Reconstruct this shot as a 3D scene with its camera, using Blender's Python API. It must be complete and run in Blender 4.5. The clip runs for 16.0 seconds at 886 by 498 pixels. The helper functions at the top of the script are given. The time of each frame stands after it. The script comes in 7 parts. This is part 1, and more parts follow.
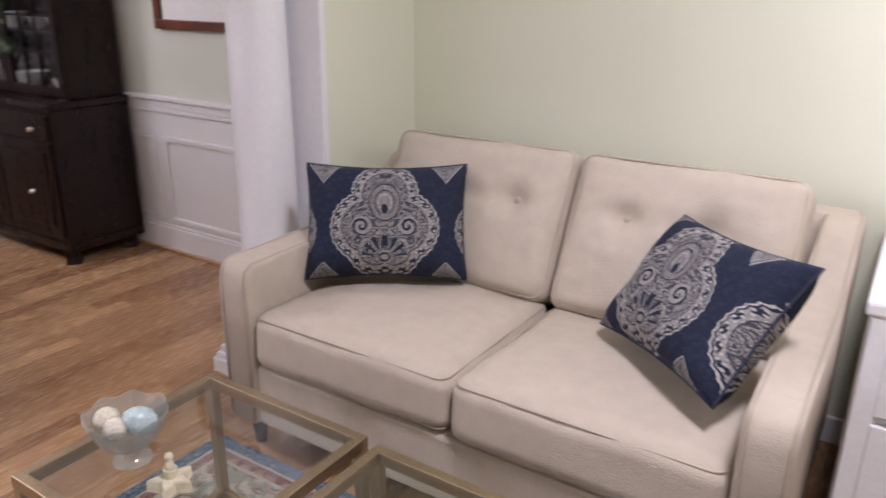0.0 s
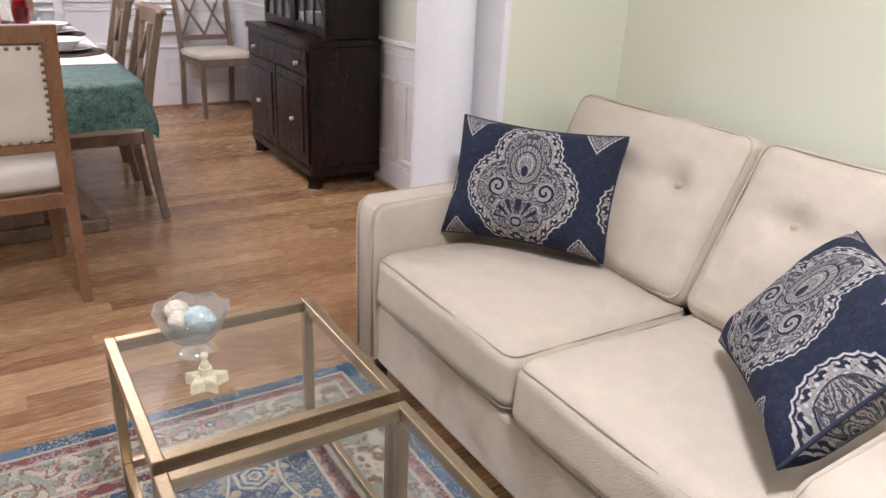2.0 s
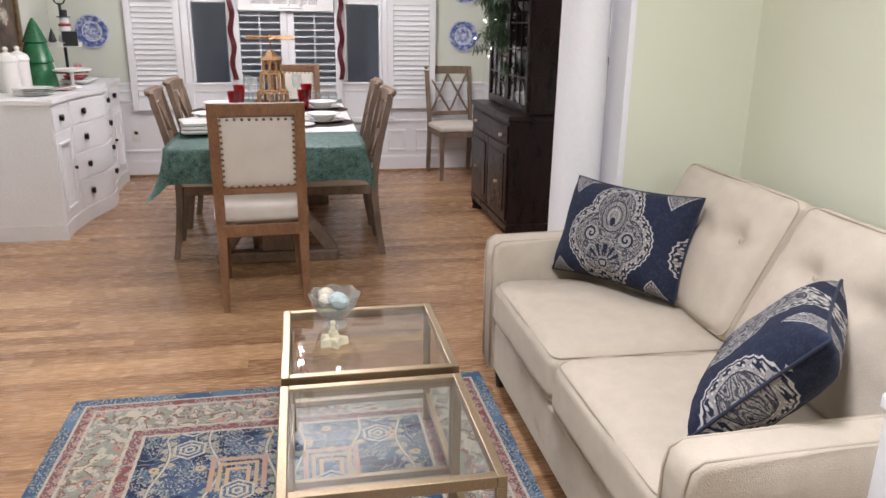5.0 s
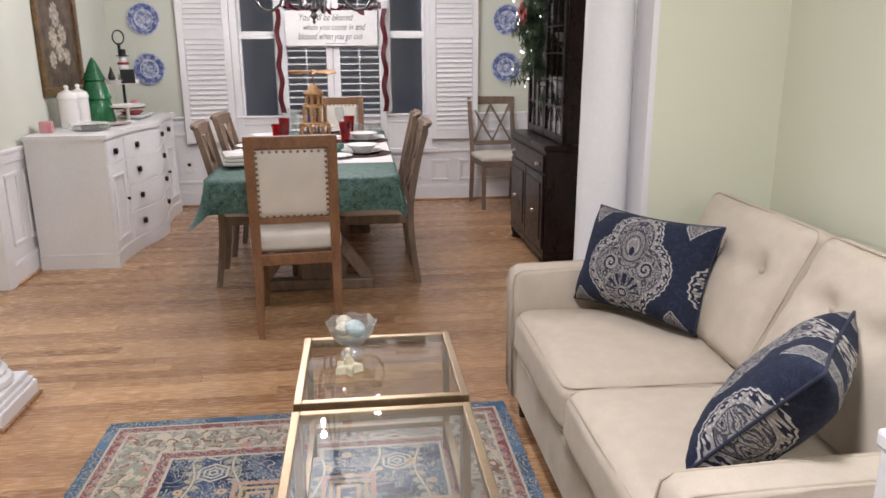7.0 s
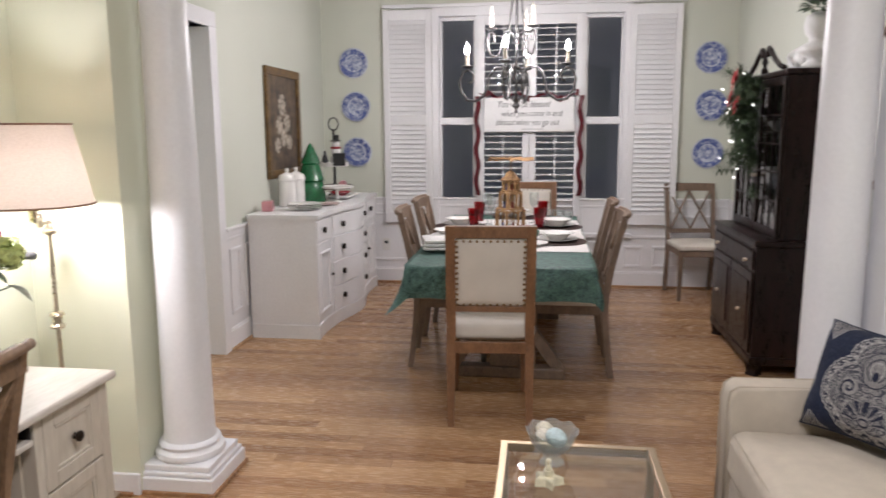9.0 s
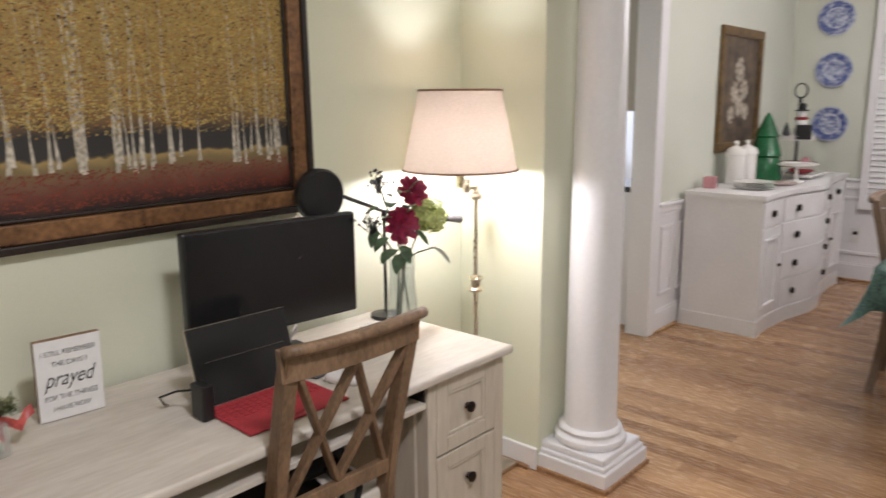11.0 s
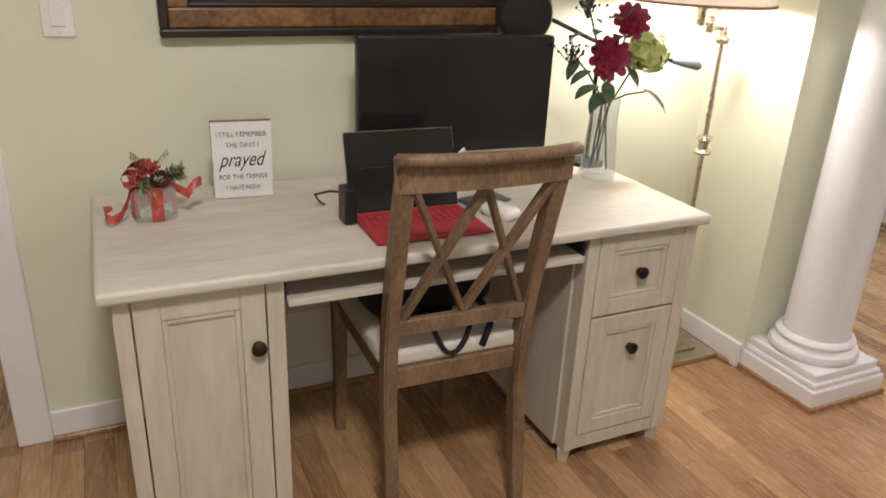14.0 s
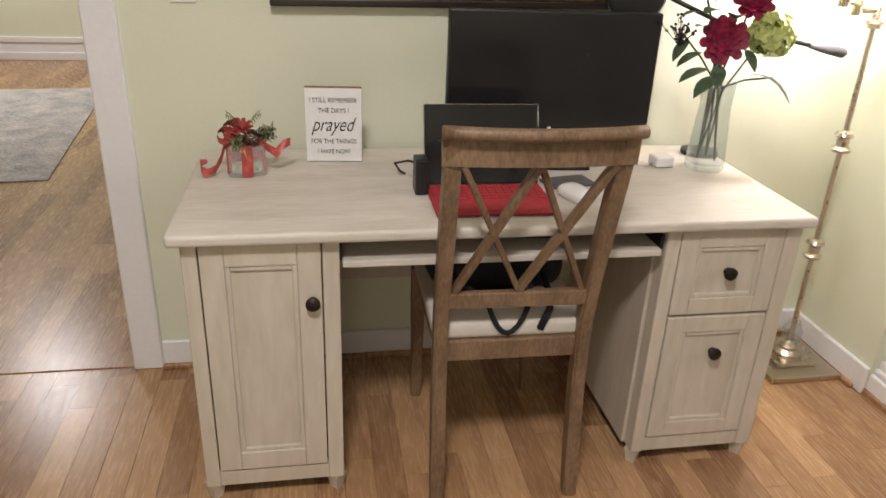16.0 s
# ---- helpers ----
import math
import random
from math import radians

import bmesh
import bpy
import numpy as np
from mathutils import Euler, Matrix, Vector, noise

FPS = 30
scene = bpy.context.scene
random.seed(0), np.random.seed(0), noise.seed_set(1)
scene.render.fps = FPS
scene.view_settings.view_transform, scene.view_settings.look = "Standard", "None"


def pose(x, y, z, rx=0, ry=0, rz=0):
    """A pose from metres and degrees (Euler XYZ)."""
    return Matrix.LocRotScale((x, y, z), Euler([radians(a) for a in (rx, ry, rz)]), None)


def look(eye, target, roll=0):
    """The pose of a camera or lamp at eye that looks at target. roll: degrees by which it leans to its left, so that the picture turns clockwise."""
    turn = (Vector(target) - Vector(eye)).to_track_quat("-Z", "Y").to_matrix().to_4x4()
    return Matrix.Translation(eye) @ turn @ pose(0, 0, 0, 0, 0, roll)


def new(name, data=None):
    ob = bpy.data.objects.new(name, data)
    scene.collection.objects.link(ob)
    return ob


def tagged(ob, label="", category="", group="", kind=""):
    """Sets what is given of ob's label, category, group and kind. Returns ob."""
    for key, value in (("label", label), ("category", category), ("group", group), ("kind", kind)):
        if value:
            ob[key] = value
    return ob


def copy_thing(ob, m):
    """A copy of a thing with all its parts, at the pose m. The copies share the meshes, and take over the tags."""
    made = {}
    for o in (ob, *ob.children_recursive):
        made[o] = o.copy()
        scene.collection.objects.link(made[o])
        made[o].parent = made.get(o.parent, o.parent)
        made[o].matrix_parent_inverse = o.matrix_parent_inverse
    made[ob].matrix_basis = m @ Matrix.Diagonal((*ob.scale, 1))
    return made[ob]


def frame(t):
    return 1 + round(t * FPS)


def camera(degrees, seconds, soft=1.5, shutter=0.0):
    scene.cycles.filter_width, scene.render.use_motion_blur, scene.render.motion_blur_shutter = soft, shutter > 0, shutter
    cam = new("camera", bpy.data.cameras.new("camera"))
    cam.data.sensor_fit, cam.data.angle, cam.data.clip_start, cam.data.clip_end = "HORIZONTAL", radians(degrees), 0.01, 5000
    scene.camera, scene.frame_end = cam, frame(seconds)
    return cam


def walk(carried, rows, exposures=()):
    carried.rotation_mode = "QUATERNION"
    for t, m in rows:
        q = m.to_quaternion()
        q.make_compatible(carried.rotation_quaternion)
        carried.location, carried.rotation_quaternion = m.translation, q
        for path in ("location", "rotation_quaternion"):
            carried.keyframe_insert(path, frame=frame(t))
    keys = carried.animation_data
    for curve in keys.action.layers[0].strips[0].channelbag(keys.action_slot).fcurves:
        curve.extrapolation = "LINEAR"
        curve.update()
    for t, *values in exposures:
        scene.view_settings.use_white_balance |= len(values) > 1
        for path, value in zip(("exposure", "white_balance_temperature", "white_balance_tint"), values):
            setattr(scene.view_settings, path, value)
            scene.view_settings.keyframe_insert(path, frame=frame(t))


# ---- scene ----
cam = camera(62.0, 16.0, shutter=0.45)
PATH = [
    (0, (-0.094, 0.891, 1.383), (-1.114, 2.477, 0.716), 0.7),
    (0.5, (-0.057, 1.023, 1.377), (-1.311, 2.412, 0.672), 0.8),
    (1, (0.06, 1.13, 1.365), (-1.338, 2.363, 0.639), 1.9),
    (1.5, (0.136, 1.179, 1.365), (-1.351, 2.299, 0.632), 2.6),
    (2, (0.187, 1.307, 1.334), (-1.368, 2.31, 0.576), 2.8),
    (2.5, (0.261, 1.436, 1.34), (-1.374, 2.277, 0.553), 2.4),
    (3, (0.427, 1.521, 1.336), (-1.301, 2.154, 0.555), 1.5),
    (3.5, (0.599, 1.544, 1.358), (-1.191, 2.058, 0.63), 0.7),
    (4, (0.736, 1.503, 1.367), (-1.085, 1.978, 0.691), 0.8),
    (4.2, (0.804, 1.493, 1.386), (-1.03, 1.951, 0.733), 0.9),
    (6.3, (0.962, 1.678, 1.423), (-0.945, 1.93, 0.876), -0.1),
    (6.5, (0.968, 1.682, 1.423), (-0.941, 1.926, 0.878), -0.3),
    (7, (0.964, 1.673, 1.425), (-0.955, 1.889, 0.906), -0.4),
    (7.5, (0.969, 1.64, 1.45), (-0.972, 1.788, 0.991), -0.5),
    (8, (0.947, 1.607, 1.491), (-1.014, 1.669, 1.103), -0.4),
    (8.5, (0.93, 1.59, 1.508), (-1.04, 1.517, 1.173), -0.3),
    (9, (0.892, 1.578, 1.502), (-1.064, 1.319, 1.181), -0.3),
    (9.5, (0.822, 1.549, 1.491), (-1.092, 1.073, 1.161), -0.3),
    (10, (0.683, 1.495, 1.491), (-1.134, 0.738, 1.141), -0.2),
    (10.2, (0.649, 1.478, 1.499), (-1.109, 0.597, 1.139), -0.3),
    (12.3, (0.401, 1.682, 1.44), (-0.635, 0.033, 0.986), 0.5),
    (12.5, (0.384, 1.694, 1.434), (-0.624, 0.034, 0.953), 0.8),
    (13, (0.34, 1.696, 1.414), (-0.611, 0.027, 0.855), 1.3),
    (13.5, (0.245, 1.653, 1.384), (-0.634, -0.015, 0.717), 2.1),
    (14, (0.185, 1.604, 1.363), (-0.603, -0.073, 0.609), 2.6),
    (14.5, (0.105, 1.606, 1.341), (-0.564, -0.087, 0.512), 2.9),
    (15, (0.013, 1.66, 1.346), (-0.535, -0.061, 0.486), 2.9),
    (15.5, (-0.036, 1.697, 1.352), (-0.458, -0.063, 0.499), 2.6),
    (16, (-0.069, 1.683, 1.358), (-0.401, -0.111, 0.539), 2.4),
]
EXPOSURES = [(0.0, 0.0, 5800, 25), (1.4, 0.36, 5790, 19), (2.2, 0.42, 5790, 18), (3.5, 0.44, 5790, 14), (6.3, 0.22, 5860, 16), (7.0, 0.19, 5900, 16), (8.0, 0.05, 5960, 15), (10.2, -0.12, 5860, 15), (12.5, -0.17, 6480, 14), (16.0, 0.0, 6400, 14)]
walk(cam, [(t, look(eye, target, roll)) for t, eye, target, roll in PATH], EXPOSURES)

# ---- world and lights ----
world = bpy.data.worlds.new("night")
scene.world = world
world.use_nodes = True
world.node_tree.nodes["Background"].inputs[0].default_value = (0.02, 0.024, 0.034, 1)
world.node_tree.nodes["Background"].inputs[1].default_value = 1.0


def lamp(name, kind, m, power, colour, size=0.1, size_y=None):
    data = bpy.data.lights.new(name, kind)
    data.energy, data.color = power, colour
    if kind == "POINT":
        data.shadow_soft_size = size
    elif kind == "AREA":
        data.size = size
        if size_y:
            data.shape, data.size_y = "RECTANGLE", size_y
    ob = new(name, data)
    ob.matrix_world = m
    return ob


WARM, SOFT, COOL = (1.0, 0.95, 0.89), (1.0, 0.955, 0.92), (0.86, 0.92, 1.0)
# the living room's own ceiling light, behind the walker
lamp("ceiling_light_living", "AREA", pose(0.10, 1.75, 2.70), 52, SOFT, 0.35)
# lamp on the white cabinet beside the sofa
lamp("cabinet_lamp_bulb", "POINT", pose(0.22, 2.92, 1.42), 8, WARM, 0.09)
# bulb inside the floor lamp's shade
lamp("floor_lamp_bulb", "POINT", pose(-1.495, -0.205, 1.295), 31, SOFT, 0.045)
# the four lit candles of the chandelier
for k in range(4):
    a = radians(90 * k + 80)
    lamp("chandelier_bulb", "POINT", pose(-4.25 + 0.345 * math.cos(a), 1.405 + 0.345 * math.sin(a), 2.14), 19, (1.0, 0.925, 0.855), 0.02)
# lights of the hall and the kitchen
lamp("hall_ceiling_light", "AREA", pose(2.3, -4.4, 2.68), 50, SOFT, 0.4)
lamp("kitchen_ceiling_light", "AREA", pose(-4.6, -2.6, 2.68), 110, COOL, 0.5)


# ---- materials ----
def mat(name, colour, rough=0.6, metal=0.0, vary=0.12, scale=8.0, fine=90.0, bump=0.05, spec=0.5, tint=None, rand=0.0, stretch=None, coat=0.0):
    """A surface with variation at two scales; tint is the colour that its stains lean to."""
    m = bpy.data.materials.new(name)
    m.use_nodes = True
    t = m.node_tree
    b = t.nodes["Principled BSDF"]
    b.inputs["Metallic"].default_value = metal
    b.inputs["Specular IOR Level"].default_value = spec
    b.inputs["Coat Weight"].default_value = coat
    co = t.nodes.new("ShaderNodeTexCoord")
    src = co.outputs["Object"]
    if stretch:
        mp = t.nodes.new("ShaderNodeMapping")
        mp.inputs["Scale"].default_value = stretch
        t.links.new(src, mp.inputs["Vector"])
        src = mp.outputs["Vector"]
    n1, n2 = t.nodes.new("ShaderNodeTexNoise"), t.nodes.new("ShaderNodeTexNoise")
    for n, s, d in ((n1, scale, 4), (n2, fine, 3)):
        n.inputs["Scale"].default_value, n.inputs["Detail"].default_value = s, d
        t.links.new(src, n.inputs["Vector"])
    add = t.nodes.new("ShaderNodeMath")
    add.operation = "ADD"
    t.links.new(n1.outputs["Fac"], add.inputs[0])
    t.links.new(n2.outputs["Fac"], add.inputs[1])
    fac = add.outputs[0]
    if rand:
        oi = t.nodes.new("ShaderNodeObjectInfo")
        gi = t.nodes.new("ShaderNodeNewGeometry")
        s1, s2 = t.nodes.new("ShaderNodeMath"), t.nodes.new("ShaderNodeMath")
        s1.operation, s2.operation = "ADD", "MULTIPLY_ADD"
        t.links.new(oi.outputs["Random"], s1.inputs[0])
        t.links.new(gi.outputs["Random Per Island"], s1.inputs[1])
        t.links.new(s1.outputs[0], s2.inputs[0])
        s2.inputs[1].default_value = rand
        t.links.new(fac, s2.inputs[2])
        fac = s2.outputs[0]
    ramp = t.nodes.new("ShaderNodeMapRange")
    ramp.inputs[1].default_value, ramp.inputs[2].default_value = 0.7, 1.3 + rand
    t.links.new(fac, ramp.inputs[0])
    mix = t.nodes.new("ShaderNodeMix")
    mix.data_type = "RGBA"
    low = tint or tuple(c * (1 - 2 * vary) for c in colour)
    high = tuple(min(1, c * (1 + vary)) for c in colour)
    mix.inputs["A"].default_value, mix.inputs["B"].default_value = (*low, 1), (*high, 1)
    t.links.new(ramp.outputs[0], mix.inputs["Factor"])
    t.links.new(mix.outputs["Result"], b.inputs["Base Color"])
    rr = t.nodes.new("ShaderNodeMapRange")
    rr.inputs[1].default_value, rr.inputs[2].default_value = 0.6, 1.4
    rr.inputs[3].default_value, rr.inputs[4].default_value = max(0.02, rough - 0.07), min(1, rough + 0.07)
    t.links.new(fac, rr.inputs[0])
    t.links.new(rr.outputs[0], b.inputs["Roughness"])
    if bump:
        bp = t.nodes.new("ShaderNodeBump")
        bp.inputs["Strength"].default_value, bp.inputs["Distance"].default_value = bump, 0.01
        t.links.new(n2.outputs["Fac"], bp.inputs["Height"])
        t.links.new(bp.outputs["Normal"], b.inputs["Normal"])
    return m


def glow(name, colour, strength):
    m = bpy.data.materials.new(name)
    m.use_nodes = True
    b = m.node_tree.nodes["Principled BSDF"]
    b.inputs["Base Color"].default_value = (*colour, 1)
    b.inputs["Emission Color"].default_value = (*colour, 1)
    b.inputs["Emission Strength"].default_value = strength
    return m


def glassy(name, colour=(1, 1, 1), rough=0.0, ior=1.45, thin=False, milk=0.0):
    m = bpy.data.materials.new(name)
    m.use_nodes = True
    t = m.node_tree
    b = t.nodes["Principled BSDF"]
    if thin:
        tr, gl, mx = t.nodes.new("ShaderNodeBsdfTransparent"), t.nodes.new("ShaderNodeBsdfGlossy"), t.nodes.new("ShaderNodeMixShader")
        lw, fr = t.nodes.new("ShaderNodeLayerWeight"), t.nodes.new("ShaderNodeMapRange")
        pw = t.nodes.new("ShaderNodeMath")
        pw.operation, pw.inputs[1].default_value = "POWER", 4.0
        t.links.new(lw.outputs["Facing"], pw.inputs[0])
        t.links.new(pw.outputs[0], fr.inputs[0])
        fr.inputs[3].default_value, fr.inputs[4].default_value = ((ior - 1) / (ior + 1)) ** 2, 1.0
        tr.inputs["Color"].default_value = (*colour, 1)
        gl.inputs["Roughness"].default_value = rough
        t.links.new(fr.outputs[0], mx.inputs[0])
        t.links.new(tr.outputs[0], mx.inputs[1])
        t.links.new(gl.outputs[0], mx.inputs[2])
        last = mx
        if milk:
            df, m2 = t.nodes.new("ShaderNodeBsdfDiffuse"), t.nodes.new("ShaderNodeMixShader")
            df.inputs["Color"].default_value = (0.90, 0.90, 0.88, 1)
            m2.inputs[0].default_value = milk
            t.links.new(mx.outputs[0], m2.inputs[1])
            t.links.new(df.outputs[0], m2.inputs[2])
            last = m2
        t.links.new(last.outputs[0], t.nodes["Material Output"].inputs["Surface"])
    else:
        b.inputs["Base Color"].default_value = (*colour, 1)
        b.inputs["Roughness"].default_value = rough
        b.inputs["IOR"].default_value = ior
        b.inputs["Transmission Weight"].default_value = 1.0
    return m


def oak(name):
    """Varnished oak strips: tone by the board, flame grain along it, fine pores."""
    m = bpy.data.materials.new(name)
    m.use_nodes = True
    t = m.node_tree
    b = t.nodes["Principled BSDF"]
    co, oi, gi = t.nodes.new("ShaderNodeTexCoord"), t.nodes.new("ShaderNodeObjectInfo"), t.nodes.new("ShaderNodeNewGeometry")

    def math2(kind, p, q):
        n = t.nodes.new("ShaderNodeMath")
        n.operation = kind
        for k, v in enumerate((p, q)):
            if isinstance(v, (int, float)):
                n.inputs[k].default_value = v
            else:
                t.links.new(v, n.inputs[k])
        return n.outputs[0]
    board = math2("FRACT", math2("MULTIPLY", math2("ADD", oi.outputs["Random"], gi.outputs["Random Per Island"]), 7.31), 0.0)
    cx = t.nodes.new("ShaderNodeCombineXYZ")
    t.links.new(math2("MULTIPLY", board, 37.0), cx.inputs[0])
    t.links.new(math2("MULTIPLY", board, 91.0), cx.inputs[1])
    va, mp = t.nodes.new("ShaderNodeVectorMath"), t.nodes.new("ShaderNodeMapping")
    t.links.new(co.outputs["Object"], va.inputs[0])
    t.links.new(cx.outputs[0], va.inputs[1])
    mp.inputs["Scale"].default_value = (6.0, 0.62, 1.0)
    t.links.new(va.outputs[0], mp.inputs[0])
    grain, pores = t.nodes.new("ShaderNodeTexNoise"), t.nodes.new("ShaderNodeTexNoise")
    grain.inputs["Scale"].default_value, grain.inputs["Detail"].default_value, grain.inputs["Distortion"].default_value = 1.9, 2, 0.7
    pores.inputs["Scale"].default_value, pores.inputs["Detail"].default_value = 22, 4
    t.links.new(mp.outputs[0], grain.inputs["Vector"])
    t.links.new(mp.outputs[0], pores.inputs["Vector"])
    flame = math2("PINGPONG", math2("MULTIPLY", grain.outputs["Fac"], 9.0), 1.0)
    vein = math2("MINIMUM", math2("MULTIPLY", flame, 3.2), 1.0)
    fleck = math2("MULTIPLY", math2("SUBTRACT", 1.0, vein), 0.11)
    tone = math2("SUBTRACT", math2("ADD", math2("MULTIPLY", board, 0.33), math2("ADD", 0.26, math2("MULTIPLY", pores.outputs["Fac"], 0.26))), fleck)
    rp = t.nodes.new("ShaderNodeValToRGB")
    e = rp.color_ramp.elements
    e[0].position, e[0].color = 0.12, (0.13, 0.060, 0.026, 1)
    e[1].position, e[1].color = 0.90, (0.60, 0.39, 0.21, 1)
    for q, c in ((0.38, (0.285, 0.152, 0.075, 1)), (0.63, (0.455, 0.27, 0.135, 1))):
        x = e.new(q)
        x.color = c
    t.links.new(tone, rp.inputs[0])
    t.links.new(rp.outputs[0], b.inputs["Base Color"])
    rr = t.nodes.new("ShaderNodeMapRange")
    rr.inputs[3].default_value, rr.inputs[4].default_value = 0.17, 0.36
    t.links.new(pores.outputs["Fac"], rr.inputs[0])
    t.links.new(rr.outputs[0], b.inputs["Roughness"])
    bp = t.nodes.new("ShaderNodeBump")
    bp.inputs["Strength"].default_value, bp.inputs["Distance"].default_value = 0.04, 0.004
    t.links.new(pores.outputs["Fac"], bp.inputs["Height"])
    t.links.new(bp.outputs[0], b.inputs["Normal"])
    return m


WALL = mat("sage_wall_paint", (0.71, 0.72, 0.57), 0.75, vary=0.02, scale=1.5, fine=260, bump=0.04, spec=0.25)
DWALL = mat("pale_green_wall_paint", (0.63, 0.645, 0.56), 0.7, vary=0.02, scale=1.5, fine=260, bump=0.04, spec=0.25)
TRIM = mat("white_trim_paint", (0.80, 0.79, 0.80), 0.38, vary=0.02, scale=3, fine=60, bump=0.02)
CEIL = mat("ceiling_paint", (0.82, 0.81, 0.79), 0.9, vary=0.02, scale=2, fine=200, bump=0.05)
OAK = oak("oak_floor_varnish")
GAP = mat("dark_floor_joint", (0.06, 0.03, 0.016), 0.8, vary=0.2)
CREAM = mat("cream_linen_upholstery", (0.545, 0.475, 0.38), 0.92, vary=0.045, scale=22, fine=330, bump=0.36, spec=0.2)
PIPE = mat("cream_piping", (0.46, 0.395, 0.31), 0.9, vary=0.06, fine=400, bump=0.1, spec=0.2)
LEGDARK = mat("dark_stained_leg", (0.035, 0.020, 0.014), 0.4, vary=0.2)
BRASS = mat("brushed_champagne_brass", (0.46, 0.36, 0.235), 0.38, 1.0, vary=0.1, scale=6, fine=200, bump=0.03)
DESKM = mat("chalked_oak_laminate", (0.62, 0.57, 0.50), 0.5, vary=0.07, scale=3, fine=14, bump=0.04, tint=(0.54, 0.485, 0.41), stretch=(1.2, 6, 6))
# upright parts: vertical grain, darker and warmer than the desktop's colour
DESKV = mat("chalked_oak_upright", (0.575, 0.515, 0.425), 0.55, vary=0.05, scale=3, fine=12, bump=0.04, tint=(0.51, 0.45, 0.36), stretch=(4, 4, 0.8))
DCHAIR = mat("weathered_brown_wood", (0.215, 0.135, 0.076), 0.5, vary=0.25, scale=6, fine=50, bump=0.06, tint=(0.115, 0.068, 0.037), stretch=(3, 3, 1))
GCHAIR = mat("driftwood_grey_brown", (0.215, 0.15, 0.105), 0.55, vary=0.16, scale=6, fine=50, bump=0.06, tint=(0.13, 0.088, 0.06), stretch=(3, 3, 1))
HCHAIR = mat("honey_brown_wood", (0.23, 0.115, 0.052), 0.42, vary=0.16, scale=6, fine=50, bump=0.04, tint=(0.14, 0.066, 0.03), stretch=(3, 3, 1))
SEAT = mat("ivory_seat_fabric", (0.64, 0.59, 0.52), 0.9, vary=0.05, scale=8, fine=400, bump=0.15, spec=0.2)
MAHOG = mat("near_black_mahogany", (0.013, 0.0055, 0.0045), 0.30, vary=0.2, scale=5, fine=40, bump=0.0, spec=0.28, stretch=(4, 4, 1))
WHITEFURN = mat("white_painted_furniture", (0.83, 0.82, 0.82), 0.35, vary=0.03, scale=4, fine=60, bump=0.03)
NAIL = mat("antique_brass_nail", (0.30, 0.19, 0.09), 0.4, 0.8, vary=0.2)
KNOB = mat("dark_bronze_knob", (0.05, 0.038, 0.03), 0.35, 0.9, vary=0.2)
GREENCLOTH = mat("green_damask_cloth", (0.075, 0.145, 0.118), 0.6, vary=0.4, scale=30, fine=120, bump=0.2, tint=(0.006, 0.032, 0.028))
RUNNER = mat("white_runner_cloth", (0.74, 0.70, 0.68), 0.85, vary=0.06, scale=30, fine=300, bump=0.12)
BLACK = mat("black_plastic", (0.012, 0.012, 0.013), 0.38, vary=0.15, bump=0.02)
SCREEN = mat("dark_screen", (0.012, 0.012, 0.013), 0.22, vary=0.05, bump=0.0)
NICKEL = mat("antique_nickel", (0.60, 0.53, 0.43), 0.3, 1.0, vary=0.03, bump=0.0)
CERAMIC = mat("white_glazed_ceramic", (0.80, 0.78, 0.75), 0.16, vary=0.02, bump=0.0)
GLASS = glassy("clear_glass", (0.93, 0.95, 0.95), 0.02, thin=True, milk=0.07)
CRYSTAL = glassy("cut_crystal", (0.90, 0.93, 0.93), 0.05, thin=True, ior=1.8, milk=0.09)
TABLEGLASS = glassy("table_glass", (0.93, 0.95, 0.94), thin=True, ior=1.42)
PANE = glassy("window_glass", (0.95, 0.96, 0.96), thin=True)
# faint glow stands in for the room's grey reflections in the panes
NIGHT = glow("night_grey_glow", (1.0, 0.97, 0.96), 0.005)


# ---- mesh helpers ----
def bm_box(bm, x0, x1, y0, y1, z0, z1, bevel=0.0, seg=2):
    g = bmesh.ops.create_cube(bm, size=1.0)
    vs = g["verts"]
    for v in vs:
        v.co = Vector(((x0 + x1) / 2 + v.co.x * (x1 - x0), (y0 + y1) / 2 + v.co.y * (y1 - y0), (z0 + z1) / 2 + v.co.z * (z1 - z0)))
    if bevel:
        es = list({e for v in vs for e in v.link_edges})
        bmesh.ops.bevel(bm, geom=es, offset=bevel, segments=seg, profile=0.5, affect="EDGES")
    return bm


def box(x0, x1, y0, y1, z0, z1, bevel=0.0, seg=2):
    return bm_box(bmesh.new(), x0, x1, y0, y1, z0, z1, bevel, seg)


def bm_beam(bm, a, b, w, h, bevel=0.004, up=(0, 0, 1)):
    """A bar of section w x h from a to b."""
    a, b = Vector(a), Vector(b)
    d = b - a
    y = d.normalized()
    x = y.cross(Vector(up))
    x = x.normalized() if x.length > 1e-4 else Vector((1, 0, 0))
    z = x.cross(y)
    sub = box(-w / 2, w / 2, 0, d.length, -h / 2, h / 2, bevel)
    m = Matrix.Translation(a) @ Matrix((x, y, z)).transposed().to_4x4()
    sub.transform(m)
    tmp = bpy.data.meshes.new("tmp")
    sub.to_mesh(tmp)
    sub.free()
    bm.from_mesh(tmp)
    bpy.data.meshes.remove(tmp)
    return bm


def beam(a, b, w, h, bevel=0.004, up=(0, 0, 1)):
    return bm_beam(bmesh.new(), a, b, w, h, bevel, up)


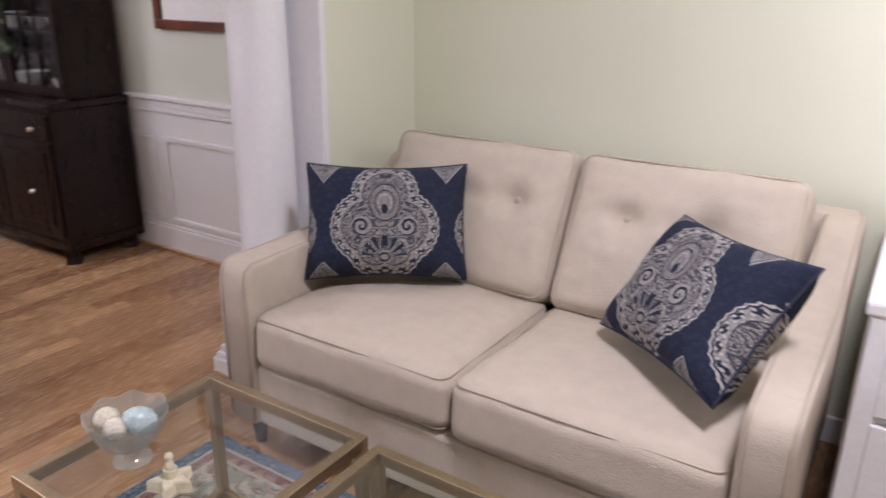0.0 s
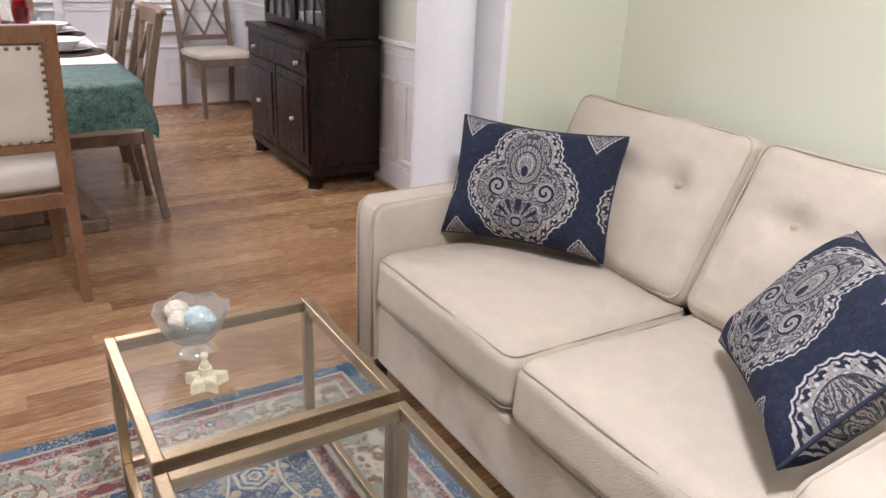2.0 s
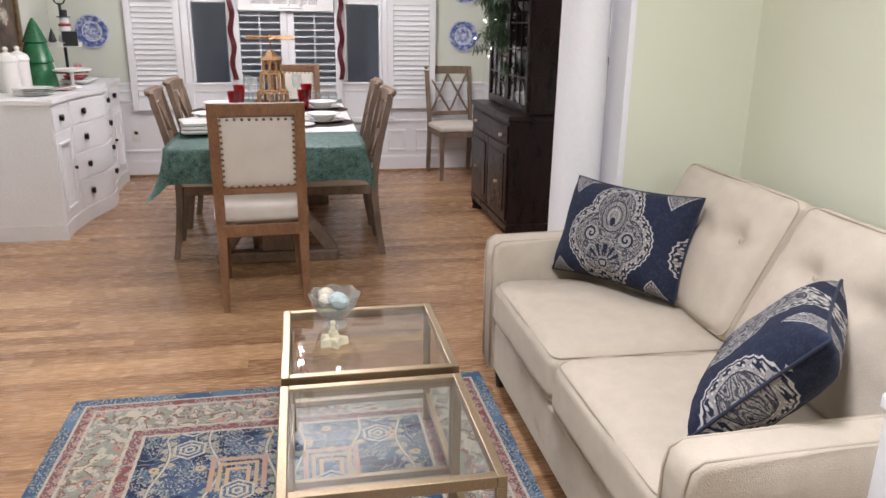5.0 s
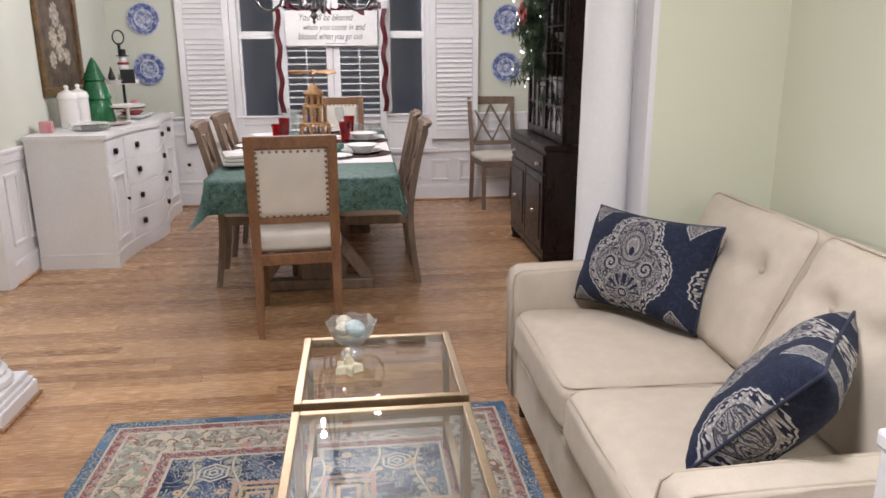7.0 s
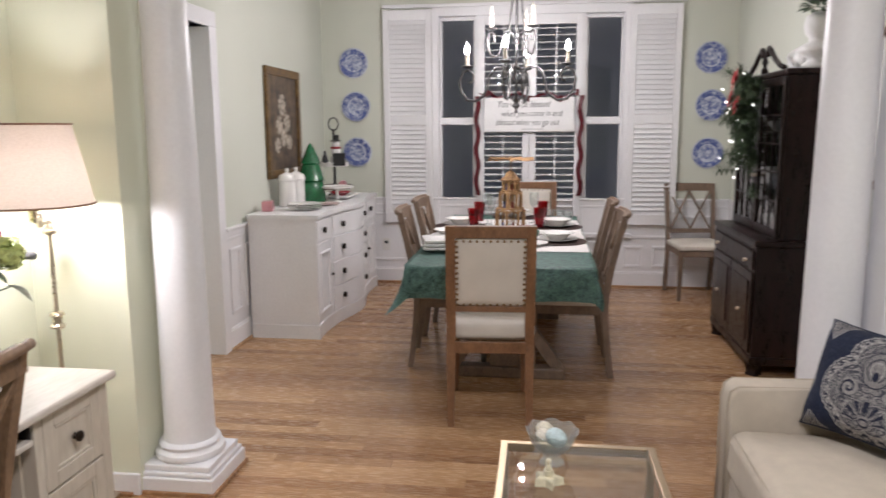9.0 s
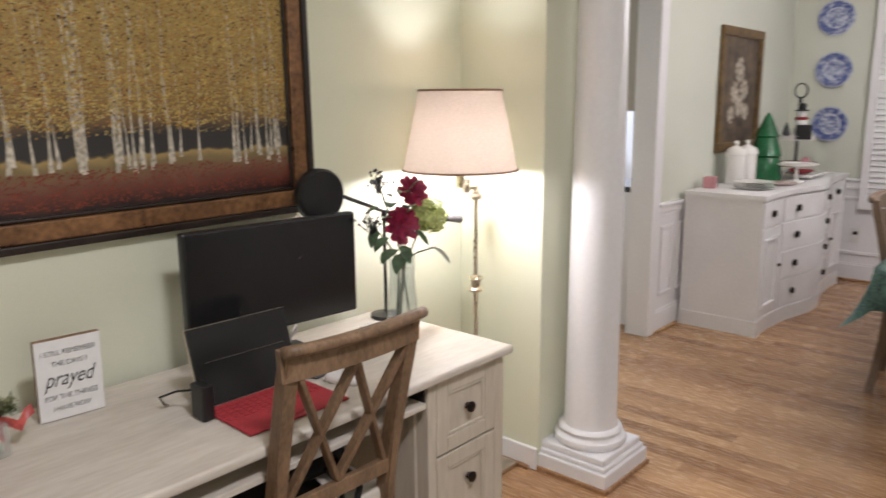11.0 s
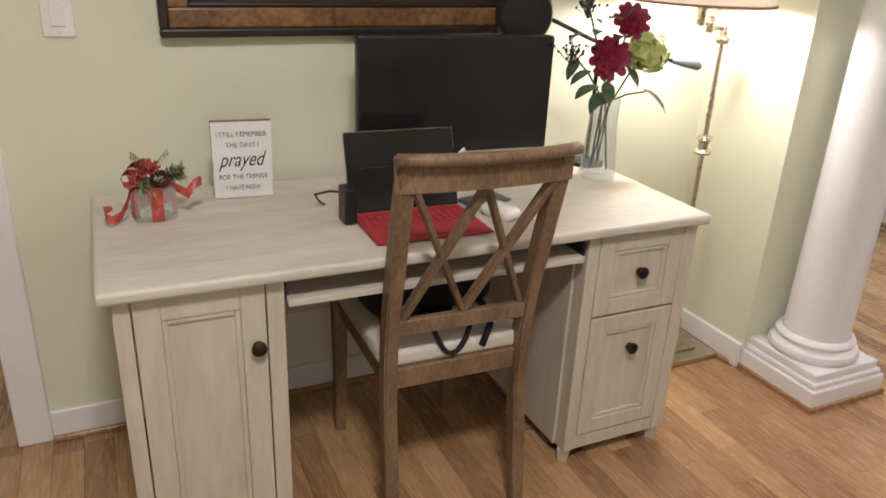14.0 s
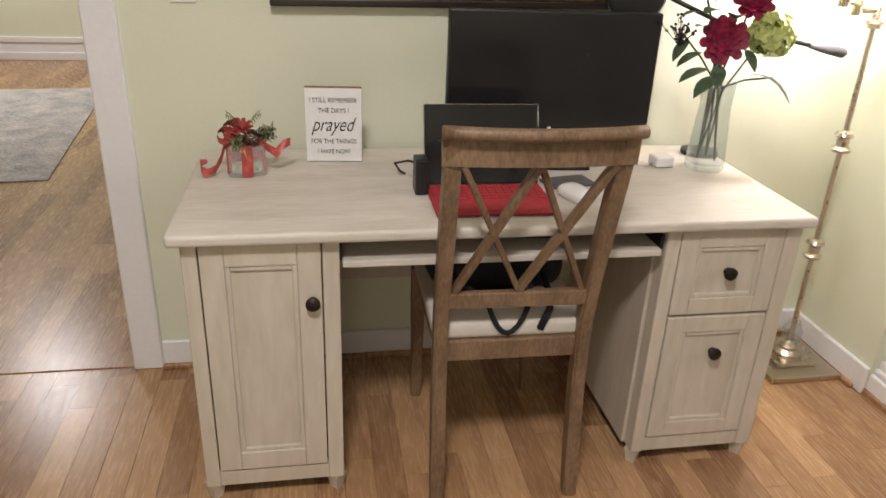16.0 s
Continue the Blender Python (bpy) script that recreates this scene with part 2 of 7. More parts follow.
def bm_tube(bm, pts, r, n=8, closed=False, caps=True):
    """A round tube along points; r may be a list."""
    pts = [Vector(p) for p in pts]
    k = len(pts)
    rs = r if isinstance(r, (list, tuple)) else [r] * k
    rings, last = [], None
    for i, p in enumerate(pts):
        if closed:
            d = pts[(i + 1) % k] - pts[i - 1]
        else:
            d = pts[min(i + 1, k - 1)] - pts[max(i - 1, 0)]
        d = d.normalized() if d.length > 1e-9 else Vector((0, 0, 1))
        if last is None:
            x = d.cross(Vector((0, 0, 1)))
            if x.length < 1e-3:
                x = d.cross(Vector((1, 0, 0)))
        else:
            x = last - d * last.dot(d)
        x.normalize()
        last = x
        y = d.cross(x)
        rings.append([bm.verts.new(p + (x * math.cos(a) + y * math.sin(a)) * rs[i]) for a in (2 * math.pi * j / n for j in range(n))])
    for i in range(k if closed else k - 1):
        q, s = rings[i], rings[(i + 1) % k]
        for j in range(n):
            bm.faces.new((q[j], q[(j + 1) % n], s[(j + 1) % n], s[j]))
    if caps and not closed:
        bm.faces.new(rings[0][::-1])
        bm.faces.new(rings[-1])
    return bm


def tube(pts, r, n=8, closed=False):
    return bm_tube(bmesh.new(), pts, r, n, closed)


def bm_lathe(bm, prof, n=32, at=(0, 0, 0)):
    """Turned form from (radius, height) pairs round z."""
    at = Vector(at)
    rings = []
    for r, z in prof:
        if r < 1e-5:
            rings.append([bm.verts.new(at + Vector((0, 0, z)))])
        else:
            rings.append([bm.verts.new(at + Vector((r * math.cos(a), r * math.sin(a), z))) for a in (2 * math.pi * j / n for j in range(n))])
    for q, s in zip(rings, rings[1:]):
        for j in range(n):
            k = (j + 1) % n
            if len(q) == 1 and len(s) == 1:
                continue
            if len(q) == 1:
                bm.faces.new((q[0], s[k], s[j]))
            elif len(s) == 1:
                bm.faces.new((q[j], q[k], s[0]))
            else:
                bm.faces.new((q[j], q[k], s[k], s[j]))
    return bm


def lathe(prof, n=32, at=(0, 0, 0)):
    return bm_lathe(bmesh.new(), prof, n, at)


def soft_grid(sx, sy, sz, r, crown=0.0, cuts=12, shape=None):
    """A padded block centred on the origin: rounded edges, swelling faces."""
    bm = bmesh.new()
    bmesh.ops.create_cube(bm, size=2.0)
    bmesh.ops.subdivide_edges(bm, edges=bm.edges[:], cuts=cuts, use_grid_fill=True)
    h = Vector((sx / 2, sy / 2, sz / 2))
    for v in bm.verts:
        u = v.co.copy()
        p = Vector((u.x * h.x, u.y * h.y, u.z * h.z))
        inner = Vector(tuple(max(-(h[i] - r), min(h[i] - r, p[i])) for i in range(3)))
        d = p - inner
        if d.length > 1e-9:
            p = inner + d.normalized() * min(r, d.length) if d.length > r or sum(abs(c) > 1e-9 for c in d) > 1 else p
        if abs(u.z) > 0.999:
            p.z += math.copysign(crown * (1 - u.x ** 2) ** 0.7 * (1 - u.y ** 2) ** 0.7, u.z)
        if shape:
            p = shape(p, u)
        v.co = p
    return bm


def part(name, bm, material, parent=None, label="", smooth=False, kind="", flip=True):
    me = bpy.data.meshes.new(name)
    if flip:
        bmesh.ops.recalc_face_normals(bm, faces=bm.faces[:])
    bm.to_mesh(me)
    bm.free()
    me.materials.append(material)
    if smooth:
        me.polygons.foreach_set("use_smooth", [True] * len(me.polygons))
        if smooth == "auto":
            me.set_sharp_from_angle(angle=radians(38))
    ob = new(name, me)
    if parent:
        ob.parent = parent
    if label:
        ob["label"] = label
    if kind:
        ob["kind"] = kind
    return ob


def thing(name, m, label, category, group=""):
    ob = new(name)
    ob.empty_display_size = 0.1
    ob.matrix_world = m
    return tagged(ob, label, category, group)


def rounded_loop(w, h, r, n=5):
    """Points of a rounded rectangle in x and y."""
    pts = []
    for cx, cy, a0 in ((w / 2 - r, h / 2 - r, 0), (-w / 2 + r, h / 2 - r, 90), (-w / 2 + r, -h / 2 + r, 180), (w / 2 - r, -h / 2 + r, 270)):
        for i in range(n + 1):
            a = radians(a0 + 90 * i / n)
            pts.append((cx + r * math.cos(a), cy + r * math.sin(a)))
    return pts


# ---- structure ----
XW, YS, YL, YD, CE = -6.20, 3.32, -0.46, -0.53, 2.75   # window wall, sofa wall, desk wall, dresser wall, ceiling


def setting(name, bm, material, label, category, smooth=False):
    return tagged(part(name, bm, material, smooth=smooth), label, category, "", "structure")


setting("floor", box(-6.6, 5.0, -8.0, 5.6, -0.12, -0.012), GAP, "dark joints under the polished oak strip floor", "floor")
setting("ceiling", box(-6.6, 5.0, -8.0, 5.6, CE, CE + 0.12), CEIL, "plain white painted ceiling", "ceiling")
setting("wall_sofa_side", box(-1.95, 3.6, YS, YS + 0.14, 0, CE), WALL, "sage green painted wall behind the sofa", "wall")
setting("wall_dining_right", box(-6.35, -1.953, YS, YS + 0.14, 0, CE), DWALL, "pale green dining room wall above white panelling", "wall")
setting("wall_living_back", box(3.0, 3.14, -8.0, YS, 0, CE), WALL, "sage green painted wall", "wall")
# desk wall, with an opening to the hall beyond its cased end
bm = bmesh.new()
bm_box(bm, -2.16, 0.44, YL - 0.14, YL, 0, CE)
bm_box(bm, 0.44, 1.75, YL - 0.14, YL, 2.12, CE)
bm_box(bm, 1.75, 3.0, YL - 0.14, YL, 0, CE)
setting("wall_desk_side", bm, WALL, "sage green wall behind the desk with a wide opening to the hall", "wall")
# stub walls and the beam between living and dining room
setting("wall_stub_desk_side", box(-2.16, -1.80, YL, -0.05, 0, CE), WALL, "short sage green wall end beside a white column", "wall")
setting("wall_stub_sofa_side", box(-1.960, -1.80, 2.80, YS, 0, CE), WALL, "short sage green wall end beside the sofa", "wall")
setting("stub_end_casing", box(-1.965, -1.795, 2.776, 2.80, 0, CE), TRIM, "white casing on the wall end behind the column", "trim")
setting("beam", box(-2.13, -1.83, -0.05, 2.776, 2.42, CE), TRIM, "white painted beam over the wide opening", "beam")
# dining room: left wall with the kitchen opening, window wall
setting("wall_dining_left", box(-6.35, -3.69, YD - 0.13, YD, 0, CE), DWALL, "pale green dining room wall above white panelling", "wall")
setting("wall_over_kitchen_opening", box(-3.69, -2.16, YD - 0.13, YD, 2.15, CE), DWALL, "wall over the opening to the kitchen", "wall")
bm = bmesh.new()
bm_box(bm, XW - 0.16, XW, YD - 0.13, 0.60, 0, CE)
bm_box(bm, XW - 0.16, XW, 2.33, YS + 0.14, 0, CE)
bm_box(bm, XW - 0.16, XW, 0.60, 2.33, 0, 0.52)
bm_box(bm, XW - 0.16, XW, 0.60, 2.33, 2.55, CE)
setting("wall_window_side", bm, DWALL, "pale green wall with a tall triple window", "wall")
# hall and kitchen beyond
setting("wall_hall_far", box(0.0, 3.0, -6.0, -5.88, 0, CE), WALL, "hall wall with a white chair rail", "wall")
setting("wall_kitchen_side", box(-3.99, -3.85, -2.6, YD - 0.13, 0, 0.92), TRIM, "low white wall under the kitchen pass-through", "wall")
setting("wall_kitchen_far", box(-6.35, -2.16, -4.1, -4.0, 0, CE), TRIM, "pale kitchen wall", "wall")
setting("wall_kitchen_end", box(-6.35, -6.2, -4.0, YD - 0.13, 0, CE), TRIM, "pale kitchen wall", "wall")
setting("wall_between_kitchen_and_hall", box(-2.16, -2.02, -8.0, YL - 0.14, 0, CE), WALL, "inner wall of the hall", "wall")


def column(y):
    """A white round column on a stepped square base."""
    c = thing("column", pose(-1.975, y, 0), "white painted round column on a stepped square plinth", "column", "columns of the opening")
    for a, z0, z1 in ((0.172, 0.0, 0.074), (0.162, 0.074, 0.094), (0.150, 0.094, 0.122)):
        part("plinth", box(-a, a, -a, a, z0, z1, 0.006), TRIM, c)
    part("base_ring", lathe([(0, 0.122), (0.138, 0.122), (0.145, 0.130), (0.147, 0.141), (0.142, 0.153), (0.130, 0.158), (0.123, 0.166), (0.125, 0.176), (0.130, 0.182), (0.124, 0.192), (0.112, 0.198)], 48), TRIM, c, smooth="auto")
    part("shaft", lathe([(0.112, 0.196), (0.106, 0.23), (0.103, 0.6), (0.098, 1.3), (0.091, 2.0), (0.088, 2.30), (0.098, 2.31), (0.098, 2.33), (0.088, 2.335), (0.115, 2.37), (0.115, 2.42)], 48), TRIM, c, smooth="auto")
    part("shoe_moulding", box(-0.182, 0.182, -0.182, 0.182, -0.01, 0.018, 0.006), OAK, c, "varnished oak shoe moulding")
    return c


column(0.085)
column(2.67)

# ---- living room: sofa ----
def rumple(p, u):
    """Slight unevenness of stuffed fabric."""
    n = noise.noise(Vector((p.x * 6, p.y * 6, p.z * 6 + 3))) + 0.45 * noise.noise(Vector((p.x * 15, p.y * 24, p.z * 9)))
    return p + Vector((0.25 * u.x, 0.25 * u.y, u.z)) * n * 0.0095


def sofa():
    s = thing("sofa", pose(0, 0, 0), "cream linen two-seat sofa with button-tufted back cushions", "sofa")
    x0, x1, f, b = -1.745, -0.165, 2.235, 3.24
    # base and rails
    part("base", box(x0 + 0.02, x1 - 0.02, f + 0.03, b - 0.05, 0.10, 0.31, 0.015), CREAM, s)
    part("front_rail", box(x0 + 0.115, x1 - 0.105, f + 0.012, f + 0.07, 0.105, 0.305, 0.012), CREAM, s)
    part("back", beam_slab(x0 + 0.02, x1 - 0.02), CREAM, s, smooth="auto")
    for inner, outer in ((x0 + 0.118, x0), (x1 - 0.108, x1)):
        a, c = min(inner, outer), max(inner, outer)
        bm = bmesh.new()
        prof = [(f, 0.105), (f - 0.004, 0.56), (f + 0.004, 0.605), (f + 0.03, 0.625), (f + 0.30, 0.628), (f + 0.62, 0.630), (f + 0.69, 0.640), (f + 0.74, 0.69), (f + 0.81, 0.765), (f + 0.85, 0.793), (f + 0.90, 0.80), (b - 0.02, 0.795), (b, 0.105)]
        vs = [[bm.verts.new((x, y, z)) for y, z in prof] for x in (a, c)]
        n = len(prof)
        for i in range(n):
            bm.faces.new((vs[0][i], vs[0][(i + 1) % n], vs[1][(i + 1) % n], vs[1][i]))
        bm.faces.new(vs[0][::-1])
        bm.faces.new(vs[1])
        bmesh.ops.bevel(bm, geom=[e for e in bm.edges if abs(e.verts[0].co.x - e.verts[1].co.x) < 1e-6], offset=0.022, segments=4, profile=0.6, affect="EDGES")
        arm = part("arm", bm, CREAM, s, smooth=True)
        for x in (a + 0.012, c - 0.012):
            part("piping", tube([(x, f - 0.003, 0.12), (x, f - 0.007, 0.45), (x, f - 0.005, 0.565), (x, f + 0.003, 0.607), (x, f + 0.03, 0.624)] + [(x, y, z - 0.001) for y, z in prof[4:11]], 0.0035, 6), PIPE, arm, smooth=True)
    for x in (x0 + 0.06, x1 - 0.06):
        for y in (f + 0.06, b - 0.10):
            part("leg", lathe([(0, 0), (0.018, 0), (0.030, 0.11), (0, 0.11)], 12, (x, y, 0)), LEGDARK, s, "dark tapered wooden leg", smooth="auto")
    mid = -0.944
    for a, c in ((x0 + 0.118, mid - 0.002), (mid + 0.002, x1 - 0.108)):
        w, d, h = c - a, 0.62, 0.165
        cush = part("seat_cushion", soft_grid(w, d, h, 0.042, 0.030, 22, rumple), CREAM, s, smooth=True)
        cush.matrix_basis = pose((a + c) / 2, f - 0.004 + d / 2, 0.310 + h / 2, -1.0)
        for z in (h / 2 - 0.012, -h / 2 + 0.012):
            part("piping", tube([(x, y, z) for x, y in rounded_loop(w - 0.023, d - 0.023, 0.034)], 0.0030, 6, True), PIPE, cush, smooth=True)
    for a, c, bt in ((x0 + 0.120, mid - 0.004, (-1.36, -1.114)), (mid + 0.004, x1 - 0.125, (-0.755, -0.52))):
        w, h, d = c - a, 0.49, 0.17
        xs = [(q - (a + c) / 2) for q in bt]

        def tuft(p, u, xs=xs, w=w):
            if u.z > 0.999:
                for q in xs:
                    dx, dy = p.x - q, p.y - 0.055
                    p.z -= 0.030 * math.exp(-(dx * dx + dy * dy) / 0.0016) + 0.012 * math.exp(-(dx * dx + dy * dy) / 0.008)
                p.z -= 0.010 * math.exp(-((p.y - 0.055) ** 2) / 0.0009) * (1 if xs[0] < p.x < xs[1] else math.exp(-(min(abs(p.x - xs[0]), abs(p.x - xs[1])) ** 2) / 0.01))
            return rumple(p, u)
        cush = part("back_cushion", soft_grid(w, h, d, 0.045, 0.050, 30, tuft), CREAM, s, smooth=True)
        cush.matrix_basis = pose((a + c) / 2, 2.950, 0.672, 64)
        for z in (d / 2 - 0.014, -d / 2 + 0.014):
            part("piping", tube([(x, y, z) for x, y in rounded_loop(w - 0.023, h - 0.023, 0.036)], 0.0030, 6, True), PIPE, cush, smooth=True)
        for q in xs:
            part("button", lathe([(0, 0.004), (0.009, 0.002), (0.0115, -0.003), (0.009, -0.008)], 14, (q, 0.055, d / 2 - 0.008)), PIPE, cush, smooth=True)
    return s


def beam_slab(x0, x1):
    """The sofa's leaning back panel."""
    bm = bmesh.new()
    prof = [(3.02, 0.25), (3.12, 0.77), (3.14, 0.80), (3.18, 0.81), (3.23, 0.80), (3.24, 0.11), (3.02, 0.11)]
    vs = [[bm.verts.new((x, y, z)) for y, z in prof] for x in (x0, x1)]
    n = len(prof)
    for i in range(n):
        bm.faces.new((vs[0][i], vs[0][(i + 1) % n], vs[1][(i + 1) % n], vs[1][i]))
    bm.faces.new(vs[0][::-1])
    bm.faces.new(vs[1])
    return bm


sofa()


# ---- coffee tables ----
def coffee_table(x0, x1, y0, y1, h):
    t = thing("coffee_table", pose((x0 + x1) / 2, (y0 + y1) / 2, 0), "square glass-topped coffee table with a champagne brass frame", "coffee table", "coffee tables on the rug")
    a, b, k = (x1 - x0) / 2, (y1 - y0) / 2, 0.024
    for s in (-1, 1):
        part("top_rail", box(-a, a, s * (b - k / 2) - k / 2, s * (b - k / 2) + k / 2, h - 0.030, h, 0.0025), BRASS, t)
        part("top_rail", box(s * (a - k / 2) - k / 2, s * (a - k / 2) + k / 2, -b + k, b - k, h - 0.030, h, 0.0025), BRASS, t)
        part("foot_rail", box(-a + k, a - k, s * (b - k / 2) - 0.009, s * (b - k / 2) + 0.009, 0.10, 0.122, 0.002), BRASS, t)
        part("foot_rail", box(s * (a - k / 2) - 0.009, s * (a - k / 2) + 0.009, -b + k, b - k, 0.10, 0.122, 0.002), BRASS, t)
        for q in (-1, 1):
            part("leg", box(s * (a - k / 2) - k / 2, s * (a - k / 2) + k / 2, q * (b - k / 2) - k / 2, q * (b - k / 2) + k / 2, 0.008, h - 0.030, 0.002), BRASS, t)
    part("glass_top", box(-a + k - 0.004, a - k + 0.004, -b + k - 0.004, b - k + 0.004, h - 0.010, h - 0.003), TABLEGLASS, t, "clear glass top").visible_shadow = False
    return t


coffee_table(-1.475, -0.972, 1.460, 1.965, 0.462)
coffee_table(-0.948, -0.440, 1.458, 1.963, 0.452)


# ---- desk ----
def panel_front(parent, name, x0, x1, z0, z1, y, knob, rail=0.055):
    """A framed front with a recessed field, in the plane y, and its knob."""
    bm = bmesh.new()
    bm_box(bm, x0, x0 + rail, y - 0.018, y, z0, z1, 0.003)
    bm_box(bm, x1 - rail, x1, y - 0.018, y, z0, z1, 0.003)
    bm_box(bm, x0 + rail, x1 - rail, y - 0.018, y, z1 - rail, z1, 0.003)
    bm_box(bm, x0 + rail, x1 - rail, y - 0.018, y, z0, z0 + rail, 0.003)
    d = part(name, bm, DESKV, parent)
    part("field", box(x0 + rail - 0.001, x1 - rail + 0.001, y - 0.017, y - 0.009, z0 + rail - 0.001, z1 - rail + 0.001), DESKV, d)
    bm = bmesh.new()
    q = 0.012
    for a in ((x0 + rail, x0 + rail + q, z0 + rail, z1 - rail), (x1 - rail - q, x1 - rail, z0 + rail, z1 - rail), (x0 + rail + q, x1 - rail - q, z1 - rail - q, z1 - rail), (x0 + rail + q, x1 - rail - q, z0 + rail, z0 + rail + q)):
        bm_box(bm, a[0], a[1], y - 0.010, y - 0.003, a[2], a[3], 0.003)
    part("moulding", bm, DESKV, d)
    kb = lathe([(0, 0.026), (0.010, 0.026), (0.0165, 0.021), (0.017, 0.015), (0.012, 0.010), (0.007, 0.006), (0.011, 0.0), (0, 0)], 20)
    kb.transform(pose(knob[0], y, knob[1], -90))
    part("knob", kb, KNOB, d, "round dark bronze knob", smooth="auto")
    return d


def desk():
    d = thing("desk", pose(0, 0, 0), "chalked oak computer desk with a door and two drawers", "desk")
    f, b = 0.216, -0.415
    bm = box(-1.260, 0.249, b, f, 0.708, 0.735, 0.009, 3)
    part("desktop", bm, DESKM, d)
    y = 0.184
    # left pedestal
    for x0, x1 in ((0.190, 0.224), (-0.114, -0.076)):
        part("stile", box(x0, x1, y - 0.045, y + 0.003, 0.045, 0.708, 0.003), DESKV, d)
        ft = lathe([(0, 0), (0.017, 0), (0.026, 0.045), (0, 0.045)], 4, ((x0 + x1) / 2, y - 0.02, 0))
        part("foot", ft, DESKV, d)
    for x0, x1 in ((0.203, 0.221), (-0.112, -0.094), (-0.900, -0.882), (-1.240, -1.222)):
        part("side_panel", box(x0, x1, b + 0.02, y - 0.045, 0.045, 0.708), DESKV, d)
    part("plinth_rail", box(-0.076, 0.190, y - 0.025, y, 0.045, 0.088, 0.002), DESKV, d)
    panel_front(d, "cabinet_door", -0.073, 0.187, 0.093, 0.700, y + 0.004, (-0.052, 0.557), 0.052)
    # right pedestal
    for x0, x1 in ((-0.925, -0.890), (-1.243, -1.200)):
        part("stile", box(x0, x1, y - 0.045, y + 0.003, 0.045, 0.708, 0.003), DESKV, d)
        part("foot", lathe([(0, 0), (0.017, 0), (0.026, 0.045), (0, 0.045)], 4, ((x0 + x1) / 2, y - 0.02, 0)), DESKV, d)
    part("plinth_rail", box(-1.200, -0.925, y - 0.025, y, 0.045, 0.088, 0.002), DESKV, d)
    panel_front(d, "drawer", -1.197, -0.928, 0.470, 0.700, y + 0.004, (-1.062, 0.589), 0.046)
    panel_front(d, "drawer", -1.197, -0.928, 0.093, 0.463, y + 0.004, (-1.066, 0.359), 0.046)
    # keyboard shelf, back panel
    part("keyboard_shelf", box(-0.875, -0.120, -0.20, y + 0.012, 0.640, 0.657, 0.003), DESKM, d)
    for x0, x1 in ((-0.882, -0.876), (-0.119, -0.113)):
        part("shelf_runner", box(x0, x1, -0.20, y, 0.655, 0.690), BLACK, d, "black metal runner")
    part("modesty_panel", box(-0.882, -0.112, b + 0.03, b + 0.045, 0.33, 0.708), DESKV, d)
    return d


desk()


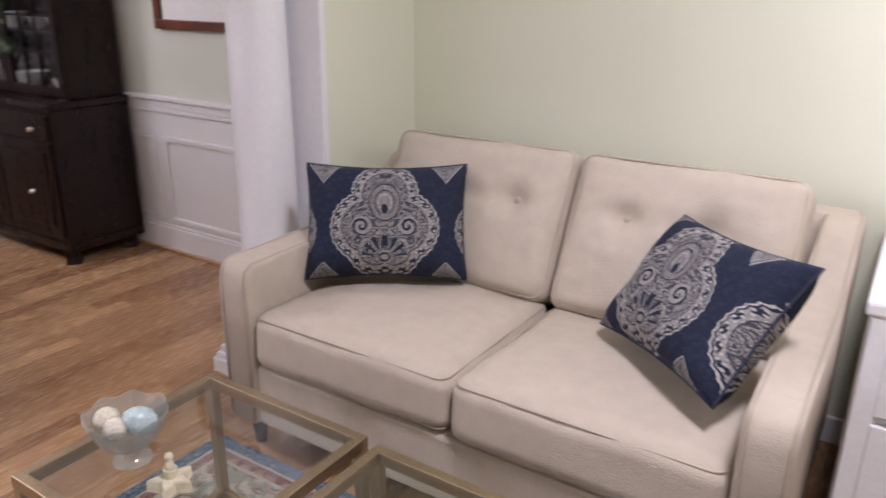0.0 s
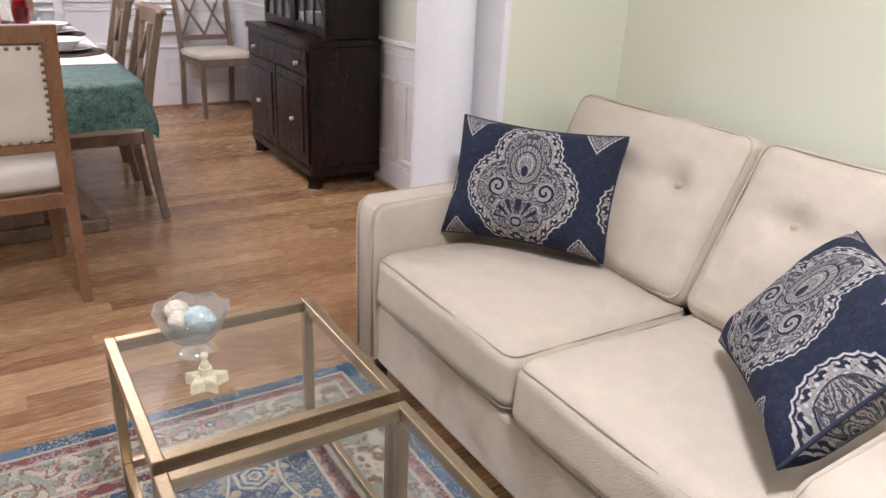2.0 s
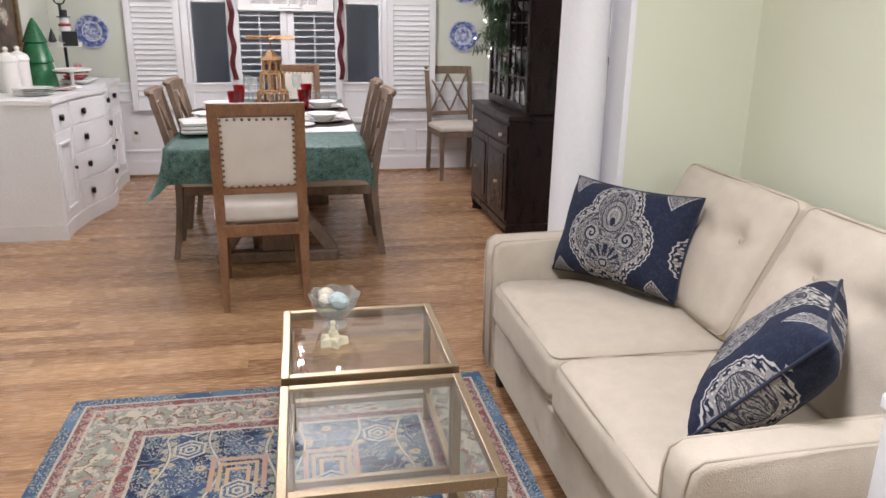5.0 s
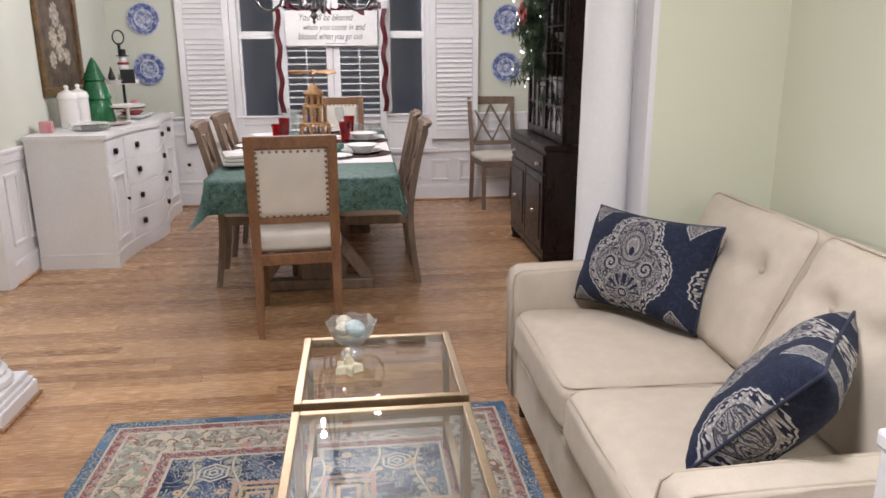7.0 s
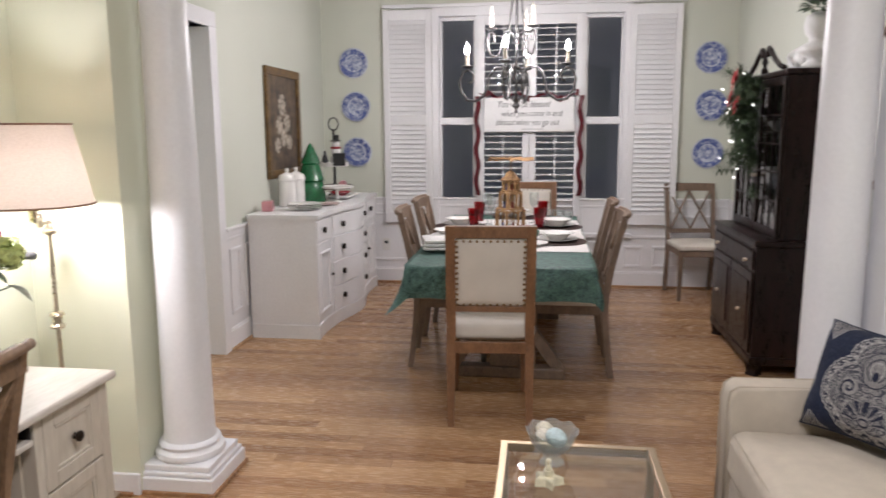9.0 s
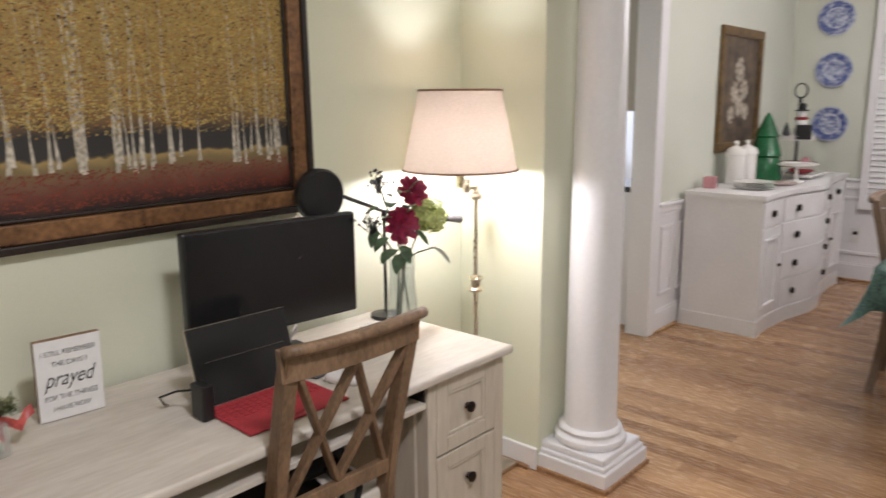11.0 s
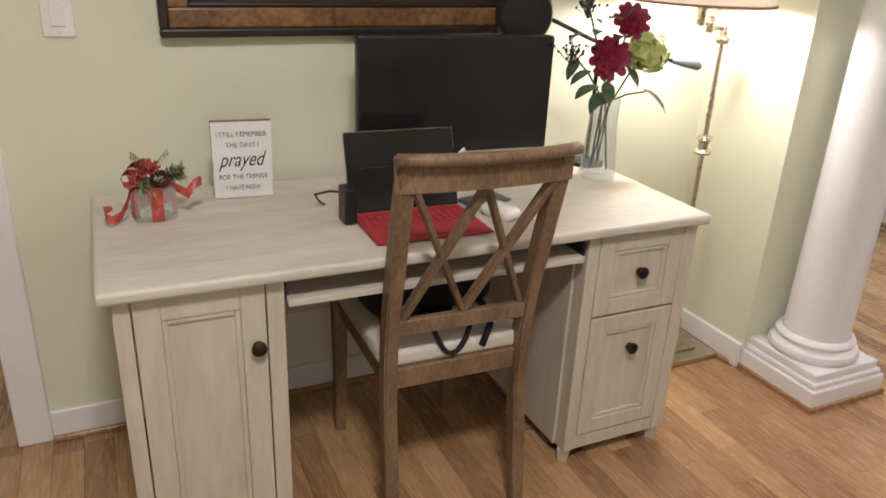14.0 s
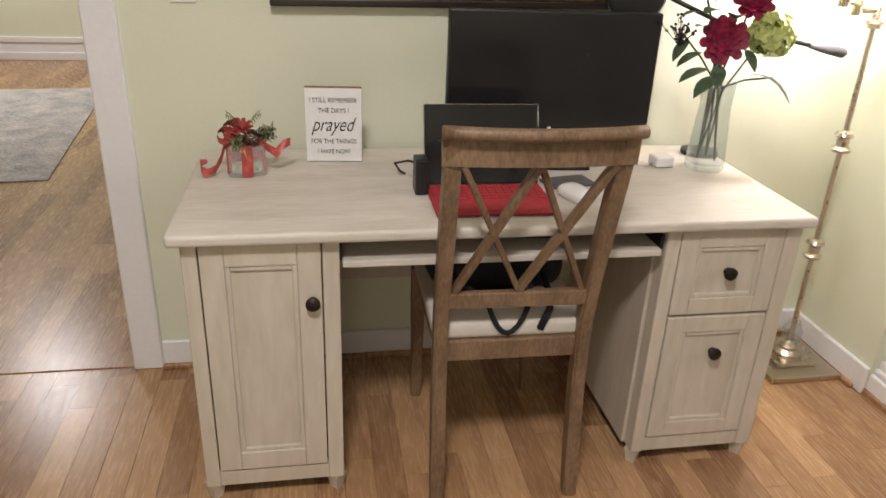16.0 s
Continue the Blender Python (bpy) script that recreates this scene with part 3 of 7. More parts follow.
# ---- chairs ----
def x_chair(m, wood, label, group, w=0.45, h=1.0):
    """Chair with a double X back; its back faces -y, its seat reaches to +y."""
    c = thing("dining_chair", m, label, "chair", group)
    a, s = w / 2, 0.465
    rear = lambda z: -0.02 - 0.11 * max(0, (z - s) / (h - s)) ** 1.25 - 0.05 * max(0, (s - z) / s) ** 1.5
    for q in (-1, 1):
        zs = [0, 0.1, 0.2, 0.3, 0.4, 0.5, 0.6, 0.7, 0.8, 0.9, h - 0.02]
        bm = bmesh.new()
        rings = []
        for z in zs:
            y, x = rear(z), q * (a - 0.02 + 0.012 * max(0, z - s))
            k = 0.018 + 0.004 * math.exp(-((z - s) ** 2) / 0.03)
            rings.append([bm.verts.new((x + dx * 0.017, y + dy * k, z)) for dx, dy in ((-1, -1), (1, -1), (1, 1), (-1, 1))])
        for r0, r1 in zip(rings, rings[1:]):
            for j in range(4):
                bm.faces.new((r0[j], r0[(j + 1) % 4], r1[(j + 1) % 4], r1[j]))
        bm.faces.new(rings[0][::-1])
        bm.faces.new(rings[-1])
        bmesh.ops.bevel(bm, geom=[e for e in bm.edges if abs(e.verts[0].co.z - e.verts[1].co.z) > 0.02], offset=0.005, segments=2, affect="EDGES")
        part("back_post", bm, wood, c, smooth="auto")
        bm = bmesh.new()
        r0 = [bm.verts.new((q * (a - 0.02) + dx * 0.015, 0.40 + dy * 0.015, 0)) for dx, dy in ((-1, -1), (1, -1), (1, 1), (-1, 1))]
        r1 = [bm.verts.new((q * (a - 0.02) + dx * 0.021, 0.40 + dy * 0.021, 0.44)) for dx, dy in ((-1, -1), (1, -1), (1, 1), (-1, 1))]
        for j in range(4):
            bm.faces.new((r0[j], r0[(j + 1) % 4], r1[(j + 1) % 4], r1[j]))
        bm.faces.new(r0[::-1])
        bm.faces.new(r1)
        bmesh.ops.bevel(bm, geom=[e for e in bm.edges if abs(e.verts[0].co.z - e.verts[1].co.z) > 0.02], offset=0.004, segments=2, affect="EDGES")
        part("front_leg", bm, wood, c, smooth="auto")
        part("seat_rail", beam((q * (a - 0.025), 0.0, 0.418), (q * (a - 0.025), 0.38, 0.418), 0.022, 0.055), wood, c)
    part("seat_rail", beam((-a + 0.04, 0.40, 0.418), (a - 0.04, 0.40, 0.418), 0.022, 0.055), wood, c)
    part("seat_rail", beam((-a + 0.035, -0.015, 0.418), (a - 0.035, -0.015, 0.418), 0.022, 0.055), wood, c)
    # crest rail, bowed
    bm = bmesh.new()
    for i in range(8):
        t0, t1 = -1 + i / 4, -1 + (i + 1) / 4
        bow = lambda t: rear(h - 0.05) - 0.028 * (1 - t * t)
        z0 = h - 0.042
        bm_beam(bm, (t0 * (a + 0.008), bow(t0), z0 + 0.004 * (1 - t0 * t0)), (t1 * (a + 0.008), bow(t1), z0 + 0.004 * (1 - t1 * t1)), 0.022, 0.072, 0.0)
    bmesh.ops.remove_doubles(bm, verts=bm.verts[:], dist=0.003)
    part("crest_rail", bm, wood, c)
    part("crest_roll", tube([(t * (a + 0.012), rear(h) - 0.010 - 0.028 * (1 - t * t), h - 0.006) for t in [i / 6 - 1 for i in range(13)]], 0.014, 10), wood, c, smooth=True)
    lo, hi = 0.585, h - 0.076
    part("lower_rail", beam((-a + 0.03, rear(lo) - 0.004, lo - 0.02), (a - 0.03, rear(lo) - 0.004, lo - 0.02), 0.02, 0.04), wood, c)
    for x0, x1 in ((-a + 0.035, 0.0), (0.0, a - 0.035)):
        for u, v in ((x0, x1), (x1, x0)):
            part("cross_slat", beam((u * 0.94, rear(lo), lo), (v, rear(hi) - 0.014, hi), 0.016 if u < v else 0.013, 0.026, 0.003, (0, -1, 0)), wood, c)
    sc = part("seat", soft_grid(w - 0.005, 0.44, 0.052, 0.02, 0.022, 10), SEAT, c, "padded ivory fabric seat", smooth=True)
    sc.matrix_basis = pose(0, 0.20, 0.468)
    return c


def nail_chair(m, label, group):
    """High-backed upholstered end chair with a row of nailheads; its back faces -y."""
    c = thing("end_chair", m, label, "chair", group)
    a, h, s = 0.221, 1.035, 0.47
    rear = lambda z: -0.02 - 0.085 * max(0, (z - s) / (h - s)) - 0.075 * max(0, (s - z) / s) ** 1.2
    for q in (-1, 1):
        bm = bmesh.new()
        rings = []
        for z in (0, 0.15, 0.3, 0.42, 0.52, 0.7, 0.85, h):
            k = 0.016 + 0.008 * min(1, z / 0.42)
            rings.append([bm.verts.new((q * (a - 0.022) + dx * k, rear(z) + dy * (k - 0.002), z)) for dx, dy in ((-1, -1), (1, -1), (1, 1), (-1, 1))])
        for r0, r1 in zip(rings, rings[1:]):
            for j in range(4):
                bm.faces.new((r0[j], r0[(j + 1) % 4], r1[(j + 1) % 4], r1[j]))
        bm.faces.new(rings[0][::-1])
        bm.faces.new(rings[-1])
        part("back_post", bm, HCHAIR, c)
        part("front_leg", lathe([(0, 0), (0.020, 0), (0.031, 0.40), (0, 0.40)], 4, (q * (a - 0.02), 0.43, 0)), HCHAIR, c)
        part("seat_rail", beam((q * (a - 0.02), 0.0, 0.415), (q * (a - 0.005), 0.43, 0.415), 0.024, 0.07), HCHAIR, c)
    part("top_rail", beam((-a + 0.04, rear(h - 0.03), h - 0.03), (a - 0.04, rear(h - 0.03), h - 0.03), 0.044, 0.06), HCHAIR, c)
    part("back_rail", beam((-a + 0.04, rear(0.61), 0.608), (a - 0.04, rear(0.61), 0.608), 0.042, 0.032), HCHAIR, c)
    bm = bmesh.new()
    bm_box(bm, -a + 0.04, a - 0.04, -0.058, -0.036, 0.375, 0.435, 0.003)
    part("seat_rail", bm, HCHAIR, c)
    z0, z1 = 0.625, h - 0.06
    pad = part("back_pad", soft_grid(2 * a - 0.09, z1 - z0, 0.050, 0.018, 0.006, 8), SEAT, c, "ivory fabric back panel", smooth=True)
    tilt = math.degrees(math.atan2(rear(z0) - rear(z1), z1 - z0))
    pad.matrix_basis = pose(0, (rear(z0) + rear(z1)) / 2, (z0 + z1) / 2, 90 + tilt)
    nail = lathe([(0, 0.004), (0.005, 0.003), (0.0075, 0.0)], 8)
    me = None
    spots = []
    w, hh = 2 * a - 0.108, z1 - z0 - 0.018
    for i in range(13):
        spots += [(-w / 2, -hh / 2 + hh * i / 12), (w / 2, -hh / 2 + hh * i / 12)]
    for i in range(1, 10):
        spots += [(-w / 2 + w * i / 10, hh / 2), (-w / 2 + w * i / 10, -hh / 2)]
    for x, y in spots:
        for side in (1, -1):
            if me is None:
                ob = part("nailhead", nail, NAIL, pad, smooth=True)
                me = ob.data
            else:
                ob = new("nailhead", me)
                ob.parent = pad
            ob.matrix_basis = pose(x, y, side * 0.026, 0 if side > 0 else 180)
    st = part("seat", soft_grid(2 * a + 0.02, 0.47, 0.095, 0.035, 0.02, 10), SEAT, c, "padded ivory fabric seat", smooth=True)
    st.matrix_basis = pose(0, 0.21, 0.482)
    return c


x_chair(pose(-0.518, 0.190, 0, 0, 0, 179), DCHAIR, "weathered brown wooden chair with a double X back, at the desk", "", 0.388, 0.990)
nail_chair(pose(-2.775, 1.335, 0, 0, 0, 94), "honey brown end chair with an ivory back and nailheads", "chairs round the dining table")
nail_chair(pose(-5.62, 1.50, 0, 0, 0, -90), "honey brown end chair with an ivory back and nailheads", "chairs round the dining table")
lab = "grey-brown wooden dining chair with an X back and ivory seat"
c1 = x_chair(pose(-3.80, 0.83, 0, 0, 0, 3), GCHAIR, lab, "chairs round the dining table")
copy_thing(c1, pose(-4.50, 0.83, 0, 0, 0, -2))
copy_thing(c1, pose(-3.72, 1.95, 0, 0, 0, 180))
copy_thing(c1, pose(-4.42, 1.95, 0, 0, 0, 178))
sp = copy_thing(c1, pose(-6.06, 2.96, 0, 0, 0, -84))
tagged(sp, "grey-brown wooden X-back chair against the panelled wall", "chair", "spare chair")


# ---- dining table ----
def dining_table():
    t = thing("dining_table", pose(-4.2, 1.38, 0), "brown wooden trestle dining table under a green cloth", "dining table")
    part("tabletop", box(-1.19, 1.19, -0.48, 0.48, 0.725, 0.765, 0.008), GCHAIR, t)
    for s in (-1, 1):
        part("trestle_foot", box(s * 0.72 - 0.05, s * 0.72 + 0.05, -0.36, 0.36, 0.0, 0.07, 0.012), GCHAIR, t)
        part("trestle_post", box(s * 0.72 - 0.045, s * 0.72 + 0.045, -0.09, 0.09, 0.07, 0.70, 0.01), GCHAIR, t)
        part("trestle_head", box(s * 0.72 - 0.045, s * 0.72 + 0.045, -0.36, 0.36, 0.66, 0.725, 0.01), GCHAIR, t)
        for q in (-1, 1):
            part("brace", beam((s * 0.72, q * 0.33, 0.05), (s * 0.72, q * 0.07, 0.42), 0.06, 0.07, 0.006), GCHAIR, t)
    part("stretcher", box(-0.68, 0.68, -0.04, 0.04, 0.12, 0.20, 0.006), GCHAIR, t)


dining_table()


def tablecloth():
    bm = bmesh.new()
    n, m = 80, 52
    a, b, drop = 1.20, 0.505, 0.200
    grid = []
    for i in range(n + 1):
        row = []
        for j in range(m + 1):
            u, v = (i / n * 2 - 1) * (a + drop), (j / m * 2 - 1) * (b + drop)
            ox, oy = max(0, abs(u) - a), max(0, abs(v) - b)
            x, y = math.copysign(min(abs(u), a), u), math.copysign(min(abs(v), b), v)
            o = math.hypot(ox, oy)
            z = 0.772
            if o > 0:
                ang = u * 1.0 + v * 1.0
                out = 0.012 + 0.014 * (1 + math.sin(ang * 17)) * min(1, o / 0.1)
                dx, dy = ox / o, oy / o
                corner = u > 0 and v < 0
                lift = (0.135 if corner else 0.05) * min(1, ox / drop) * min(1, oy / drop)
                x += math.copysign(dx * (out + lift), u)
                y += math.copysign(dy * (out + lift), v)
                z -= max(0, (max(ox, oy) + (0.45 if corner else 0.25) * min(ox, oy)) * 0.96 - 0.012)
            row.append(bm.verts.new((x, y, z)))
        grid.append(row)
    for i in range(n):
        for j in range(m):
            bm.faces.new((grid[i][j], grid[i + 1][j], grid[i + 1][j + 1], grid[i][j + 1]))
    ob = part("tablecloth", bm, GREENCLOTH, smooth=True)
    ob.matrix_world = pose(-4.2, 1.365, 0)
    tagged(ob, "dark green damask tablecloth draped over the dining table", "tablecloth")


tablecloth()
tagged(part("table_runner", box(-5.05, -3.50, 0.885, 1.875, 0.7735, 0.7765), RUNNER), "white patterned cloth laid across the green tablecloth", "table linen")

# ---- dining room: trim, panelling, window ----
def strips(name, material, label, category, boxes, bevel=0.004):
    bm = bmesh.new()
    for b in boxes:
        bm_box(bm, *b, bevel, 1)
    return setting(name, bm, material, label, category)


def moulding_frame(bm, u0, u1, z0, z1, place, k=0.028):
    """A box moulding; place turns (u0, u1, z0, z1) into a box."""
    for a in ((u0, u1, z1 - k, z1), (u0, u1, z0, z0 + k), (u0, u0 + k, z0 + k, z1 - k), (u1 - k, u1, z0 + k, z1 - k)):
        bm_box(bm, *place(*a), 0.006, 2)


def panelling(name, place, lo, hi, frames, label):
    """White wainscot: slab, baseboard, chair rail and box mouldings; place(u0, u1, z0, z1, depth)."""
    bm = bmesh.new()
    bm_box(bm, *place(lo, hi, 0.0, 0.79, 0.006))
    bm_box(bm, *place(lo, hi, 0.0, 0.135, 0.020), 0.004)
    bm_box(bm, *place(lo, hi, 0.135, 0.150, 0.014), 0.004)
    bm_box(bm, *place(lo, hi, 0.760, 0.785, 0.016), 0.004)
    bm_box(bm, *place(lo, hi, 0.826, 0.849, 0.034), 0.005)
    bm_box(bm, *place(lo, hi, 0.785, 0.826, 0.018), 0.004)
    for a, b, c, d in frames:
        moulding_frame(bm, a, b, c, d, lambda u0, u1, z0, z1: place(u0, u1, z0, z1, 0.018))
    setting(name, bm, TRIM, label, "wall panelling")
    setting("shoe_moulding", bm_box(bmesh.new(), *place(lo, hi, 0.0, 0.018, 0.034), 0.006), OAK, "varnished oak shoe moulding along the baseboard", "trim")


panelling("panelling_window_wall", lambda a, b, c, d, k: (XW, XW + k, a, b, c, d), YD, YS,
          [(-0.44, 0.42, 0.22, 0.70), (0.66, 2.28, 0.22, 0.44), (2.37, 2.54, 0.19, 0.40), (2.64, 3.24, 0.19, 0.40), (2.37, 3.24, 0.47, 0.69)], "white panelled wainscot with a chair rail under the window")
panelling("panelling_dresser_wall", lambda a, b, c, d, k: (a, b, YD, YD + k, c, d), XW, -3.78,
          [(-4.02, -3.84, 0.24, 0.70), (-5.0, -4.10, 0.24, 0.70), (-6.0, -5.1, 0.24, 0.70)], "white panelled wainscot behind the dresser")
panelling("panelling_cabinet_wall", lambda a, b, c, d, k: (a, b, YS - k, YS, c, d), XW, -2.10,
          [(-3.39, -2.66, 0.17, 0.64), (-3.86, -3.47, 0.17, 0.64), (-5.9, -4.7, 0.19, 0.66), (-2.56, -2.16, 0.19, 0.66)], "white panelled wainscot beside the china cabinet")
# kitchen opening casing, living room baseboards, hall casing
kc = strips("kitchen_opening_casing", TRIM, "white door casing at the kitchen opening", "trim", [(-3.79, -2.155, YD - 0.135, YD + 0.022, 2.15, 2.25)])
for x0, x1 in ((-3.79, -3.685), (-2.24, -2.155)):
    part("casing_jamb", box(x0, x1, YD - 0.135, YD + 0.022, 0, 2.15, 0.004), TRIM, kc)
strips("hall_opening_casing", TRIM, "white casing at the hall opening", "trim",
       [(0.435, 0.525, YL - 0.16, YL + 0.02, 0, 2.12), (1.70, 1.78, YL - 0.16, YL + 0.02, 0, 2.12), (0.435, 1.78, YL - 0.16, YL + 0.02, 2.12, 2.22)])
BB = 0.095
strips("baseboard_desk_wall", TRIM, "white baseboard along the desk wall", "trim", [(-1.80, 0.435, YL, YL + 0.016, 0, BB)])
strips("baseboard_stub_wall", TRIM, "white baseboard beside the column", "trim", [(-1.80, -1.784, YL + 0.016, -0.052, 0, BB), (-1.80, -1.784, 2.81, YS, 0, BB)])
strips("baseboard_sofa_wall", TRIM, "white baseboard behind the sofa", "trim", [(-1.784, 3.0, YS - 0.016, YS, 0, BB)])
strips("shoe_moulding_living", OAK, "varnished oak shoe moulding along the baseboards", "trim",
       [(-1.784, 0.435, YL + 0.016, YL + 0.032, 0, 0.018), (-1.784, -1.768, YL + 0.032, -0.08, 0, 0.018)])


def louvre_panel(name, x, y0, y1, z0, z1, tilt, label, step=0.052, stile=0.055, mids=(), rod=False):
    """A framed louvred shutter lying in the plane x."""
    s = thing(name, pose(x, (y0 + y1) / 2, z0), label, "shutter", "window shutters")
    a, h = (y1 - y0) / 2, z1 - z0
    for q in (-1, 1):
        part("stile", box(-0.014, 0.014, q * a - (stile if q > 0 else 0), q * a + (stile if q < 0 else 0), 0, h, 0.003), TRIM, s)
    edges = [0.0] + [m for m in mids] + [h]
    for z in edges:
        lo, hi = max(0, z - 0.045), min(h, z + 0.045)
        lo, hi = (0, 0.09) if z == 0 else ((h - 0.09, h) if z == h else (lo, hi))
        part("rail", box(-0.013, 0.013, -a + stile, a - stile, lo, hi, 0.003), TRIM, s)
    me = None
    for z0b, z1b in zip(edges, edges[1:]):
        lo = z0b + (0.09 if z0b == 0 else 0.045)
        hi = z1b - (0.09 if z1b == h else 0.045)
        n = int((hi - lo) / step)
        for i in range(n):
            if me is None:
                ob = part("slat", box(-0.029, 0.029, -a + stile + 0.001, a - stile - 0.001, -0.004, 0.004, 0.003, 1), TRIM, s)
                me = ob.data
            else:
                ob = new("slat", me)
                ob.parent = s
            ob.matrix_basis = pose(0, 0, lo + (i + 0.5) * (hi - lo) / n, 0, tilt, 0)
        if rod:
            part("tilt_rod", box(0.030, 0.040, -0.006, 0.006, lo, hi, 0.002), TRIM, s)
    return s


W0, W1, WZ0, WZ1 = 0.60, 2.33, 0.52, 2.55
win = setting("window_1", box(XW - 0.012, XW + 0.05, W0 - 0.10, W1 + 0.10, WZ0 - 0.045, WZ0, 0.006), TRIM, "tall white triple window, dark with night", "window")


def win_part(name, *b, material=TRIM, bevel=0.004):
    return part(name, box(*b, bevel), material, win)


for y0, y1 in ((W0 - 0.055, W0 + 0.01), (W1 - 0.01, W1 + 0.055)):
    win_part("window_frame", XW - 0.10, XW + 0.024, y0, y1, WZ0, WZ1 + 0.07)
win_part("window_frame", XW - 0.10, XW + 0.024, W0 + 0.01, W1 - 0.01, WZ1 - 0.01, WZ1 + 0.07)
win_part("cornice", XW, XW + 0.05, W0 - 0.52, W1 + 0.52, WZ1 + 0.07, WZ1 + 0.10)
for y in (0.982, 1.948):
    win_part("mullion", XW - 0.10, XW + 0.015, y - 0.028, y + 0.028, WZ0, WZ1 - 0.01)
for y0, y1 in ((W0 + 0.01, 0.954), (1.01, 1.92), (1.976, W1 - 0.01)):
    for z0, z1, x in ((WZ0, 1.575, XW - 0.055), (1.575, WZ1 - 0.01, XW - 0.085)):
        k = 0.034
        sash = win_part("sash", x, x + 0.03, y0, y1, z1 - k, z1)
        part("sash_rail", box(x, x + 0.03, y0, y1, z0, z0 + k, 0.003), TRIM, sash)
        part("sash_stile", box(x, x + 0.03, y0, y0 + k * 0.7, z0 + k, z1 - k, 0.003), TRIM, sash)
        part("sash_stile", box(x, x + 0.03, y1 - k * 0.7, y1, z0 + k, z1 - k, 0.003), TRIM, sash)
        part("pane", box(x + 0.012, x + 0.016, y0 + k * 0.7, y1 - k * 0.7, z0 + k, z1 - k), PANE, sash).visible_shadow = False
setting("backdrop", box(-12.0, -11.9, -8, 11, -1, 7), NIGHT, "plain night backdrop, glowing faintly to grey the panes", "backdrop")
louvre_panel("shutter", XW + 0.045, 0.085, 0.545, 0.605, 2.600, 58, "white louvred shutter folded open against the wall", 0.043, 0.055, (0.98,))
louvre_panel("shutter", XW + 0.045, 2.365, 2.820, 0.605, 2.600, 58, "white louvred shutter folded open against the wall", 0.043, 0.055, (0.98,))
louvre_panel("shutter", XW + 0.035, 0.985, 1.462, WZ0 + 0.01, 2.535, 8, "white louvred shutter closed over the window, slats open", 0.060, 0.06, (0.98,), True)
louvre_panel("shutter", XW + 0.035, 1.466, 1.945, WZ0 + 0.01, 2.535, 8, "white louvred shutter closed over the window, slats open", 0.060, 0.06, (0.98,), True)


# ---- writing ----
INK = mat("black_ink", (0.02, 0.02, 0.02), 0.7, vary=0.1, bump=0)


def writing(words, size, m, parent, material=INK, shear=0.0, bold=0.0, width=0.0):
    """A line of lettering, drawn in or out to the given width."""
    cu = bpy.data.curves.new("writing", "FONT")
    cu.body, cu.size, cu.align_x, cu.align_y, cu.shear, cu.extrude, cu.offset = words, size, "CENTER", "CENTER", shear, 0.0004, bold
    tmp = new("tmp", cu)
    bpy.context.view_layer.update()
    me = bpy.data.meshes.new_from_object(tmp.evaluated_get(bpy.context.evaluated_depsgraph_get()))
    bpy.data.objects.remove(tmp)
    me.materials.clear()
    me.materials.append(material)
    if width:
        xs = [v.co.x for v in me.vertices]
        k, mid = width / (max(xs) - min(xs)), (max(xs) + min(xs)) / 2
        for v in me.vertices:
            v.co.x = (v.co.x - mid) * k
    ob = new("writing", me)
    ob.parent, ob.matrix_basis = parent, m
    return ob


SIGNW = mat("white_sign_board", (0.80, 0.79, 0.78), 0.6, vary=0.03, scale=5, fine=50, bump=0.04)
RED = mat("red_satin_ribbon", (0.17, 0.012, 0.022), 0.35, vary=0.2, scale=20, bump=0.03)
sg = thing("wall_sign", pose(-6.085, 1.462, 1.63), "white wooden sign with black script lettering hung over the shutters", "sign")
part("board", box(-0.012, 0.012, -0.415, 0.415, -0.155, 0.155, 0.004), SIGNW, sg)
for words, y, z, s, wd in (("You will be blessed", -0.04, 0.092, 0.085, 0.48), ("when you come in and", 0.03, 0.008, 0.080, 0.56), ("blessed when you go out", -0.01, -0.072, 0.082, 0.58)):
    writing(words, s, pose(0.0125, y, z, 90, 0, 90), sg, shear=0.35, bold=-0.0004, width=wd)
part("small_line", box(0.0122, 0.0130, -0.06, 0.14, -0.136, -0.130), mat("grey_ink", (0.3, 0.3, 0.3), 0.7), sg)


def ribbon(pts, w, name="strip", parent=None, turn=0.9):
    bm = bmesh.new()
    last = None
    n = len(pts)
    for i, p in enumerate(pts):
        p = Vector(p)
        a = turn * math.sin(i * 0.55) * 0.5
        d = Vector((math.sin(a) * 0.6, math.cos(a), 0)) if abs(Vector(pts[min(i + 1, n - 1)])[2] - Vector(pts[max(i - 1, 0)])[2]) > 0.02 else Vector((0, 0, 1))
        row = [bm.verts.new(p - d * w / 2), bm.verts.new(p + d * w / 2)]
        if last:
            bm.faces.new((last[0], last[1], row[1], row[0]))
        last = row
    bmesh.ops.solidify(bm, geom=bm.faces[:], thickness=0.0012)
    return part(name, bm, RED, parent)


rb = thing("ribbon_garland", pose(0, 0, 0), "dark red satin ribbon draped round the sign", "ribbon")
ribbon([(-6.075 + 0.008 * math.sin(i * 0.6), 1.0 + 0.915 * i / 30, 1.80 + 0.03 * math.sin(i * 0.7)) for i in range(31)], 0.060, "swag", rb)
for y, ph in ((0.985, 0), (1.935, 2)):
    ribbon([(-6.07 + 0.006 * math.sin(i * 0.5), y + 0.012 * math.sin(i * 0.6 + ph), 1.80 - 0.92 * i / 34) for i in range(35)], 0.048, "tail", rb)


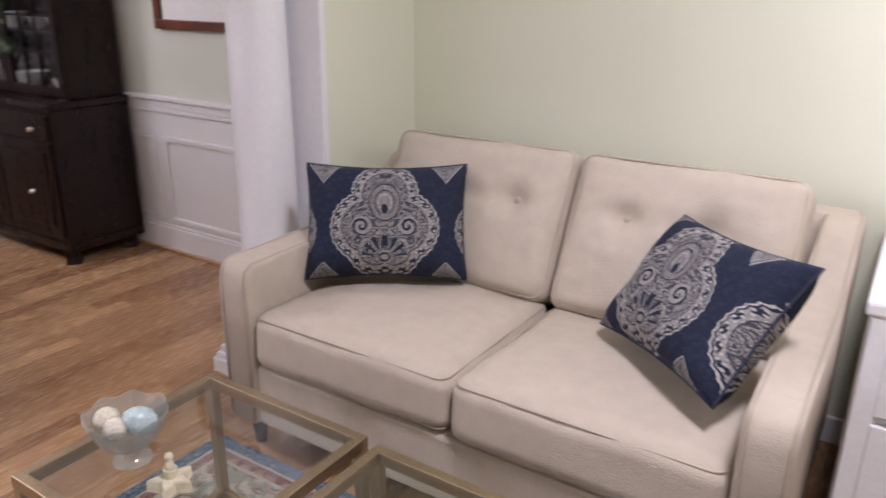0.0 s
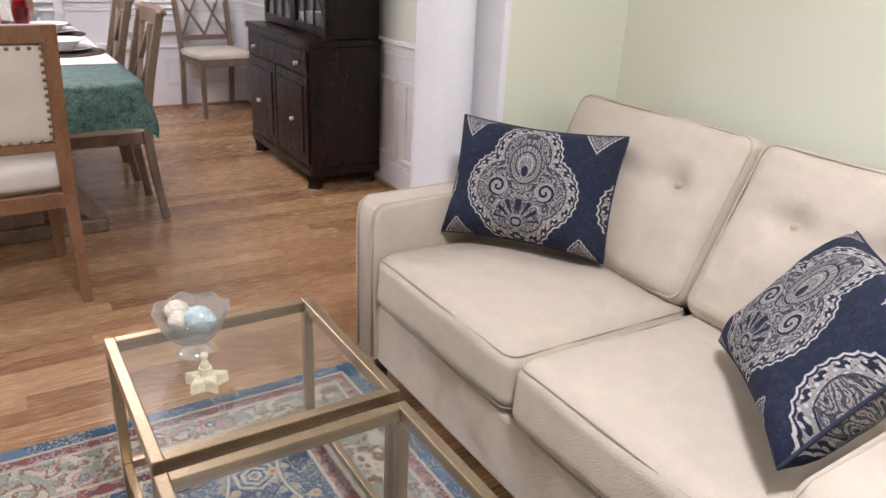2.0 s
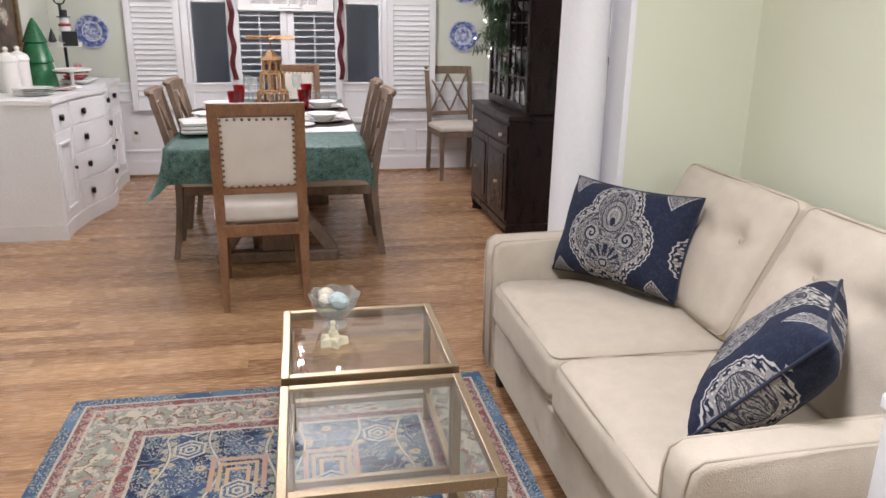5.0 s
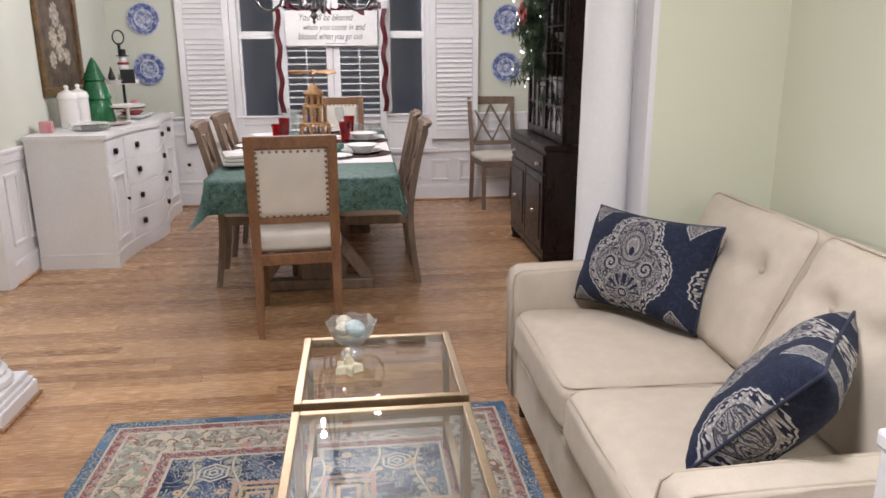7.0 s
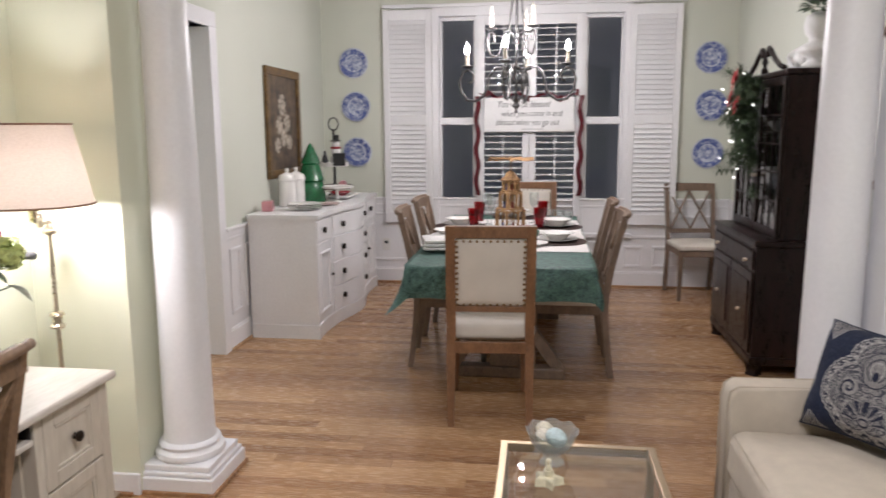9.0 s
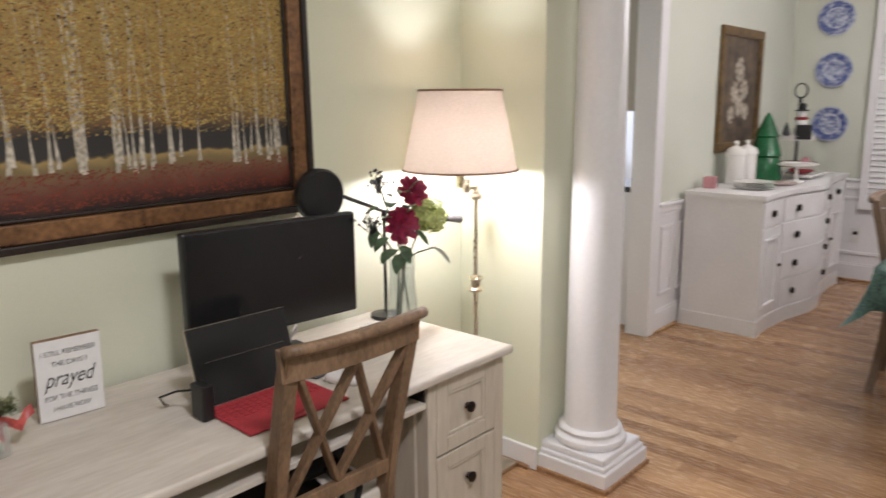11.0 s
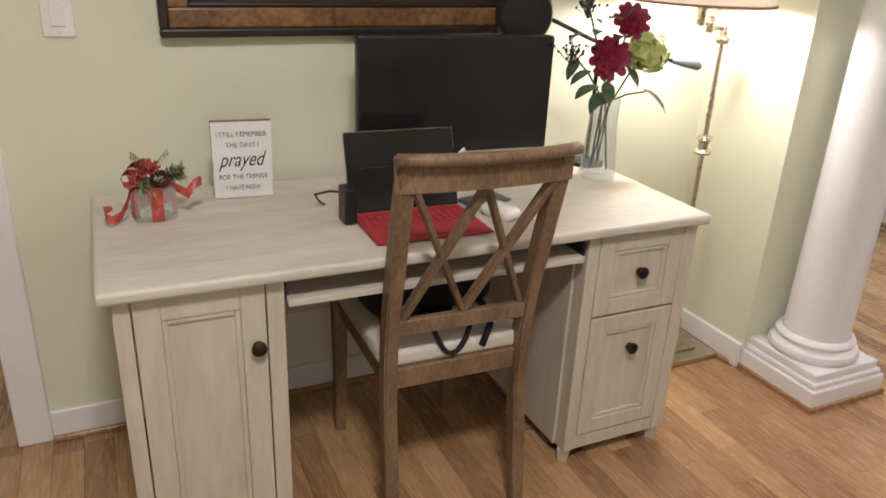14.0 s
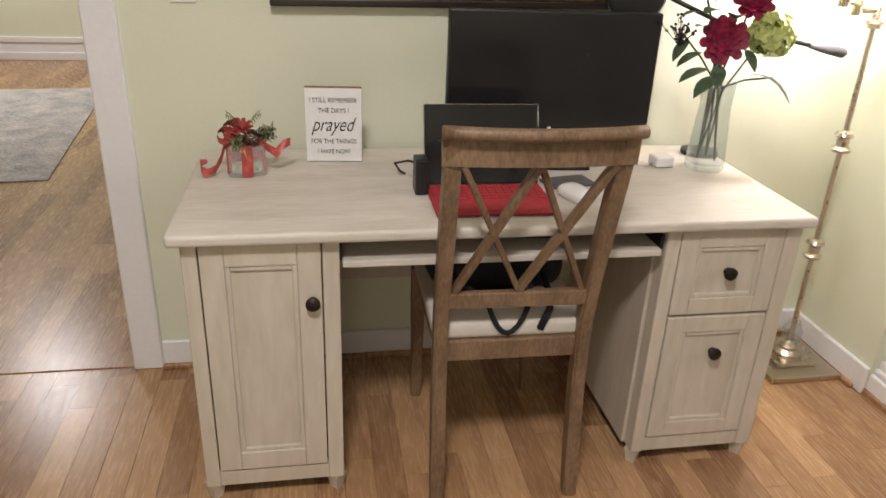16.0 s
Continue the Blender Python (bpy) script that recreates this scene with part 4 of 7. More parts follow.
# ---- plates on the wall ----
def plate_material(name, seed):
    m = bpy.data.materials.new(name)
    m.use_nodes = True
    t = m.node_tree
    b = t.nodes["Principled BSDF"]
    b.inputs["Roughness"].default_value = 0.15
    co = t.nodes.new("ShaderNodeTexCoord")
    ln = t.nodes.new("ShaderNodeVectorMath")
    ln.operation = "LENGTH"
    t.links.new(co.outputs["Object"], ln.inputs[0])
    nz, vo = t.nodes.new("ShaderNodeTexNoise"), t.nodes.new("ShaderNodeTexVoronoi")
    nz.inputs["Scale"].default_value, nz.inputs["Detail"].default_value = 26 + seed, 6
    vo.inputs["Scale"].default_value = 55
    mp = t.nodes.new("ShaderNodeMapping")
    mp.inputs["Location"].default_value = (seed * 3.1, seed * 1.7, 0)
    t.links.new(co.outputs["Object"], mp.inputs[0])
    t.links.new(mp.outputs[0], nz.inputs["Vector"])
    t.links.new(mp.outputs[0], vo.inputs["Vector"])
    ring = t.nodes.new("ShaderNodeValToRGB")
    ring.color_ramp.interpolation = "CONSTANT"
    e = ring.color_ramp.elements
    e[0].position, e[0].color = 0.0, (0.50, 0.50, 0.50, 1)
    e[1].position, e[1].color = 0.52, (0.30, 0.30, 0.30, 1)
    for p, c in ((0.58, 0.62), (0.93, 0.22), (0.97, 0.45)):
        q = e.new(p)
        q.color = (c, c, c, 1)
    sc = t.nodes.new("ShaderNodeMath")
    sc.operation = "MULTIPLY"
    sc.inputs[1].default_value = 1 / 0.142
    t.links.new(ln.outputs["Value"], sc.inputs[0])
    t.links.new(sc.outputs[0], ring.inputs[0])
    s2 = t.nodes.new("ShaderNodeMath")
    s2.operation = "MULTIPLY_ADD"
    s2.inputs[1].default_value = 0.30
    t.links.new(vo.outputs["Distance"], s2.inputs[0])
    t.links.new(nz.outputs["Fac"], s2.inputs[2])
    cmp_ = t.nodes.new("ShaderNodeMath")
    cmp_.operation = "SUBTRACT"
    t.links.new(s2.outputs[0], cmp_.inputs[0])
    t.links.new(ring.outputs["Color"], cmp_.inputs[1])
    mr = t.nodes.new("ShaderNodeMapRange")
    mr.inputs[1].default_value, mr.inputs[2].default_value = -0.02, 0.34
    t.links.new(cmp_.outputs[0], mr.inputs[0])
    mx = t.nodes.new("ShaderNodeMix")
    mx.data_type = "RGBA"
    mx.inputs["A"].default_value, mx.inputs["B"].default_value = (0.085, 0.115, 0.31, 1), (0.58, 0.61, 0.70, 1)
    t.links.new(mr.outputs[0], mx.inputs["Factor"])
    t.links.new(mx.outputs["Result"], b.inputs["Base Color"])
    return m


for i, (y, z) in enumerate(((-0.215, 2.128), (-0.20, 1.719), (-0.195, 1.284), (3.085, 2.125), (3.105, 1.703), (3.095, 1.272))):
    p = part("wall_plate", lathe([(0, 0.004), (0.080, 0.004), (0.098, 0.012), (0.136, 0.018), (0.142, 0.016), (0.136, 0.011), (0.095, 0.004), (0.07, -0.004), (0, -0.004)], 48), plate_material("blue_transferware_%s" % "abcdef"[i], i), smooth="auto")
    p.matrix_world = pose(XW + 0.006, y, z, 90, 0, 90)
    tagged(p, "blue and white transferware plate hung on the wall", "plate", "blue wall plates")


# ---- chandelier ----
IRON = mat("dark_pewter_iron", (0.13, 0.125, 0.125), 0.38, 0.85, vary=0.15)
CANDLE = mat("ivory_candle_sleeve", (0.60, 0.54, 0.44), 0.5, vary=0.03)
BULB = glow("flame_bulb_light", (1.0, 0.95, 0.90), 90)
DULL = mat("unlit_frosted_bulb", (0.40, 0.38, 0.34), 0.3, vary=0.03)


def chandelier(cx, cy):
    c = thing("chandelier", pose(cx, cy, 0), "dark iron scroll chandelier with flame-shaped candle bulbs", "chandelier")
    part("stem", lathe([(0, 1.60), (0.012, 1.615), (0.006, 1.63), (0.028, 1.655), (0.012, 1.68), (0.022, 1.70), (0.010, 1.73), (0.010, 1.90), (0.035, 1.905), (0.035, 1.915), (0.009, 1.92), (0.009, 2.35), (0, 2.35)], 16), IRON, c, smooth="auto")
    for k in range(6):
        a = radians(60 * k)
        d = Vector((math.cos(a), math.sin(a), 0))
        part("basket_wire", tube([d * r + Vector((0, 0, z)) for r, z in ((0.012, 1.68), (0.05, 1.72), (0.065, 1.78), (0.045, 1.85), (0.015, 1.90))], 0.005, 6), IRON, c, smooth=True)
        part("rising_wire", tube([d * r + Vector((0, 0, z)) for r, z in ((0.06, 1.90), (0.075, 2.0), (0.06, 2.15), (0.035, 2.35), (0.012, 2.55))], 0.005, 6), IRON, c, smooth=True)
    for k in range(7):
        lit = k < 4
        a = radians(90 * k + 80) if lit else radians(120 * k + 40)
        d, R, z0 = Vector((math.cos(a), math.sin(a), 0)), (0.345 if lit else 0.17), (1.74 if lit else 2.02)
        q, h = R / 0.345, 1.0 if lit else 0.75
        prof = [(0.02, 0.06), (0.045, 0.13), (0.09, 0.175), (0.145, 0.17), (0.185, 0.12), (0.20, 0.05), (0.225, -0.01), (0.28, -0.05), (0.345, -0.04), (0.39, 0.02), (0.40, 0.09), (0.375, 0.15), (0.335, 0.165), (0.30, 0.13), (0.305, 0.085), (0.335, 0.075)]
        arm = part("arm", tube([d * (r * q) + Vector((0, 0, z0 + z * h)) for r, z in prof], 0.0095 if lit else 0.007, 8), IRON, c, smooth=True)
        p = d * R
        zc = z0 + 0.174 * h
        part("drip_pan", lathe([(0, 0), (0.02, 0.002), (0.045, 0.014), (0.043, 0.017), (0.018, 0.008), (0, 0.008)], 18, (p.x, p.y, zc)), IRON, arm, smooth="auto")
        part("candle", lathe([(0, 0), (0.0125, 0), (0.0125, 0.085), (0, 0.085)], 12, (p.x, p.y, zc + 0.008)), CANDLE, arm, "ivory candle sleeve", smooth="auto")
        part("bulb", lathe([(0, 0), (0.008, 0.002), (0.0165, 0.022), (0.013, 0.042), (0.004, 0.07), (0, 0.08)], 12, (p.x, p.y, zc + 0.094)), BULB if lit else DULL, arm, "flame-shaped bulb", smooth=True)
    for i in range(10):
        ring = rounded_loop(0.022, 0.036, 0.010, 3)
        pts = [(x, 0, y) if i % 2 else (0, x, y) for x, y in ring]
        part("chain_link", tube([Vector(p) + Vector((0, 0, 2.37 + i * 0.028)) for p in pts], 0.003, 6, True), IRON, c, smooth=True)
    part("canopy", lathe([(0.012, 2.64), (0.05, 2.69), (0.065, 2.75), (0, 2.75)], 24), IRON, c, smooth="auto")
    return c


CHX, CHY = -4.25, 1.405
chandelier(CHX, CHY)


# ---- dresser ----
def dresser():
    d = thing("dresser", pose(-5.065, YD + 0.03, 0), "white painted dresser with a serpentine front and dark knobs", "dresser")
    L, D = 0.935, 0.505

    def bulge(x):
        t = abs(x) / 0.56
        return 0.085 * (0.5 + 0.5 * math.cos(math.pi * min(1, t))) if t < 1 else -0.012 * math.sin(math.pi * min(1, (abs(x) - 0.56) / 0.375))

    def slab(z0, z1, grow, name, x0=-L, x1=L, depth0=0.0, material=WHITEFURN, parent=d):
        bm = bmesh.new()
        n = max(4, int((x1 - x0) * 24))
        lo, hi = [], []
        xs = [x0 - grow + (x1 - x0 + 2 * grow) * i / n for i in range(n + 1)]
        for z, ring in ((z0, lo), (z1, hi)):
            for x in xs:
                ring.append(bm.verts.new((x, D + bulge(x) + grow, z)))
            for x in reversed(xs):
                ring.append(bm.verts.new((x, depth0, z)))
        k = len(lo)
        for i in range(k):
            bm.faces.new((lo[i], lo[(i + 1) % k], hi[(i + 1) % k], hi[i]))
        bm.faces.new(lo[::-1])
        bm.faces.new(hi)
        return part(name, bm, material, parent)

    slab(0.0, 0.10, 0.012, "plinth")
    slab(0.10, 0.875, 0.0, "body")
    slab(0.875, 0.905, 0.022, "top")

    def knob(parent, x, z, r=0.025):
        bm = lathe([(0, 0.024), (r * 0.7, 0.022), (r, 0.014), (r * 0.6, 0.006), (r * 0.9, 0.0), (0, 0)], 16)
        bm.transform(pose(x, D + bulge(x) + 0.011, z, -90))
        part("knob", bm, KNOB, parent, "round dark bronze knob", smooth="auto")

    rows = ((0.70, 0.85), (0.505, 0.685), (0.31, 0.49), (0.115, 0.295))
    for z0, z1 in rows:
        w = slab(z0, z1, 0.009, "drawer", -0.535, 0.535, 0.45)
        for x in (-0.36, 0.36):
            knob(w, x, (z0 + z1) / 2)
    for q in (-1, 1):
        x0, x1 = (0.575, 0.915) if q > 0 else (-0.915, -0.575)
        w = slab(0.70, 0.85, 0.009, "drawer", x0, x1, 0.45)
        knob(w, (x0 + x1) / 2, 0.775)
        w = slab(0.115, 0.685, 0.007, "door", x0, x1, 0.45)
        moul = bmesh.new()
        for a in ((x0 + 0.05, x1 - 0.05, 0.60, 0.62), (x0 + 0.05, x1 - 0.05, 0.17, 0.19), (x0 + 0.05, x0 + 0.07, 0.19, 0.60), (x1 - 0.07, x1 - 0.05, 0.19, 0.60)):
            bm_box(moul, a[0], a[1], D - 0.004, D + 0.014, a[2], a[3], 0.004)
        part("moulding", moul, WHITEFURN, w)
        knob(w, x0 + 0.03 if q > 0 else x1 - 0.03, 0.42, 0.013)
    return d


dresser()


# ---- china cabinet ----
def china_cabinet():
    c = thing("china_cabinet", pose(-4.14, YS - 0.04, 0, 0, 0, 180), "near-black mahogany china cabinet with latticed glass doors", "china cabinet")
    a, f = 0.52, 0.425
    for x in (-a + 0.06, a - 0.06):
        for y in (0.05, f - 0.04):
            part("foot", lathe([(0, 0), (0.05, 0), (0.042, 0.03), (0.055, 0.085), (0, 0.085)], 4, (x, y, 0)), MAHOG, c)
    part("base_moulding", box(-a - 0.008, a + 0.008, 0, f + 0.008, 0.075, 0.125, 0.008), MAHOG, c)
    part("lower_body", box(-a, a, 0, f, 0.125, 0.80, 0.004), MAHOG, c)
    part("waist_moulding", box(-a - 0.015, a + 0.015, 0, f + 0.015, 0.80, 0.838, 0.010), MAHOG, c)
    dr = part("drawer", box(-a + 0.03, a - 0.03, f, f + 0.012, 0.655, 0.775, 0.005), MAHOG, c)
    kn = [(0, 0.024), (0.010, 0.022), (0.014, 0.014), (0.007, 0.006), (0.012, 0), (0, 0)]

    def knob(x, z, y, parent):
        bm = lathe(kn, 14)
        bm.transform(pose(x, y, z, -90))
        part("knob", bm, NICKEL, parent, "small brass knob", smooth="auto")
    for x in (-0.355, 0.355):
        knob(x, 0.70, f + 0.012, dr)
    for q in (-1, 1):
        x0, x1 = (0.006, a - 0.03) if q > 0 else (-a + 0.03, -0.006)
        dd = part("door", box(x0, x1, f, f + 0.012, 0.145, 0.64, 0.004), MAHOG, c)
        part("field", box(x0 + 0.055, x1 - 0.055, f + 0.010, f + 0.018, 0.20, 0.585, 0.006), MAHOG, dd)
        knob(q * 0.285, 0.375, f + 0.018, dd)
    # upper case: sides, back, top, shelves and latticed doors
    g, h = 0.30, 1.80
    b = a - 0.025
    for q in (-1, 1):
        part("upper_side", box(min(q * b, q * (b - 0.022)), max(q * b, q * (b - 0.022)), 0, g, 0.838, h, 0.002), MAHOG, c)
    part("upper_back", box(-b + 0.022, b - 0.022, 0, 0.012, 0.838, h), MAHOG, c)
    part("cornice", box(-b - 0.015, b + 0.015, 0, g + 0.02, h, h + 0.035, 0.008), MAHOG, c)
    for z in (1.14, 1.46):
        part("shelf", box(-b + 0.022, b - 0.022, 0.012, g - 0.02, z, z + 0.016), MAHOG, c)
    for q in (-1, 1):
        x0, x1 = (0.004, b - 0.006) if q > 0 else (-b + 0.006, -0.004)
        bm = bmesh.new()
        for w in ((x0, x0 + 0.04, 0.845, h - 0.005), (x1 - 0.04, x1, 0.845, h - 0.005), (x0 + 0.04, x1 - 0.04, 0.845, 0.895), (x0 + 0.04, x1 - 0.04, h - 0.055, h - 0.005)):
            bm_box(bm, w[0], w[1], g, g + 0.02, w[2], w[3], 0.003)
        dd = part("glass_door", bm, MAHOG, c)
        part("pane", box(x0 + 0.04, x1 - 0.04, g + 0.006, g + 0.009, 0.895, h - 0.055), PANE, dd).visible_shadow = False
        xa, xb, za, zb = x0 + 0.04, x1 - 0.04, 0.895, h - 0.055
        xm = (xa + xb) / 2
        for x in (xa + (xb - xa) / 3, xa + 2 * (xb - xa) / 3):
            part("glazing_bar", box(x - 0.005, x + 0.005, g + 0.010, g + 0.018, za, zb), MAHOG, dd)
        for i in range(1, 5):
            z = za + (zb - za) * i / 5
            part("glazing_bar", box(xa, xb, g + 0.0105, g + 0.0175, z - 0.005, z + 0.005), MAHOG, dd)
        for q2 in (-1, 1):
            part("glazing_arch", tube([(xm + q2 * (xb - xa) / 2 * math.cos(t), g + 0.014, za + 0.02 + 0.16 * math.sin(t)) for t in [math.pi / 2 * i / 8 for i in range(9)]], 0.005, 6), MAHOG, dd, smooth=True)
        knob(q * 0.03, 1.20, g + 0.02, dd)
    # broken pediment
    for q in (-1, 1):
        part("pediment_scroll", tube([(q * x, g, h + 0.04 + z) for x, z in ((0.40, 0.005), (0.30, 0.03), (0.20, 0.075), (0.12, 0.13), (0.07, 0.15), (0.045, 0.125), (0.065, 0.105))], 0.016, 8), MAHOG, c, smooth=True)
    part("finial", lathe([(0, 0.035), (0.022, 0.035), (0.022, 0.06), (0.01, 0.075), (0.02, 0.11), (0.006, 0.15), (0, 0.19)], 16, (0, g, h)), MAHOG, c, smooth="auto")
    return c


china_cabinet()
# china behind the glass
for x, z, r in ((-4.30, 1.158, 0.075), (-4.05, 1.158, 0.06), (-3.86, 1.158, 0.07), (-4.28, 1.478, 0.06), (-3.95, 1.478, 0.075), (-4.20, 0.840, 0.085), (-3.88, 0.840, 0.07)):
    ob = part("china_bowl", lathe([(0, 0), (r * 0.45, 0), (r * 0.5, 0.01), (r * 0.9, r * 0.7), (r, r * 1.1), (r * 0.95, r * 1.1), (r * 0.8, r * 0.6), (0, 0.015)], 24), CERAMIC, smooth="auto")
    ob.matrix_world = pose(x, 3.12, z)
    tagged(ob, "white china bowl on a shelf of the cabinet", "bowl", "china in the cabinet")

# ---- small node language for patterned textiles ----
class Field:
    """Arithmetic on shader values."""
    tree = None

    def __init__(self, sock):
        self.s = sock

    def op(self, kind, other=None, third=None):
        n = Field.tree.nodes.new("ShaderNodeMath")
        n.operation = kind
        for i, v in enumerate((self, other, third)):
            if isinstance(v, Field):
                Field.tree.links.new(v.s, n.inputs[i])
            elif v is not None:
                n.inputs[i].default_value = v
        return Field(n.outputs[0])

    def __add__(self, o): return self.op("ADD", o)
    def __sub__(self, o): return self.op("SUBTRACT", o)
    def __mul__(self, o): return self.op("MULTIPLY", o)
    def __truediv__(self, o): return self.op("DIVIDE", o)
    def abs(self): return self.op("ABSOLUTE")
    def sin(self): return self.op("SINE")
    def sqrt(self): return self.op("SQRT")
    def above(self, v): return self.op("GREATER_THAN", v)
    def below(self, v): return self.op("LESS_THAN", v)
    def low(self, o): return self.op("MINIMUM", o)
    def high(self, o): return self.op("MAXIMUM", o)
    def fold(self, period):
        """Distance from the nearest multiple of period."""
        return self.op("PINGPONG", period / 2)

    def near(self, v, w):
        return (self - v).abs().below(w)


def textile(name, rough, base):
    m = bpy.data.materials.new(name)
    m.use_nodes = True
    t = m.node_tree
    Field.tree = t
    b = t.nodes["Principled BSDF"]
    b.inputs["Roughness"].default_value = rough
    b.inputs["Specular IOR Level"].default_value = 0.2
    co = t.nodes.new("ShaderNodeTexCoord")
    sep = t.nodes.new("ShaderNodeSeparateXYZ")
    t.links.new(co.outputs["Object"], sep.inputs[0])

    def noise_field(scale, detail=3, vec=None, kind="ShaderNodeTexNoise", out="Fac"):
        n = t.nodes.new(kind)
        n.inputs["Scale"].default_value = scale
        if kind == "ShaderNodeTexNoise":
            n.inputs["Detail"].default_value = detail
        t.links.new(vec or co.outputs["Object"], n.inputs["Vector"])
        return Field(n.outputs[out])
    state = {"c": None}
    rgb = t.nodes.new("ShaderNodeRGB")
    rgb.outputs[0].default_value = (*base, 1)
    state["c"] = rgb.outputs[0]

    def paint(mask, colour):
        n = t.nodes.new("ShaderNodeMix")
        n.data_type = "RGBA"
        t.links.new(mask.s, n.inputs["Factor"])
        t.links.new(state["c"], n.inputs["A"])
        n.inputs["B"].default_value = (*colour, 1)
        state["c"] = n.outputs["Result"]

    def vec(x, y):
        n = t.nodes.new("ShaderNodeCombineXYZ")
        t.links.new(x.s, n.inputs[0])
        t.links.new(y.s, n.inputs[1])
        return n.outputs[0]

    def done(bump_field, strength=0.25):
        t.links.new(state["c"], b.inputs["Base Color"])
        bp = t.nodes.new("ShaderNodeBump")
        bp.inputs["Strength"].default_value, bp.inputs["Distance"].default_value = strength, 0.004
        t.links.new(bump_field.s, bp.inputs["Height"])
        t.links.new(bp.outputs[0], b.inputs["Normal"])
        return m
    return Field(sep.outputs[0]), Field(sep.outputs[1]), noise_field, paint, vec, done


def damask(name, shift):
    x, y, nf, paint, vec, done = textile(name, 0.88, (0.016, 0.020, 0.040))
    silver, pale, navy, dusk = (0.27, 0.252, 0.238), (0.44, 0.42, 0.395), (0.016, 0.019, 0.036), (0.075, 0.073, 0.083)
    slub = nf(60, 4)
    paint(slub.above(0.56), (0.022, 0.028, 0.052))
    weave = nf(300, 2)

    def medallion(cx, cy, s):
        ax = (x - cx).abs() * (1 / s)
        v = (y - cy) * (1 / s)
        # two side lobes, a dome and a foot make the outline
        d1 = ((ax - 0.055) * (ax - 0.055) + (v + 0.025) * (v + 0.025)).sqrt() - 0.110
        d2 = (ax * ax + (v - 0.075) * (v - 0.075)).sqrt() - 0.102
        d3 = ((ax - 0.03) * (ax - 0.03) + (v + 0.090) * (v + 0.090)).sqrt() - 0.084
        th = v.op("ARCTAN2", ax)
        d = d1.low(d2).low(d3)
        e = d + (th * 22).sin().abs() * 0.0045
        inside = d.below(-0.034)
        paint(e.below(0.002), pale)
        paint(e.below(-0.0025), navy)
        paint(e.below(-0.0075), silver)
        # flower buds in the outer ring
        bud = ((th * 24).sin() + (d * 260).sin()).above(0.55)
        paint(d.near(-0.022, 0.010) * bud, navy)
        bud2 = ((th * 48).sin() * (d * 330).sin()).above(0.45)
        paint(d.near(-0.022, 0.012) * bud2, pale)
        paint(d.near(-0.0345, 0.0016), navy)
        # leafy scrollwork, mirrored about the middle
        sym = vec(ax, v)
        warp = nf(26, 1, sym)
        flow = ((warp * 62) + (v * 70)).sin()
        hatch = ((nf(48, 1, sym) * 60) + (ax * 90)).sin()
        paint(inside * flow.above(0.55), dusk)
        paint(inside * flow.near(0.5, 0.16), navy)
        paint(inside * flow.near(-0.45, 0.10), pale)
        paint(inside * hatch.above(0.86), navy)
        # peacock eye under the dome, ringed
        eye = (ax * ax * 1.5 + (v - 0.050) * (v - 0.050)).sqrt()
        paint(eye.below(0.058), navy)
        paint(eye.below(0.054), silver)
        paint(eye.below(0.054) * ((th * 60).sin()).above(0.55), dusk)
        paint(eye.near(0.036, 0.002), navy)
        paint(eye.near(0.024, 0.0014), pale)
        drop = (ax * ax * 2.6 + (v - 0.030) * (v - 0.030)).sqrt()
        paint(drop.below(0.021), silver)
        paint(drop.below(0.016), navy)
        # a pair of spiral scrolls
        sx, sy = ax - 0.070, v + 0.022
        rr = (sx * sx + sy * sy).sqrt()
        spiral = (sy.op("ARCTAN2", sx) + rr * 330).sin()
        paint(rr.below(0.030), silver)
        paint(rr.below(0.029) * spiral.above(0.15), navy)
        paint(rr.below(0.029) * spiral.near(-0.2, 0.2), pale)
        # fan of leaves at the foot
        lx, ly = ax - 0.004, v + 0.115
        fan = ly.op("ARCTAN2", lx)
        fr = (lx * lx + ly * ly).sqrt()
        paint(fr.near(0.045, 0.020) * fan.above(0.1) * ((fan * 13).sin()).above(0.25), navy)
        paint(fr.below(0.018), silver)
        paint(fr.near(0.011, 0.003), navy)
    medallion(shift, 0.0, 1.0)
    for cx in (-0.378 + shift, 0.380 + shift):
        medallion(cx, -0.005, 1.0)
    # leafy wedges between the medallions
    for cx in (-0.188 + shift, 0.186 + shift):
        for cy, sgn in ((0.178, -1), (-0.182, 1)):
            ax = (x - cx).abs()
            v = (y - cy) * sgn
            w = ax + v * (0.80 if sgn < 0 else 1.0) + ((v * 330).sin()).abs() * 0.003
            paint(w.below(0.055), pale)
            paint(w.below(0.050), navy)
            paint(w.below(0.046), silver)
            paint(w.below(0.040) * ((nf(60, 1) * 50).sin()).above(0.2), navy)
    paint(weave.above(0.62), (0.035, 0.038, 0.055))
    return done(nf(420, 2) + slub, 0.3)


PILLOW, PILLOW_B = damask("navy_damask_cotton", 0.0), damask("navy_damask_cotton_shifted", -0.045)


CORD = mat("navy_cord", (0.018, 0.023, 0.050), 0.8)


